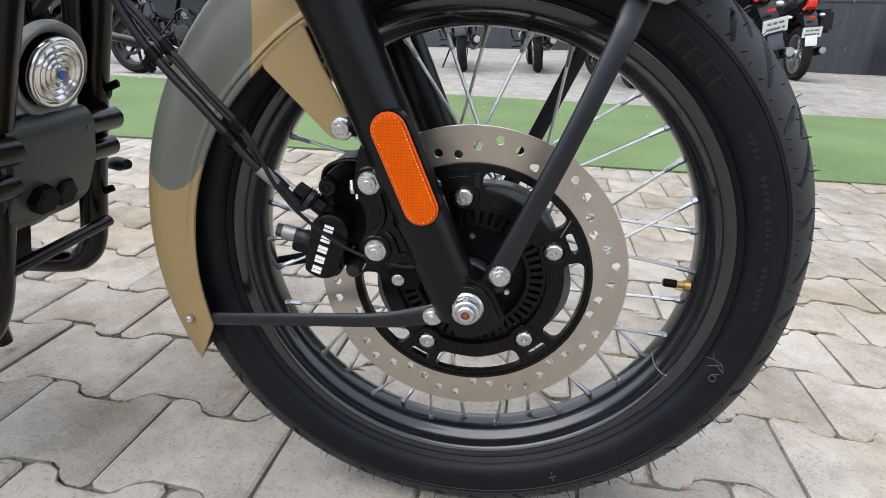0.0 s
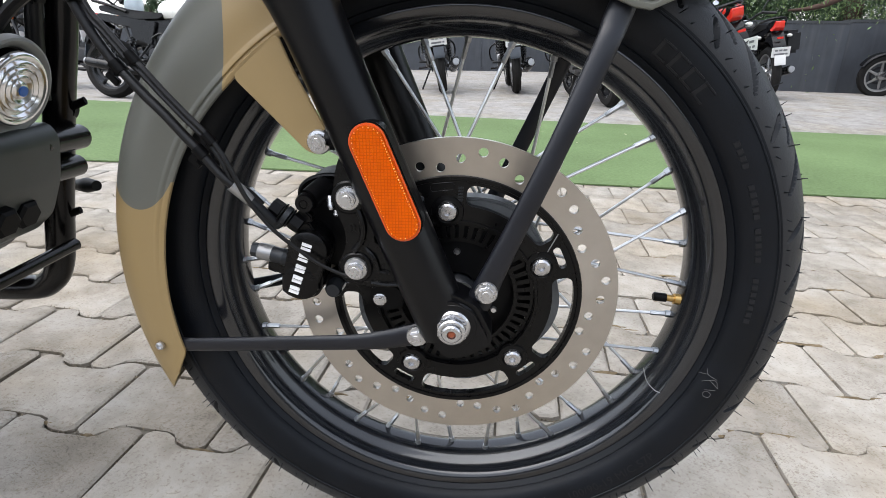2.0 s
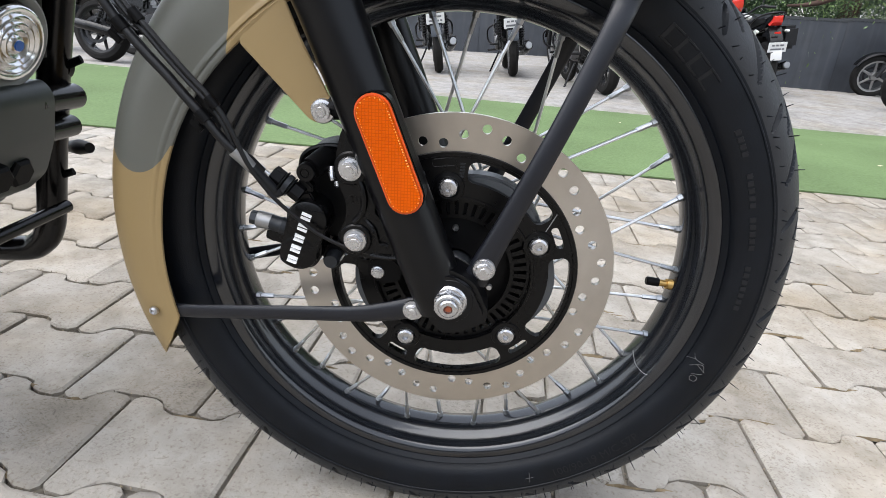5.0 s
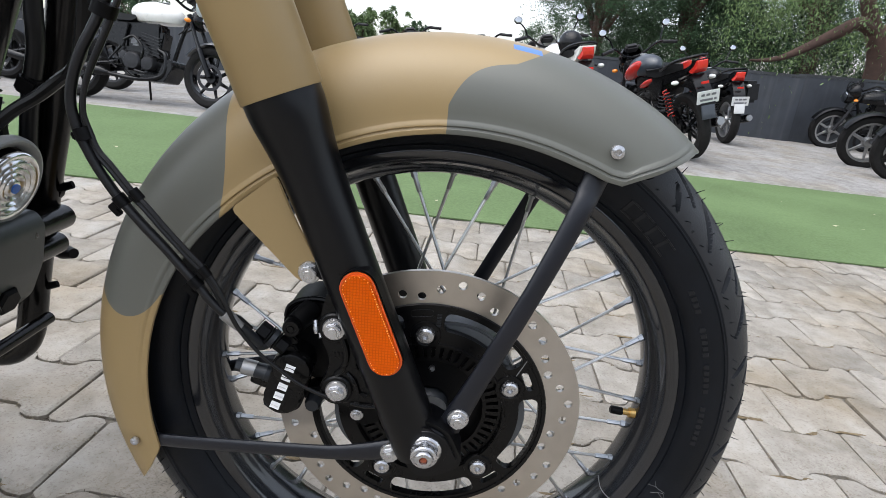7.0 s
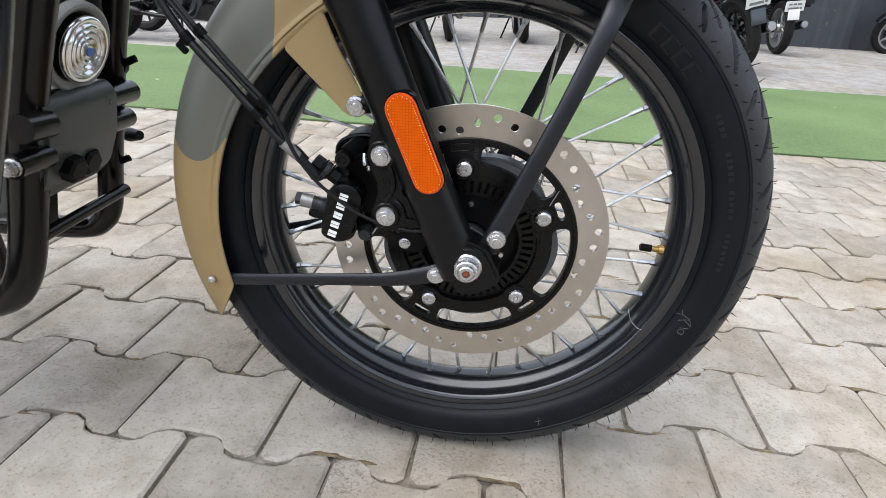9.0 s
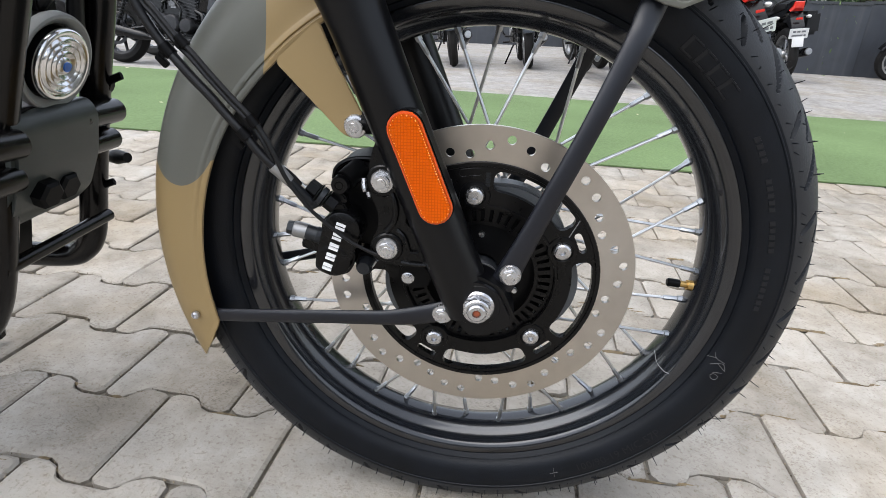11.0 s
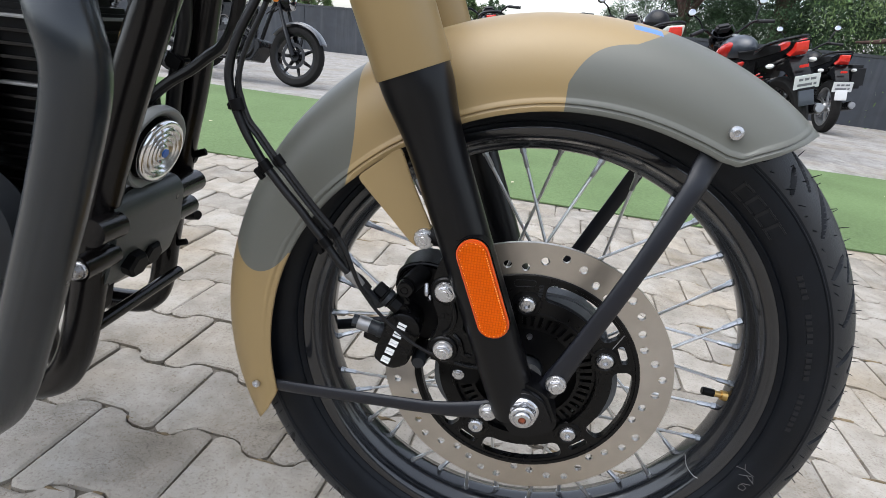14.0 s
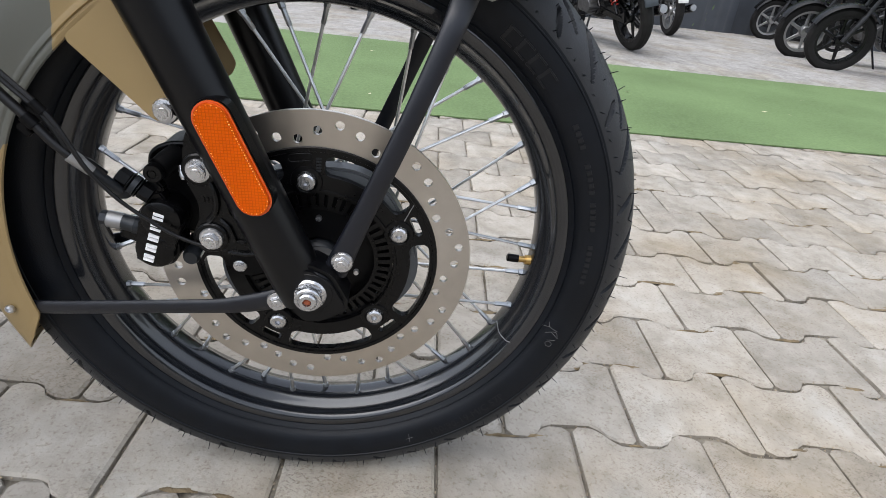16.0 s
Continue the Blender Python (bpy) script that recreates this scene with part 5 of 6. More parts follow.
def paver_outline(inset=0.0):
    """The dumb-bell outline of one paver, about its middle."""
    hw = PW / 2 - GAP - inset
    lo, hi = -PH / 2, PH / 2
    a = 0.0141
    i = GAP + inset
    w = 0.0388
    top = [(-hw, hi + a - i), (-hw + w, hi + a - i), (-w, hi - a - i), (w, hi - a - i), (hw - w, hi + a - i), (hw, hi + a - i)]
    bot = [(hw, lo - a + i), (hw - w, lo - a + i), (w, lo + a + i), (-w, lo + a + i), (-hw + w, lo - a + i), (-hw, lo - a + i)]
    return top + bot


def paver_mesh(seed):
    r = random.Random(seed)
    bm = bmesh.new()
    j = [(r.uniform(-0.0016, 0.0016), r.uniform(-0.0016, 0.0016)) for _ in range(24)]
    rings = []
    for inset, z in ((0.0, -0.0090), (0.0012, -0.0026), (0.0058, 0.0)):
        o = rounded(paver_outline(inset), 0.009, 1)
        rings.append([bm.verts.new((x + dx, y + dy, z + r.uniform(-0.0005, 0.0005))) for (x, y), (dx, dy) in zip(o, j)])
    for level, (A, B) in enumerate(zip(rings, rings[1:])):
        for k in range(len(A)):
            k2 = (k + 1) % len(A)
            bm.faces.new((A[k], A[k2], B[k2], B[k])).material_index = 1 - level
    f = bm.faces.new(rings[-1])
    bmesh.ops.triangulate(bm, faces=[f])
    bmesh.ops.recalc_face_normals(bm, faces=bm.faces[:])
    me = bpy.data.meshes.new("paver")
    bm.to_mesh(me)
    bm.free()
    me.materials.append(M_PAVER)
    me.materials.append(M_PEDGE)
    return me


PAVERS = [paver_mesh(k) for k in range(8)]
far_v, far_f, far_m = [], [], []
prnd = random.Random(11)
MAT_SLOPE = 0.0430


def mat_near(x):
    return 1.786 + MAT_SLOPE * x


for row in range(-46, 18):
    for col in range(-36, 34):
        # joints of alternate rows are shifted by half a paver
        p = P0 + PU * (PW * (col + 0.5 + 0.5 * (row % 2))) + PV * (PH * (row + 0.5))
        if p.y > mat_near(p.x) + 0.12 or abs(p.x) > 6.0:
            continue
        h = prnd.uniform(-0.0022, 0.0020)
        tx, ty, rz = prnd.uniform(-0.75, 0.75), prnd.uniform(-0.75, 0.75), prnd.uniform(-0.7, 0.7)
        gz = ground_z(p.x, p.y)
        tx += math.degrees((ground_z(p.x, p.y + 0.02) - gz) / 0.02)
        ty -= math.degrees((ground_z(p.x + 0.02, p.y) - gz) / 0.02)
        M = pose(p.x, p.y, gz + h, tx, ty, math.degrees(PA) + rz) @ (pose(0, 0, 0, 0, 0, 180) if prnd.random() < 0.5 else Matrix())
        me = PAVERS[prnd.randrange(8)]
        if -0.95 < p.x < 1.30 and -0.40 < p.y < 1.15:
            ob = new("paver", me)
            ob.parent = ground
            ob.matrix_world = M
        else:
            b0 = len(far_v)
            far_v += [M @ v.co for v in me.vertices]
            far_m += [f.material_index for f in me.polygons]
            far_f += [[b0 + i for i in f.vertices] for f in me.polygons]
fm = bpy.data.meshes.new("paving")
fm.from_pydata(far_v, [], far_f)
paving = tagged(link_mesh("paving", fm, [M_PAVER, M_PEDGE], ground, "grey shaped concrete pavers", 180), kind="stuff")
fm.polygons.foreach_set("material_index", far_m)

# grit and crumbs lying in the joints
M_GRIT = mat("joint_grit", (0.155, 0.128, 0.092), 0.95, 0, 0.5, 60, rand=0.5)
gr = np.random.RandomState(21)
ng = 9000
row_i, t_i = gr.randint(-6, 9, ng), gr.uniform(-9, 9, ng)
gx, gy = [], []
for k in range(ng):
    u = t_i[k] * PW
    ph = (u / PW + (0.5 if row_i[k] % 2 else 0.0)) % 1.0
    zig = float(np.interp(ph, [0, 0.18, 0.31, 0.69, 0.81, 1.0], [-0.0141, -0.0141, 0.0141, 0.0141, -0.0141, -0.0141]))
    if k % 3 == 0:
        q = P0 + PU * (PW * (round(u / PW) + 0.5 * (row_i[k] % 2)) + gr.normal(0, 0.0016)) + PV * (PH * (row_i[k] + gr.uniform(0, 1)))
    else:
        q = P0 + PU * u + PV * (PH * row_i[k] + zig + gr.normal(0, 0.0024))
    gx.append(q.x)
    gy.append(q.y)
gx, gy = np.array(gx), np.array(gy)
ga = gr.uniform(0, 6.3, ng)
gs = gr.uniform(0.0006, 0.0019, ng)
GV, GF = [], []
for k in range(ng):
    b0 = len(GV)
    gz = ground_z(gx[k], gy[k])
    c_, s_ = math.cos(ga[k]) * gs[k], math.sin(ga[k]) * gs[k]
    GV += [(gx[k] + c_ * 1.5, gy[k] + s_ * 1.5, gz - 0.0034), (gx[k] - s_, gy[k] + c_, gz - 0.0040), (gx[k] - c_ * 1.4, gy[k] - s_ * 1.4, gz - 0.0035), (gx[k] + s_, gy[k] - c_, gz - 0.0040), (gx[k], gy[k], gz - 0.0022 + gs[k] * 0.8)]
    GF += [(b0, b0 + 1, b0 + 4), (b0 + 1, b0 + 2, b0 + 4), (b0 + 2, b0 + 3, b0 + 4), (b0 + 3, b0, b0 + 4)]
dm = bpy.data.meshes.new("joint_grit")
dm.from_pydata(GV, [], GF)
tagged(link_mesh("joint_grit", dm, M_GRIT, ground, "brown grit in the joints", 180), kind="stuff")

# brown soil pressed up into some of the joints
M_SOIL = mat("brown_joint_soil", (0.135, 0.104, 0.064), 0.95, 0, 0.5, 120, 0.9, 260, 0.15)
sr = random.Random(31)
bm = bmesh.new()
for k in range(330):
    row, t = sr.randint(-4, 7), sr.uniform(-5.5, 7)
    u = round(t) * PW + sr.choice((0.05, -0.05, 0.0, 0.03)) + sr.uniform(-0.012, 0.012)
    ph = (u / PW + (0.5 if row % 2 else 0.0)) % 1.0
    zig = float(np.interp(ph, [0, 0.18, 0.31, 0.69, 0.81, 1.0], [-0.0141, -0.0141, 0.0141, 0.0141, -0.0141, -0.0141]))
    c = P0 + PU * u + PV * (PH * row + zig)
    c.z = ground_z(c.x, c.y)
    along, across = sr.uniform(0.010, 0.036), sr.uniform(0.0026, 0.0062)
    top = bm.verts.new(c + Vector((0, 0, 0.0002)))
    n = 11
    ring = []
    for q in range(n):
        a = 2 * math.pi * q / n
        j = sr.uniform(0.55, 1.25)
        ring.append(bm.verts.new(c + PU * (along * math.cos(a) * j) + PV * (across * math.sin(a) * sr.uniform(0.5, 1.3)) + Vector((0, 0, -0.0028))))
    mids = [bm.verts.new(v.co.lerp(top.co, 0.45) + Vector((0, 0, sr.uniform(-0.0002, 0.0012)))) for v in ring]
    for q in range(n):
        q2 = (q + 1) % n
        bm.faces.new((ring[q], ring[q2], mids[q2], mids[q]))
        bm.faces.new((mids[q], mids[q2], top))
tagged(part("joint_soil", bm, M_SOIL, ground, "brown soil in the joints", 180), kind="stuff")

# yard beyond the turf
yard = tagged(part("yard", draped([-30 + 0.5 * k for k in range(121)], [3.2, 3.5] + [3.7 + 0.1 * k for k in range(15)] + [6, 8, 12, 20, 40], -0.001), M_YARD, None, "pale dusty concrete yard"), category="ground", kind="structure")

# turf strip: backing and blades
def turf_point(u, v, lift):
    """A place on the strip: u along x, v from 0 at the near edge to 1 at the far one."""
    y0, y1 = mat_near(u), 3.817 + MAT_SLOPE * u
    y = y0 + (y1 - y0) * v
    return (u, y, ground_z(u, y) + lift)


tu, tv = [-7 + 0.25 * k for k in range(57)], [k / 8 for k in range(9)]
rings = [[turf_point(u, v, 0.0075) for v in tv] + [turf_point(u, v, 0.0012) for v in tv[::-1]] for u in tu]
tme = grid_mesh("turf", np.array(rings), False, True)
turf = bmesh.new()
turf.from_mesh(tme)
bpy.data.meshes.remove(tme)
carpet = tagged(part("turf_strip", turf, M_GRASS, None, "strip of green artificial turf laid on the paving"), category="artificial turf", kind="structure")


def blades():
    r = np.random.RandomState(4)
    n = 60000
    x, v = r.uniform(-4.2, 4.8, n), r.uniform(0, 1, n)
    B = np.array([turf_point(a, b, 0.0075) for a, b in zip(x, v)])
    X, Y, Z = B.T
    a = r.uniform(0, 2 * np.pi, n)
    w, h = r.uniform(0.0015, 0.0030, n), r.uniform(0.0004, 0.0011, n)
    lx, ly = r.normal(0, 0.007, n), r.normal(0, 0.007, n)
    V = np.stack([np.stack([X - w * np.cos(a), Y - w * np.sin(a), Z], 1), np.stack([X + w * np.cos(a), Y + w * np.sin(a), Z], 1), np.stack([X + lx, Y + ly, Z + h], 1)], 1).reshape(-1, 3)
    F = np.arange(3 * n).reshape(-1, 3)
    me = bpy.data.meshes.new("turf_blades")
    me.from_pydata(V.tolist(), [], F.tolist())
    return me


tagged(link_mesh("turf_blades", blades(), M_GRASS, carpet, "short green plastic blades", 180), kind="stuff")
# scraps of dry leaf on the turf
leafm = mat("dry_leaf", (0.45, 0.40, 0.28), 0.8, 0, 0.3, 50)
lr = random.Random(8)
bm = bmesh.new()
for k in range(24):
    p = Vector(turf_point(lr.uniform(-3.5, 4.2), lr.uniform(0.02, 0.98), 0.0125))
    s = lr.uniform(0.006, 0.016)
    a = lr.uniform(0, 6.3)
    vs = [bm.verts.new(p + Vector((s * math.cos(a + q) * k2, s * math.sin(a + q) * k2, lr.uniform(0, 0.004)))) for q, k2 in ((0, 1.4), (1.5, 0.6), (3.1, 1.2), (4.6, 0.5))]
    bm.faces.new(vs)
tagged(part("leaf_scraps", bm, leafm, carpet, "small dry leaf scraps"), kind="stuff")

# ---- yard wall: dark sheet panels ----
def streaked(m):
    """Pale runs of dirt down a painted sheet."""
    n, l = m.node_tree.nodes, m.node_tree.links
    b = n["Principled BSDF"]
    co, mp, nz, rg, mx = n.new("ShaderNodeTexCoord"), n.new("ShaderNodeMapping"), n.new("ShaderNodeTexNoise"), n.new("ShaderNodeMapRange"), n.new("ShaderNodeMix")
    mp.inputs["Scale"].default_value = (9.0, 9.0, 0.7)
    nz.inputs["Scale"].default_value, nz.inputs["Detail"].default_value = 1.0, 6
    rg.inputs["From Min"].default_value, rg.inputs["From Max"].default_value, rg.inputs["To Max"].default_value = 0.52, 0.80, 0.26
    mx.data_type = "RGBA"
    mx.inputs["B"].default_value = (0.13, 0.13, 0.125, 1)
    l.new(co.outputs["Object"], mp.inputs["Vector"])
    l.new(mp.outputs[0], nz.inputs["Vector"])
    l.new(nz.outputs["Fac"], rg.inputs["Value"])
    l.new(rg.outputs[0], mx.inputs["Factor"])
    l.new(b.inputs["Base Color"].links[0].from_socket, mx.inputs["A"])
    l.new(mx.outputs["Result"], b.inputs["Base Color"])


M_WALL = mat("dark_grey_sheet", (0.030, 0.034, 0.042), 0.50, 0, 0.25, 6, 0.1, 40, rand=0.10)
streaked(M_WALL)
M_WALLTOP = mat("dark_rail", (0.035, 0.038, 0.042), 0.5, 0, 0.2, 10)


M_BACKWALL = mat("grey_back_wall", (0.13, 0.128, 0.124), 0.85, 0, 0.12, 3, 0.2, 60)


def wall_run(name, p, q, h, n, material=None):
    p, q = Vector((*p, 0)), Vector((*q, 0))
    d = (q - p)
    L = d.length
    m = Matrix.Translation(p) @ Matrix.Rotation(math.atan2(d.y, d.x), 4, "Z")
    ob = tagged(part(name, turned(box(0, 0, -0.25, L, 0.16, h - 0.03), m), material or M_WALL, None, "plain grey wall added unseen behind the camera" if material else "low dark grey boundary wall of sheet panels"), category="wall", kind="structure")
    part("coping", turned(box(-0.01, -0.02, h - 0.03, L + 0.01, 0.18, h + 0.012, 0.006), m), M_WALLTOP, ob)
    for k in range(n):
        a, b = L * k / n, L * (k + 1) / n
        part("panel", turned(box(a + 0.006, -0.012, -0.24, b - 0.006, -0.001, h - 0.034, 0.003), m), material or M_WALL, ob)
    return ob


wall_run("wall_north", (-14.0, 12.6), (1.62, 12.1), 0.95, 9)
wall_run("wall_return", (1.62, 12.1), (1.62, 8.6), 0.95, 2)
wall_run("wall_middle", (1.62, 8.40), (5.35, 8.72), 0.90, 2)
wall_run("wall_east", (5.37, 8.80), (12.5, 8.3), 0.925, 5)
east = bpy.data.objects["wall_east"]
M_YSTRIP = mat("faded_yellow_paint", (0.34, 0.30, 0.08), 0.6, 0, 0.3, 20)
for z in (0.56, 0.70):
    part("painted_strip", turned(box(1.05, -0.016, z, 2.10, -0.0125, z + 0.045), Matrix.Translation((5.37, 8.80, 0)) @ Matrix.Rotation(math.atan2(-0.5, 7.13), 4, "Z")), M_YSTRIP, east, "faded yellow strip")
# added out of view: holds back low sky and darkens reflections on the bike
wall_run("wall_south", (14.0, -8.5), (-14.0, -8.5), 2.0, 9, M_BACKWALL)
wall_run("wall_west", (-14.0, -8.5), (-14.0, 12.6), 1.2, 8)

# ---- parked motorcycles ----
M_TYRE2 = mat("dusty_tyre", (0.0085, 0.0080, 0.0076), 0.75, 0, 0.5, 20, 0, 1, 0.2)
M_ENG2 = mat("engine_grey", (0.020, 0.020, 0.022), 0.42, 0.5, 0.6, 30)
M_BLK2 = mat("black_enamel", (0.0030, 0.0030, 0.0036), 0.26, 0, 0.3, 20, 0, 1, 0.28)
M_SCREEN2 = mat("clear_screen", (0.55, 0.62, 0.66), 0.15, 0, 0.1, 20)
M_COVER2 = mat("bare_engine_cover", (0.16, 0.16, 0.165), 0.38, 0.8, 0.4, 30)
M_SEAT2 = mat("black_seat_vinyl", (0.009, 0.009, 0.010), 0.55, 0, 0.3, 30, 0.2, 300, 0.3)
M_RED2 = mat("red_enamel", (0.42, 0.018, 0.012), 0.25, 0, 0.15, 20, coat=0.4)
M_WHT2 = mat("white_enamel", (0.72, 0.71, 0.68), 0.28, 0, 0.06, 20, coat=0.4)
M_SIL2 = mat("silver_alloy", (0.30, 0.30, 0.30), 0.35, 0.9, 0.2, 30)
M_BLUE2 = mat("blue_grey_enamel", (0.030, 0.036, 0.046), 0.3, 0, 0.2, 20, coat=0.3)
M_LAMP2 = mat("red_lamp_lens", (0.65, 0.03, 0.02), 0.15, 0, 0.1, 40, coat=0.6)
M_AMBER2 = mat("amber_lens", (0.8, 0.25, 0.03), 0.2, 0, 0.1, 40)
M_CLEAR2 = mat("clear_lens", (0.62, 0.62, 0.60), 0.2, 0, 0.1, 40, coat=0.4)
M_PLATE2 = mat("white_plate", (0.60, 0.60, 0.59), 0.5, 0, 0.05, 30)
M_BARS2 = mat("plate_bars", (0.14, 0.14, 0.15), 0.6, 0, 0.1, 30)
M_MIR2 = mat("mirror_glass", (0.50, 0.51, 0.53), 0.05, 1.0, 0.02, 10, rough_var=0.02)


def ell(cx, cy, cz, rx_, ry_, rz_, bm=None, seg=20, turn=0.0):
    bm = bm or bmesh.new()
    bmesh.ops.create_uvsphere(bm, u_segments=seg, v_segments=seg // 2 + 2, radius=1, matrix=pose(cx, cy, cz, 0, turn, 0) @ Matrix.Diagonal((rx_, ry_, rz_, 1)))
    return bm


def cast_wheel(parent, x, r, w, rim_mat, name, spokes=6, disc=True):
    t = part(name, lathe([(r * 0.74, w * 0.42), (r * 0.80, w * 0.5), (r * 0.92, w * 0.48), (r, w * 0.2), (r, -w * 0.2), (r * 0.92, -w * 0.48), (r * 0.80, -w * 0.5), (r * 0.74, -w * 0.42)], 48, (x, 0, r), True), M_TYRE2, parent, "dusty tyre on a spoked alloy wheel")
    bm = lathe([(r * 0.66, w * 0.36), (r * 0.76, w * 0.42), (r * 0.76, -w * 0.42), (r * 0.66, -w * 0.36)], 44, (x, 0, r), True)
    for k in range(spokes):
        a = 2 * math.pi * k / spokes + 0.3
        tube([(x + r * 0.12 * math.cos(a), 0, r + r * 0.12 * math.sin(a)), (x + r * 0.69 * math.cos(a + 0.12), 0, r + r * 0.69 * math.sin(a + 0.12))], [r * 0.075, r * 0.045], 8, 0, bm, 0.7)
    lathe([(0, w * 0.5), (r * 0.16, w * 0.5), (r * 0.2, w * 0.3), (r * 0.2, -w * 0.3), (r * 0.16, -w * 0.5), (0, -w * 0.5)], 20, (x, 0, r), False, bm)
    part("rim", bm, rim_mat, t)
    if disc:
        part("wheel_disc", lathe([(r * 0.33, w * 0.7), (r * 0.43, w * 0.7), (r * 0.43, w * 0.64), (r * 0.33, w * 0.64)], 30, (x, 0, r), True), M_ENG2, t)
    return t


def coil(p, q, r, turns, wire, bm=None):
    """A coil spring between two points."""
    p, q = Vector(p), Vector(q)
    d = (q - p).normalized()
    u = d.cross(Vector((0, 1, 0))).normalized()
    v = d.cross(u)
    n = int(turns * 9)
    return tube([p.lerp(q, k / n) + (u * math.cos(2 * math.pi * turns * k / n) + v * math.sin(2 * math.pi * turns * k / n)) * r for k in range(n + 1)], wire, 6, 0, bm)


def narrowed(bm, x0, x1, k):
    """Taper a form sideways from full width at x0 to k at x1."""
    for v in bm.verts:
        f = min(1.0, max(0.0, (v.co.x - x0) / (x1 - x0)))
        v.co.y *= 1 - (1 - k) * f
    return bm


def parked_bike(label, tank_mat, panel_mat, rim_mat, style="commuter", plate_on=True, seed=0):
    """A parked motorcycle about 2 m long; x runs forward and y = 0 is its middle."""
    b = tagged(new("parked_motorcycle"), label, "motorcycle", "motorcycles parked in the yard")
    com = style == "commuter"
    R = 0.300 if com else 0.290
    wb = 0.64 if com else 0.69
    cast_wheel(b, wb, R, 0.085 if com else 0.11, rim_mat, "front_wheel", 6 if com else 7)
    cast_wheel(b, -wb, R, 0.10 if com else 0.13, rim_mat, "rear_wheel", 6 if com else 7)
    # forks, bar, mirrors
    for s in (-1, 1):
        part("fork_leg", tube([(wb, 0.085 * s, R), (wb - 0.10, 0.085 * s, 0.54), (wb - 0.105, 0.085 * s, 0.55), (wb - 0.21, 0.085 * s, 0.84)], [0.026, 0.026, 0.018, 0.018], 12), M_BLK2 if not com else M_ENG2, b)
        if seed not in (1, 6):
            stalk = part("mirror_stalk", tube([(0.34, 0.25 * s, 1.01), (0.35, 0.28 * s, 1.10), (0.38, 0.33 * s, 1.165)], 0.008, 8, 4), M_BLK2, b)
            part("mirror", ell(0.385, 0.34 * s, 1.185, 0.016, 0.046, 0.040, None, 14), M_BLK2, stalk)
            part("mirror_glass", ell(0.3705, 0.34 * s, 1.187, 0.0028, 0.038, 0.032, None, 16, 6), M_MIR2, stalk)
        part("turn_signal", ell(-0.72, 0.17 * s, 0.715, 0.035, 0.032, 0.020, None, 12), M_CLEAR2, part("signal_stalk", tube([(-0.70, 0.07 * s, 0.73), (-0.72, 0.15 * s, 0.717)], 0.009, 8), M_BLK2, b))
        part("front_turn_signal", ell(0.52, 0.17 * s, 0.78, 0.030, 0.032, 0.020, None, 12), M_AMBER2, b)
        sh = part("shock_absorber", tube([(-wb + 0.03, 0.13 * s, R + 0.03), (-wb + 0.10, 0.13 * s, 0.46), (-wb + 0.17, 0.13 * s, 0.64)], [0.017, 0.017, 0.012], 12), M_BLK2, b)
        part("spring", coil((-wb + 0.065, 0.13 * s, R + 0.10), (-wb + 0.165, 0.13 * s, 0.625), 0.027, 8, 0.0065), M_RED2 if seed == 2 else M_ENG2, sh)
        part("grip", tube([(0.27, 0.40 * s, 0.985), (0.315, 0.27 * s, 1.005)], 0.018, 10), M_SEAT2, b)
        part("lever", tube([(0.33, 0.38 * s, 0.99), (0.37, 0.25 * s, 1.00)], 0.006, 8), M_ENG2, b)
    part("handlebar", tube([(0.29, -0.36, 0.99), (0.34, -0.24, 1.01), (0.43, -0.08, 0.91), (0.43, 0.08, 0.91), (0.34, 0.24, 1.01), (0.29, 0.36, 0.99)], 0.0125, 10, 5), M_BLK2, b)
    part("instrument", turned(box(-0.03, -0.07, -0.04, 0.05, 0.07, 0.04, 0.02), pose(0.46, 0, 0.98, 0, -30, 0)), M_SEAT2, b)
    part("headlamp_shell", ell(0.55, 0, 0.80, 0.085, 0.095, 0.10, None, 20), panel_mat if com else M_BLK2, b)
    part("headlamp_glass", lathe([(0.0, 0.02), (0.06, 0.012), (0.082, 0.0)], 24), M_MIR2, b).matrix_basis = pose(0.615, 0, 0.80, 0, 0, 90)
    if com:
        fa = ell(0.50, 0, 0.885, 0.11, 0.12, 0.13, None, 18, -24)
        bmesh.ops.bisect_plane(fa, geom=fa.verts[:] + fa.edges[:] + fa.faces[:], plane_co=(0.46, 0, 0.9), plane_no=(-1, 0, 0.3), clear_outer=True)
        part("fairing", fa, panel_mat, b)
        part("leg_guard", tube([(0.33, 0.0, 0.62), (0.36, 0.20, 0.56), (0.36, 0.24, 0.46), (0.31, 0.20, 0.36), (0.26, 0.0, 0.33), (0.31, -0.20, 0.36), (0.36, -0.24, 0.46), (0.36, -0.20, 0.56), (0.33, 0.0, 0.62)], 0.011, 10, 4), M_BLK2, b)
    if not com:
        sc = ell(0.545, 0, 1.00, 0.10, 0.17, 0.20, None, 18, -20)
        bmesh.ops.bisect_plane(sc, geom=sc.verts[:] + sc.edges[:] + sc.faces[:], plane_co=(0.58, 0, 0.9), plane_no=(-1, 0, 0.25), clear_outer=True)
        part("windscreen", sc, M_SCREEN2, b, "pale clear windscreen")
    # front mudguard
    bm = bmesh.new()
    ring = []
    for k in range(15):
        a = radians(25 + 120 * k / 14)
        ring.append([bm.verts.new((wb + rr * math.cos(a), o, R + rr * math.sin(a))) for rr, o in ((R + 0.012, -0.065), (R + 0.034, -0.050), (R + 0.042, 0.0), (R + 0.034, 0.050), (R + 0.012, 0.065), (R + 0.026, 0.045), (R + 0.034, 0.0), (R + 0.026, -0.045))])
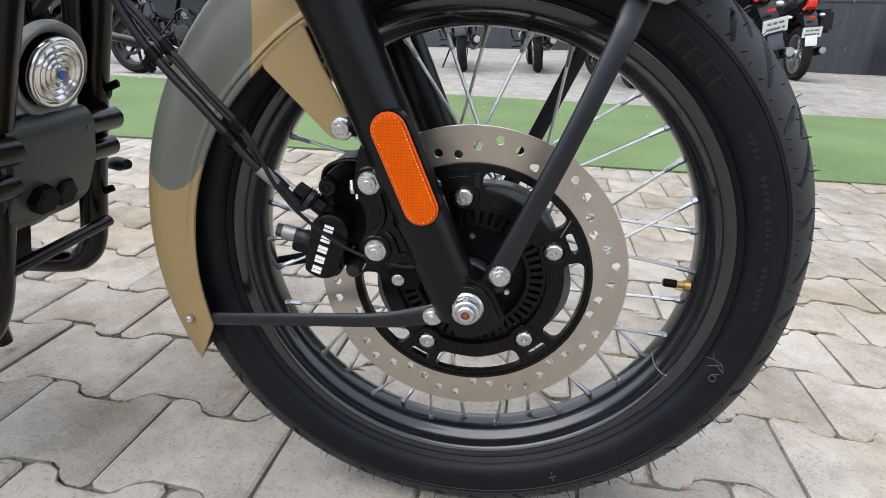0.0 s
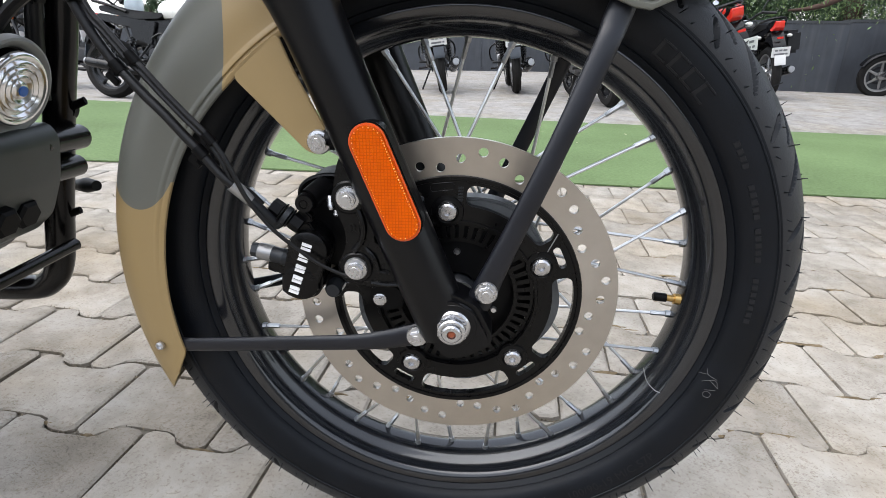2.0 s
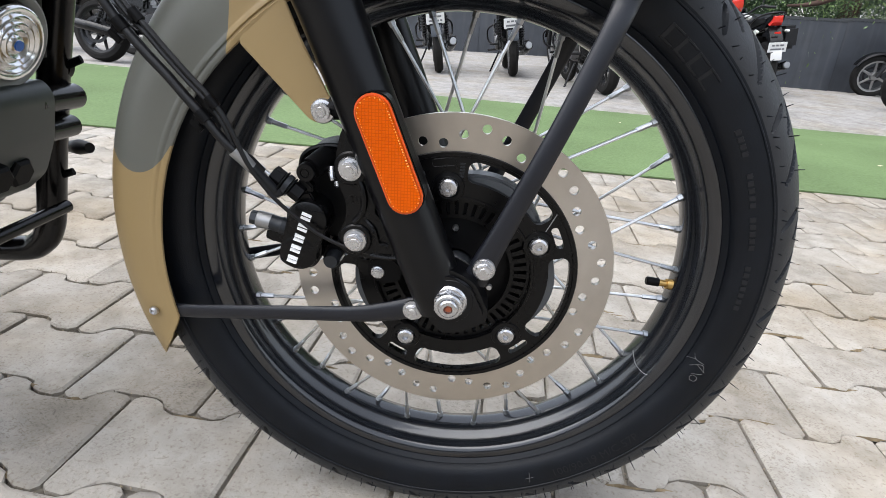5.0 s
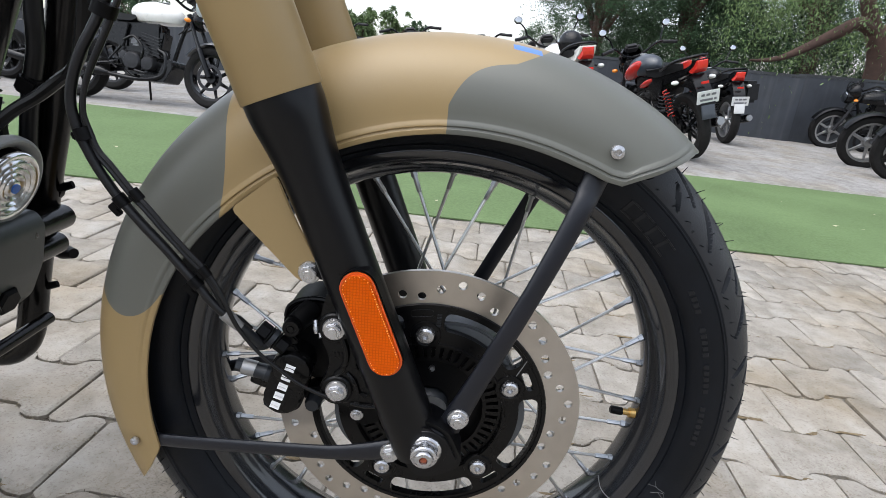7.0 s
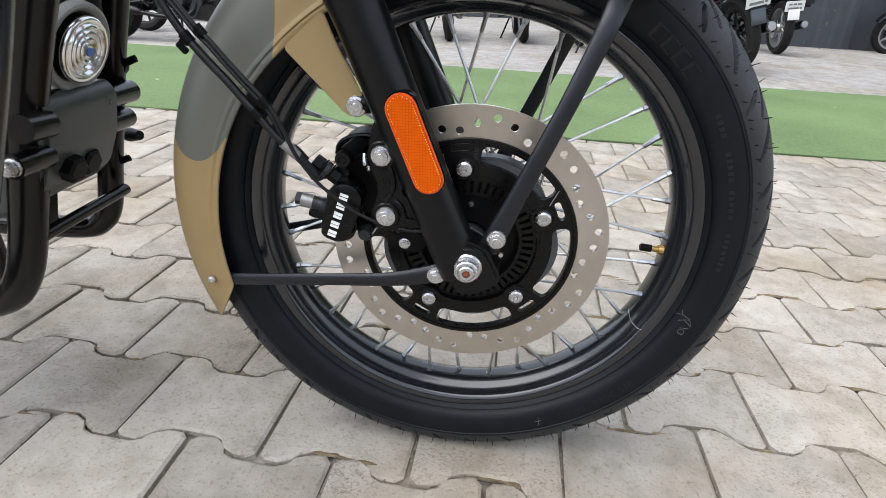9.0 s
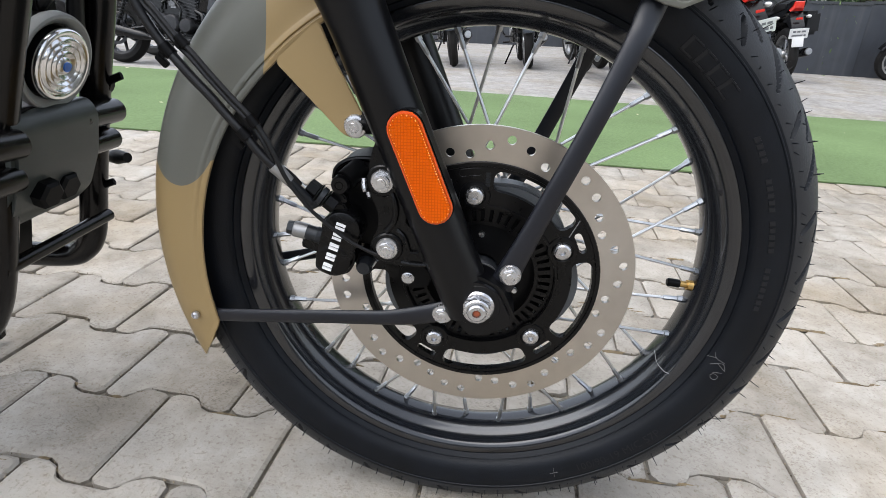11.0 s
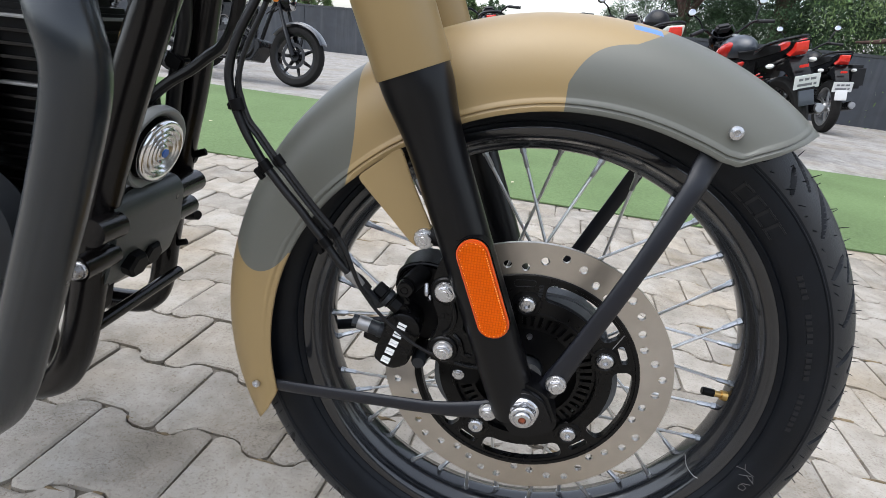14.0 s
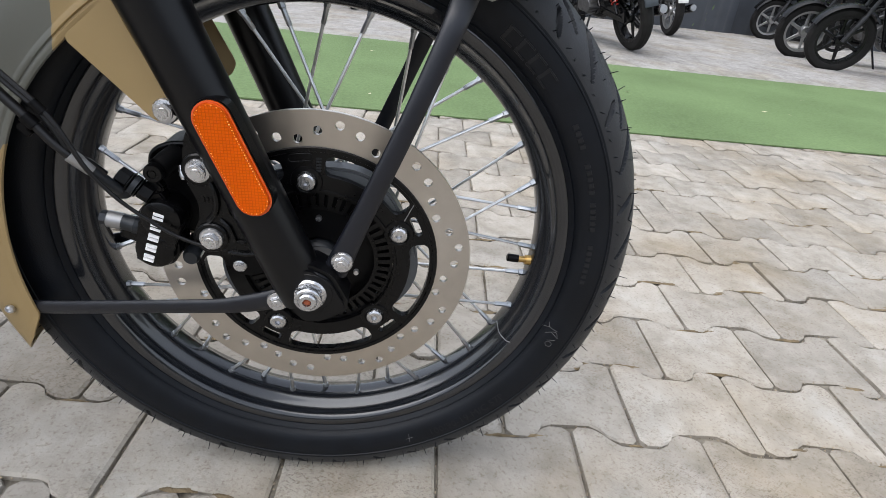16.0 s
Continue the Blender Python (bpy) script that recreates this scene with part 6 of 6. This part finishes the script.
    for A, B in zip(ring, ring[1:]):
        for j in range(8):
            bm.faces.new((A[j], A[(j + 1) % 8], B[(j + 1) % 8], B[j]))
    bm.faces.new(ring[0]), bm.faces.new(ring[-1])
    part("front_mudguard", bm, panel_mat if com else M_BLUE2, b)
    # tank, seat, tail
    tk = ell(0.16, 0, 0.80, 0.27, 0.135, 0.125, None, 24, 6) if com else ell(0.13, 0, 0.82, 0.27, 0.140, 0.120, None, 24, 4)
    bmesh.ops.bisect_plane(tk, geom=tk.verts[:] + tk.edges[:] + tk.faces[:], plane_co=(0, 0, 0.735 if com else 0.750), plane_no=(0, 0, -1), clear_outer=True)
    bmesh.ops.holes_fill(tk, edges=[e for e in tk.edges if e.is_boundary], sides=0)
    part("fuel_tank", tk, tank_mat, b)
    part("filler_cap", lathe([(0.0, 0.012), (0.03, 0.010), (0.034, 0.0)], 18), M_SIL2, b).matrix_basis = pose(0.20, 0, 0.922 if com else 0.938, -90, 0, 0)
    sp = [(-0.08, 0.74), (0.00, 0.80), (-0.12, 0.795), (-0.35, 0.82), (-0.60, 0.865), (-0.72, 0.865), (-0.72, 0.82), (-0.50, 0.775), (-0.30, 0.735)]
    part("seat", narrowed(narrowed(plate(rounded(sp, 0.03, 3), -0.130, 0.130, (), 0.035), -0.15, 0.02, 0.6), -0.45, -0.72, 0.72), M_SEAT2, b)
    if com:
        tp = [(-0.20, 0.74), (-0.50, 0.785), (-0.74, 0.865), (-0.86, 0.90), (-0.83, 0.84), (-0.72, 0.76), (-0.50, 0.69), (-0.25, 0.64)]
        lamp = [(-0.78, 0.875), (-0.868, 0.885), (-0.855, 0.815), (-0.80, 0.775), (-0.76, 0.80)]
    else:
        tp = [(-0.20, 0.73), (-0.50, 0.77), (-0.74, 0.80), (-0.78, 0.76), (-0.70, 0.72), (-0.50, 0.69), (-0.25, 0.64)]
        lamp = [(-0.76, 0.80), (-0.82, 0.80), (-0.82, 0.74), (-0.77, 0.74)]
    part("tail_panel", narrowed(plate(rounded(tp, 0.02, 3), -0.115, 0.115, (), 0.02), -0.35, -0.86, 0.62), panel_mat, b)
    part("tail_lamp", narrowed(plate(rounded(lamp, 0.012, 3), -0.076, 0.076, (), 0.010), -0.76, -0.868, 0.62), M_LAMP2, b, "red tail lamp")
    part("grab_rail", tube([(-0.40, -0.13, 0.80), (-0.62, -0.14, 0.875), (-0.80, -0.075, 0.915), (-0.80, 0.075, 0.915), (-0.62, 0.14, 0.875), (-0.40, 0.13, 0.80)], 0.013, 10, 5), M_BLK2, b)
    # rear mudguard, flap and plate
    part("rear_mudguard", plate(rounded([(-0.62, 0.66), (-0.80, 0.77), (-0.90, 0.62), (-0.95, 0.52), (-0.92, 0.51), (-0.85, 0.60), (-0.74, 0.66)], 0.01, 2), -0.070, 0.070, (), 0.006), M_BLK2, b)
    part("mud_flap", plate(rounded([(-0.925, 0.54), (-0.940, 0.535), (-0.965, 0.40), (-0.950, 0.40)], 0.004, 2), -0.060, 0.060, (), 0.003), M_BLUE2 if seed != 5 else M_PLATE2, b)
    part("reflector", box(-0.905, -0.035, 0.690, -0.890, 0.035, 0.712, 0.004), M_LAMP2, b)
    if plate_on:
        pm = pose(-0.945, 0, 0.585 if seed != 5 else 0.545, 0, -10, 0)
        pp = part("number_plate", turned(box(-0.004, -0.10, -0.055, 0.004, 0.10, 0.055, 0.003), pm), M_PLATE2, b, "white plate with illegible dark bars")
        for z, spans in ((0.021, ((-0.066, -0.024), (-0.012, 0.022), (0.034, 0.066))), (-0.021, ((-0.074, -0.052), (-0.040, 0.074)))):
            for w0, w1 in spans:
                part("plate_bar", turned(box(-0.0062, w0, z - 0.0095, -0.0046, w1, z + 0.0095), pm), M_BARS2, pp)
    # engine, frame, exhaust, stand
    eng = box(-0.16, -0.13, 0.26, 0.17, 0.13, 0.45, 0.04)
    en = part("engine", eng, M_ENG2 if com else M_BLK2, b)
    for (cx, cz, r, w) in ((-0.05, 0.37, 0.095, 0.17), (0.10, 0.36, 0.075, 0.155), (-0.13, 0.42, 0.05, 0.16)):
        part("engine_cover", lathe([(0, w), (r * 0.78, w - 0.004), (r * 0.95, w - 0.022), (r, w - 0.04), (r, 0.04 - w), (r * 0.8, 0.004 - w), (0, -w)], 26, (cx, 0, cz)), M_COVER2 if com else M_ENG2, en)
    for k in range(7):
        part("fin", turned(box(-0.10, -0.095, 0, 0.10, 0.095, 0.010, 0.002), pose(0.10, 0, 0.45 + 0.028 * k, 0, 14, 0)), M_ENG2, en)
    part("cylinder", turned(box(-0.08, -0.075, 0, 0.08, 0.075, 0.24, 0.01), pose(0.10, 0, 0.44, 0, 14, 0)), M_BLK2, en)
    part("engine_core", box(-0.24, -0.085, 0.42, 0.20, 0.085, 0.735, 0.02), M_BLK2, en)
    part("carburettor", box(-0.10, -0.11, 0.52, 0.0, 0.11, 0.60, 0.02), M_COVER2, en)
    part("engine_pipe", tube([(0.04, -0.14, 0.40), (0.06, -0.145, 0.50), (-0.04, -0.13, 0.60), (-0.14, -0.13, 0.56)], 0.012, 8, 4), M_COVER2 if com else M_BLK2, en)
    part("engine_pipe", tube([(0.02, 0.14, 0.40), (0.05, 0.145, 0.52), (-0.05, 0.13, 0.58)], 0.010, 8, 4), M_COVER2 if com else M_BLK2, en)
    part("air_box", box(-0.24, -0.10, 0.48, -0.10, 0.10, 0.68, 0.03), M_BLK2, b)
    fr = tube([(0.46, 0, 0.86), (0.36, 0, 0.62), (0.27, 0, 0.36), (0.20, 0, 0.25), (-0.10, 0, 0.24), (-0.24, 0, 0.36), (-0.28, 0, 0.62), (-0.50, 0, 0.70), (-0.80, 0, 0.78)], 0.020, 10, 5)
    part("frame", fr, M_BLK2, b)
    for s in (-1, 1):
        part("swing_arm", tube([(-0.22, 0.09 * s, 0.36), (-wb, 0.09 * s, R)], 0.02, 10), M_BLK2, b)
        part("foot_hanger", tube([(-0.18, 0.12 * s, 0.50), (-0.30, 0.14 * s, 0.36), (-0.22, 0.13 * s, 0.30)], 0.011, 8), M_BLK2, b)
        part("pillion_peg", tube([(-0.30, 0.14 * s, 0.36), (-0.30, 0.24 * s, 0.37)], 0.013, 8), M_SEAT2, b)
    part("chain_case", plate(rounded([(-0.20, 0.42), (-0.20, 0.30), (-wb - 0.06, R - 0.05), (-wb - 0.06, R + 0.07)], 0.03, 3), 0.085, 0.105, (), 0.006), M_BLK2, b)
    if com:
        for k in range(5):
            z = 0.46 + 0.032 * k
            part("guard_bar", tube([(-0.42 - 0.01 * k, 0.17, z + 0.06), (-0.44 - 0.01 * k, 0.19, z), (-0.66, 0.19, z + 0.01), (-0.69, 0.16, z + 0.02)], 0.006, 6, 3), M_BLK2, b)
    else:
        part("bash_plate", plate(rounded([(0.02, 0.20), (0.26, 0.20), (0.35, 0.34), (0.33, 0.42), (0.26, 0.40), (0.20, 0.27), (0.02, 0.25)], 0.02, 3), -0.13, 0.13, (), 0.01), M_BLK2, b)
    part("side_panel", plate(rounded([(-0.10, 0.72), (-0.40, 0.73), (-0.36, 0.56), (-0.16, 0.50)], 0.03, 3), -0.115, 0.115, (), 0.02), panel_mat if panel_mat != M_RED2 else M_BLK2, b)
    part("exhaust_pipe", tube([(0.18, -0.08, 0.50), (0.27, -0.11, 0.44), (0.24, -0.13, 0.26), (0.0, -0.15, 0.21), (-0.30, -0.16, 0.24)], 0.021, 12, 6), M_COVER2 if com and seed != 2 else M_BLK2, b)
    sil = part("silencer", tube([(-0.28, -0.16, 0.24), (-0.36, -0.165, 0.25), (-0.80, -0.18, 0.33), (-0.84, -0.18, 0.337)], [0.024, 0.046, 0.048, 0.034], 16), M_BLK2, b)
    part("heat_shield", tube([(-0.42, -0.172, 0.265), (-0.70, -0.186, 0.315)], [0.044, 0.046], 12, 0, None, 0.9), M_COVER2 if com else M_BLK2, sil)
    part("silencer_end", tube([(-0.828, -0.18, 0.335), (-0.846, -0.18, 0.338)], [0.040, 0.036], 16), M_SIL2, sil)
    part("side_stand", tube([(-0.05, 0.12, 0.26), (-0.12, 0.26, 0.015), (-0.16, 0.29, 0.012)], 0.011, 8), M_BLK2, b)
    part("foot_peg", tube([(-0.02, -0.26, 0.29), (-0.02, 0.26, 0.29)], 0.014, 8), M_BLK2, b)
    part("brake_pedal", tube([(-0.06, -0.17, 0.30), (0.10, -0.18, 0.27), (0.14, -0.21, 0.28)], 0.009, 8), M_ENG2, b)
    part("cable", tube([(0.43, 0.05, 0.92), (0.58, 0.06, 0.98), (0.56, 0.05, 0.82), (0.40, 0.03, 0.70)], 0.006, 6, 5), M_BLK2, b)
    part("cable", tube([(0.40, -0.10, 0.93), (0.55, -0.12, 1.00), (0.55, -0.08, 0.80), (0.36, -0.05, 0.66)], 0.006, 6, 5), M_BLK2, b)
    return b


def put(b, x, y, heading, wheel_x, lean=-8.0):
    """Stands a bike with one wheel on (x, y); heading: degrees of its nose from +x; it leans on its side stand."""
    h = radians(heading)
    cx, cy = x - wheel_x * math.cos(h), y - wheel_x * math.sin(h)
    b.matrix_world = pose(cx, cy, ground_z(cx, cy) + 0.002, 0, 0, heading) @ pose(0, 0, 0, lean, 0, 0)
    return b


FRONT, REAR = 0.64, -0.64
black = put(parked_bike("black and grey commuter motorcycle with silver alloy wheels", M_BLK2, M_BLK2, M_SIL2, "commuter", True, 1), 5.75, 8.42, 172, FRONT)
red = put(parked_bike("black commuter motorcycle with red panels and red shock absorbers", M_BLUE2, M_BLK2, M_BLK2, "commuter", True, 2), 2.18, 4.70, 99.5, REAR, -14.5)
for s_ in (-1, 1):
    part("red_panel", ell(0.22, 0.100 * s_, 0.775, 0.21, 0.055, 0.075, None, 18, 22), M_RED2, red, "red tank panel")
    part("red_stripe", ell(-0.06, 0.112 * s_, 0.665, 0.15, 0.022, 0.030, None, 14, 18), M_RED2, red, "red side stripe")
    part("lamp_wing", ell(-0.70, 0.070 * s_, 0.845, 0.13, 0.022, 0.036, None, 14, 16), M_LAMP2, red, "red lamp wing")
whiteb = put(parked_bike("white-tanked roadster with black engine and alloy wheels", M_WHT2, M_BLK2, M_BLK2, "roadster", True, 3), -2.40, 4.95, -5, 0.69)
greyb = put(parked_bike("pale grey sports commuter with a helmet on its seat", M_WHT2, M_WHT2, M_BLK2, "commuter", True, 4), 1.19, 4.97, 98, REAR, -8.2)
brown = put(parked_bike("black motorcycle with pannier and dusty wheels", M_BLK2, M_BLK2, M_SIL2, "commuter", True, 5), 3.47, 6.84, 87, REAR, -6)
put(parked_bike("red sports motorcycle with dark wheels", M_RED2, M_BLK2, M_BLK2, "commuter", True, 6), 4.36, 5.02, 163, FRONT)
for src, x, y, hd, wx in ((black, -0.49, 6.25, 96, REAR), (black, 0.38, 6.40, 92, REAR), (black, 4.62, 5.95, 168, FRONT), (whiteb, -4.0, 6.0, -8, 0.69), (black, -5.6, 6.3, -6, FRONT), (black, -1.6, 7.1, 95, REAR), (black, 1.3, 6.9, 100, REAR)):
    put(copy_thing(src, Matrix()), x, y, hd, wx)

# helmet on the pale bike's seat
hb = lathe([(0, 0), (0.1, 0)], 6)
bmesh.ops.delete(hb, geom=hb.verts[:], context="VERTS")
ell(0, 0, 0.12, 0.135, 0.108, 0.12, hb, 28)
bmesh.ops.bisect_plane(hb, geom=hb.verts[:] + hb.edges[:] + hb.faces[:], plane_co=(0, 0, 0.03), plane_no=(0, 0, -1), clear_outer=True)
bmesh.ops.holes_fill(hb, edges=[e for e in hb.edges if e.is_boundary], sides=0)
helmet = tagged(part("helmet", hb, M_BLK2, None, "dark full-face helmet with a clear visor resting on a seat"), category="helmet")
hv_ = ell(0.028, 0, 0.135, 0.120, 0.103, 0.066)
bmesh.ops.bisect_plane(hv_, geom=hv_.verts[:] + hv_.edges[:] + hv_.faces[:], plane_co=(0.05, 0, 0), plane_no=(-1, 0, 0), clear_outer=True)
part("visor", hv_, M_MIR2, helmet, "pale reflecting visor")
helmet.matrix_world = greyb.matrix_world @ pose(-0.35, 0, 0.80, 0, 0, 20)

# pannier on the dark bike
tagged(part("pannier_bag", turned(box(-0.17, -0.09, -0.13, 0.17, 0.09, 0.13, 0.035), brown.matrix_world @ pose(-0.55, -0.22, 0.64)), M_SEAT2, None, "black fabric pannier hung beside a tail"), category="bag")

# ---- trees behind the wall ----
M_BARK = mat("bark", (0.060, 0.034, 0.025), 0.9, 0, 0.35, 9, 0.8, 40)
M_LEAF = mat("foliage", (0.020, 0.044, 0.022), 0.6, 0, 0.3, 3, 0, 1, 0.25, (0.062, 0.112, 0.048), 0.7, 0.0, 0.35)
M_LEAF2 = mat("light_foliage", (0.075, 0.12, 0.045), 0.6, 0, 0.3, 3, 0, 1, 0.3, (0.14, 0.21, 0.075), 0.7, 0.0, 0.3)


def leaves(cs, size, per, leaf, seed, droop):
    """Leaf quads scattered in clumps that hang down."""
    nr = np.random.RandomState(seed)
    cen = np.repeat(cs, per, 0)
    sz = np.repeat(size, per)[:, None]
    q = nr.normal(0, 1, (len(cen), 3)) * sz * np.array([0.55, 0.55, 0.38])
    # fronds fall away from each clump's middle
    q[:, 2] -= droop * (q[:, 0] ** 2 + q[:, 1] ** 2) / (sz[:, 0] + 1e-6)
    p = cen + q
    a = nr.normal(0, 1, (len(p), 3)) * np.array([1, 1, 0.8]) + np.array([0, 0, -0.8 * droop])
    a /= np.linalg.norm(a, axis=1)[:, None]
    b = np.cross(a, nr.normal(0, 1, (len(p), 3)))
    b /= np.linalg.norm(b, axis=1)[:, None]
    L = nr.uniform(0.6, 1.5, len(p))[:, None] * leaf
    V = np.stack([p - a * L, p + b * L * 0.30, p + a * L, p - b * L * 0.30], 1).reshape(-1, 3)
    me = bpy.data.meshes.new("crown")
    me.from_pydata(V.tolist(), [], np.arange(4 * len(p)).reshape(-1, 4).tolist())
    return me


def tree(x, y, height, crown, n_clumps, leaf_mat, seed, leaf=0.055, per=200, label="leafy green tree behind the boundary wall", low=0.25, trunk_paths=None, droop=0.7):
    r = random.Random(seed)
    t = tagged(new("tree"), label, "tree")
    t.matrix_world = pose(x, y, -0.01)
    bm = bmesh.new()
    if trunk_paths:
        for pts, radii in trunk_paths:
            tube([(px - x, py - y, pz) for px, py, pz in pts], radii, 12, 6, bm)
    else:
        tube([(0, 0, 0), (0.05, 0.02, height * 0.2), (-0.04, 0.03, height * 0.42), (0.03, 0, height * 0.6)], [height * 0.040, height * 0.030, height * 0.022, height * 0.014], 12, 5, bm)
        for k in range(9):
            a = 2 * math.pi * k / 9 + r.uniform(-0.3, 0.3)
            s = r.uniform(0.22, 0.45)
            p0 = Vector((0, 0, height * s))
            e = Vector((math.cos(a) * crown * r.uniform(0.5, 0.85), math.sin(a) * crown * r.uniform(0.5, 0.85), height * r.uniform(0.45, 0.9)))
            mid = p0.lerp(e, 0.5) + Vector((r.uniform(-0.2, 0.2), r.uniform(-0.2, 0.2), r.uniform(-0.1, 0.35)))
            tube([p0, mid, e], [height * 0.016, height * 0.010, height * 0.003], 8, 5, bm)
    part("trunk", bm, M_BARK, t, "brown trunk and limbs")
    nr = np.random.RandomState(seed)
    cs = []
    for k in range(n_clumps):
        a, u = nr.uniform(0, 2 * np.pi), nr.uniform(0, 1) ** 0.5
        hgt = nr.uniform(low, 1.0)
        rad = crown * u * (0.55 + 0.45 * math.sin(math.pi * min(1, (hgt - low) / (1 - low) * 0.85 + 0.15)))
        cs.append((rad * math.cos(a), rad * math.sin(a), height * hgt))
    size = nr.uniform(0.22, 0.50, n_clumps) * crown / 2.2
    me = leaves(np.array(cs), size, per, leaf, seed + 50, droop)
    tagged(link_mesh("crown", me, leaf_mat, t, "dense green leaves", 180), kind="stuff")
    return t


tree(3.3, 14.6, 4.6, 1.9, 170, M_LEAF, 1, 0.026, 620, low=0.06)
tree(5.6, 15.0, 6.5, 2.3, 230, M_LEAF, 13, 0.027, 620, low=0.04)
tree(8.3, 14.0, 7.0, 2.8, 260, M_LEAF, 2, 0.027, 620, low=0.05)
tree(6.6, 17.5, 7.5, 3.2, 220, M_LEAF, 11, 0.060, 260, low=0.04)
tree(12.0, 15.5, 7.5, 3.4, 240, M_LEAF, 12, 0.046, 320, low=0.05)
LEAN_TRUNK = [([(7.05, 9.6, 0), (7.0, 9.6, 0.8), (6.92, 9.6, 1.4), (6.62, 9.6, 1.95), (6.35, 9.6, 2.5), (6.0, 9.6, 3.4), (5.9, 9.6, 4.2)], [0.17, 0.16, 0.15, 0.12, 0.10, 0.07, 0.04]),
              ([(6.80, 9.6, 1.70), (6.45, 9.55, 1.82), (6.10, 9.5, 1.64), (5.78, 9.5, 1.44), (5.48, 9.45, 1.28), (5.25, 9.4, 1.18), (5.00, 9.4, 1.12), (4.75, 9.4, 1.10)], [0.125, 0.110, 0.096, 0.080, 0.062, 0.046, 0.030, 0.016]),
              ([(6.9, 9.6, 1.6), (7.2, 9.6, 2.1), (7.7, 9.7, 2.8), (8.0, 9.7, 3.8)], [0.12, 0.10, 0.07, 0.03])]
tree(6.6, 9.8, 4.6, 2.5, 75, M_LEAF2, 3, 0.030, 420, "tree with reddish leaning trunk and drooping thin foliage", 0.38, LEAN_TRUNK, 1.6)
tree(12.0, 11.0, 6.5, 3.0, 140, M_LEAF2, 4, 0.06)
tree(-3.2, 17.5, 2.0, 0.8, 70, M_LEAF2, 6, 0.045, 200)
tree(-7.2, 17.5, 2.0, 0.75, 70, M_LEAF2, 17, 0.045, 200)
tree(-1.5, 17.8, 1.75, 0.45, 40, M_LEAF, 18, 0.04, 120)
tree(-2.3, 18.5, 2.2, 0.6, 40, M_LEAF2, 7, 0.05, 140)
tree(-9.6, 17.0, 1.9, 0.9, 60, M_LEAF, 8, 0.05, 140)
tree(-16.5, 17.0, 2.4, 1.2, 60, M_LEAF, 9, 0.05, 140)
tree(16.5, 9.5, 6.0, 3.0, 130, M_LEAF, 10, 0.06)
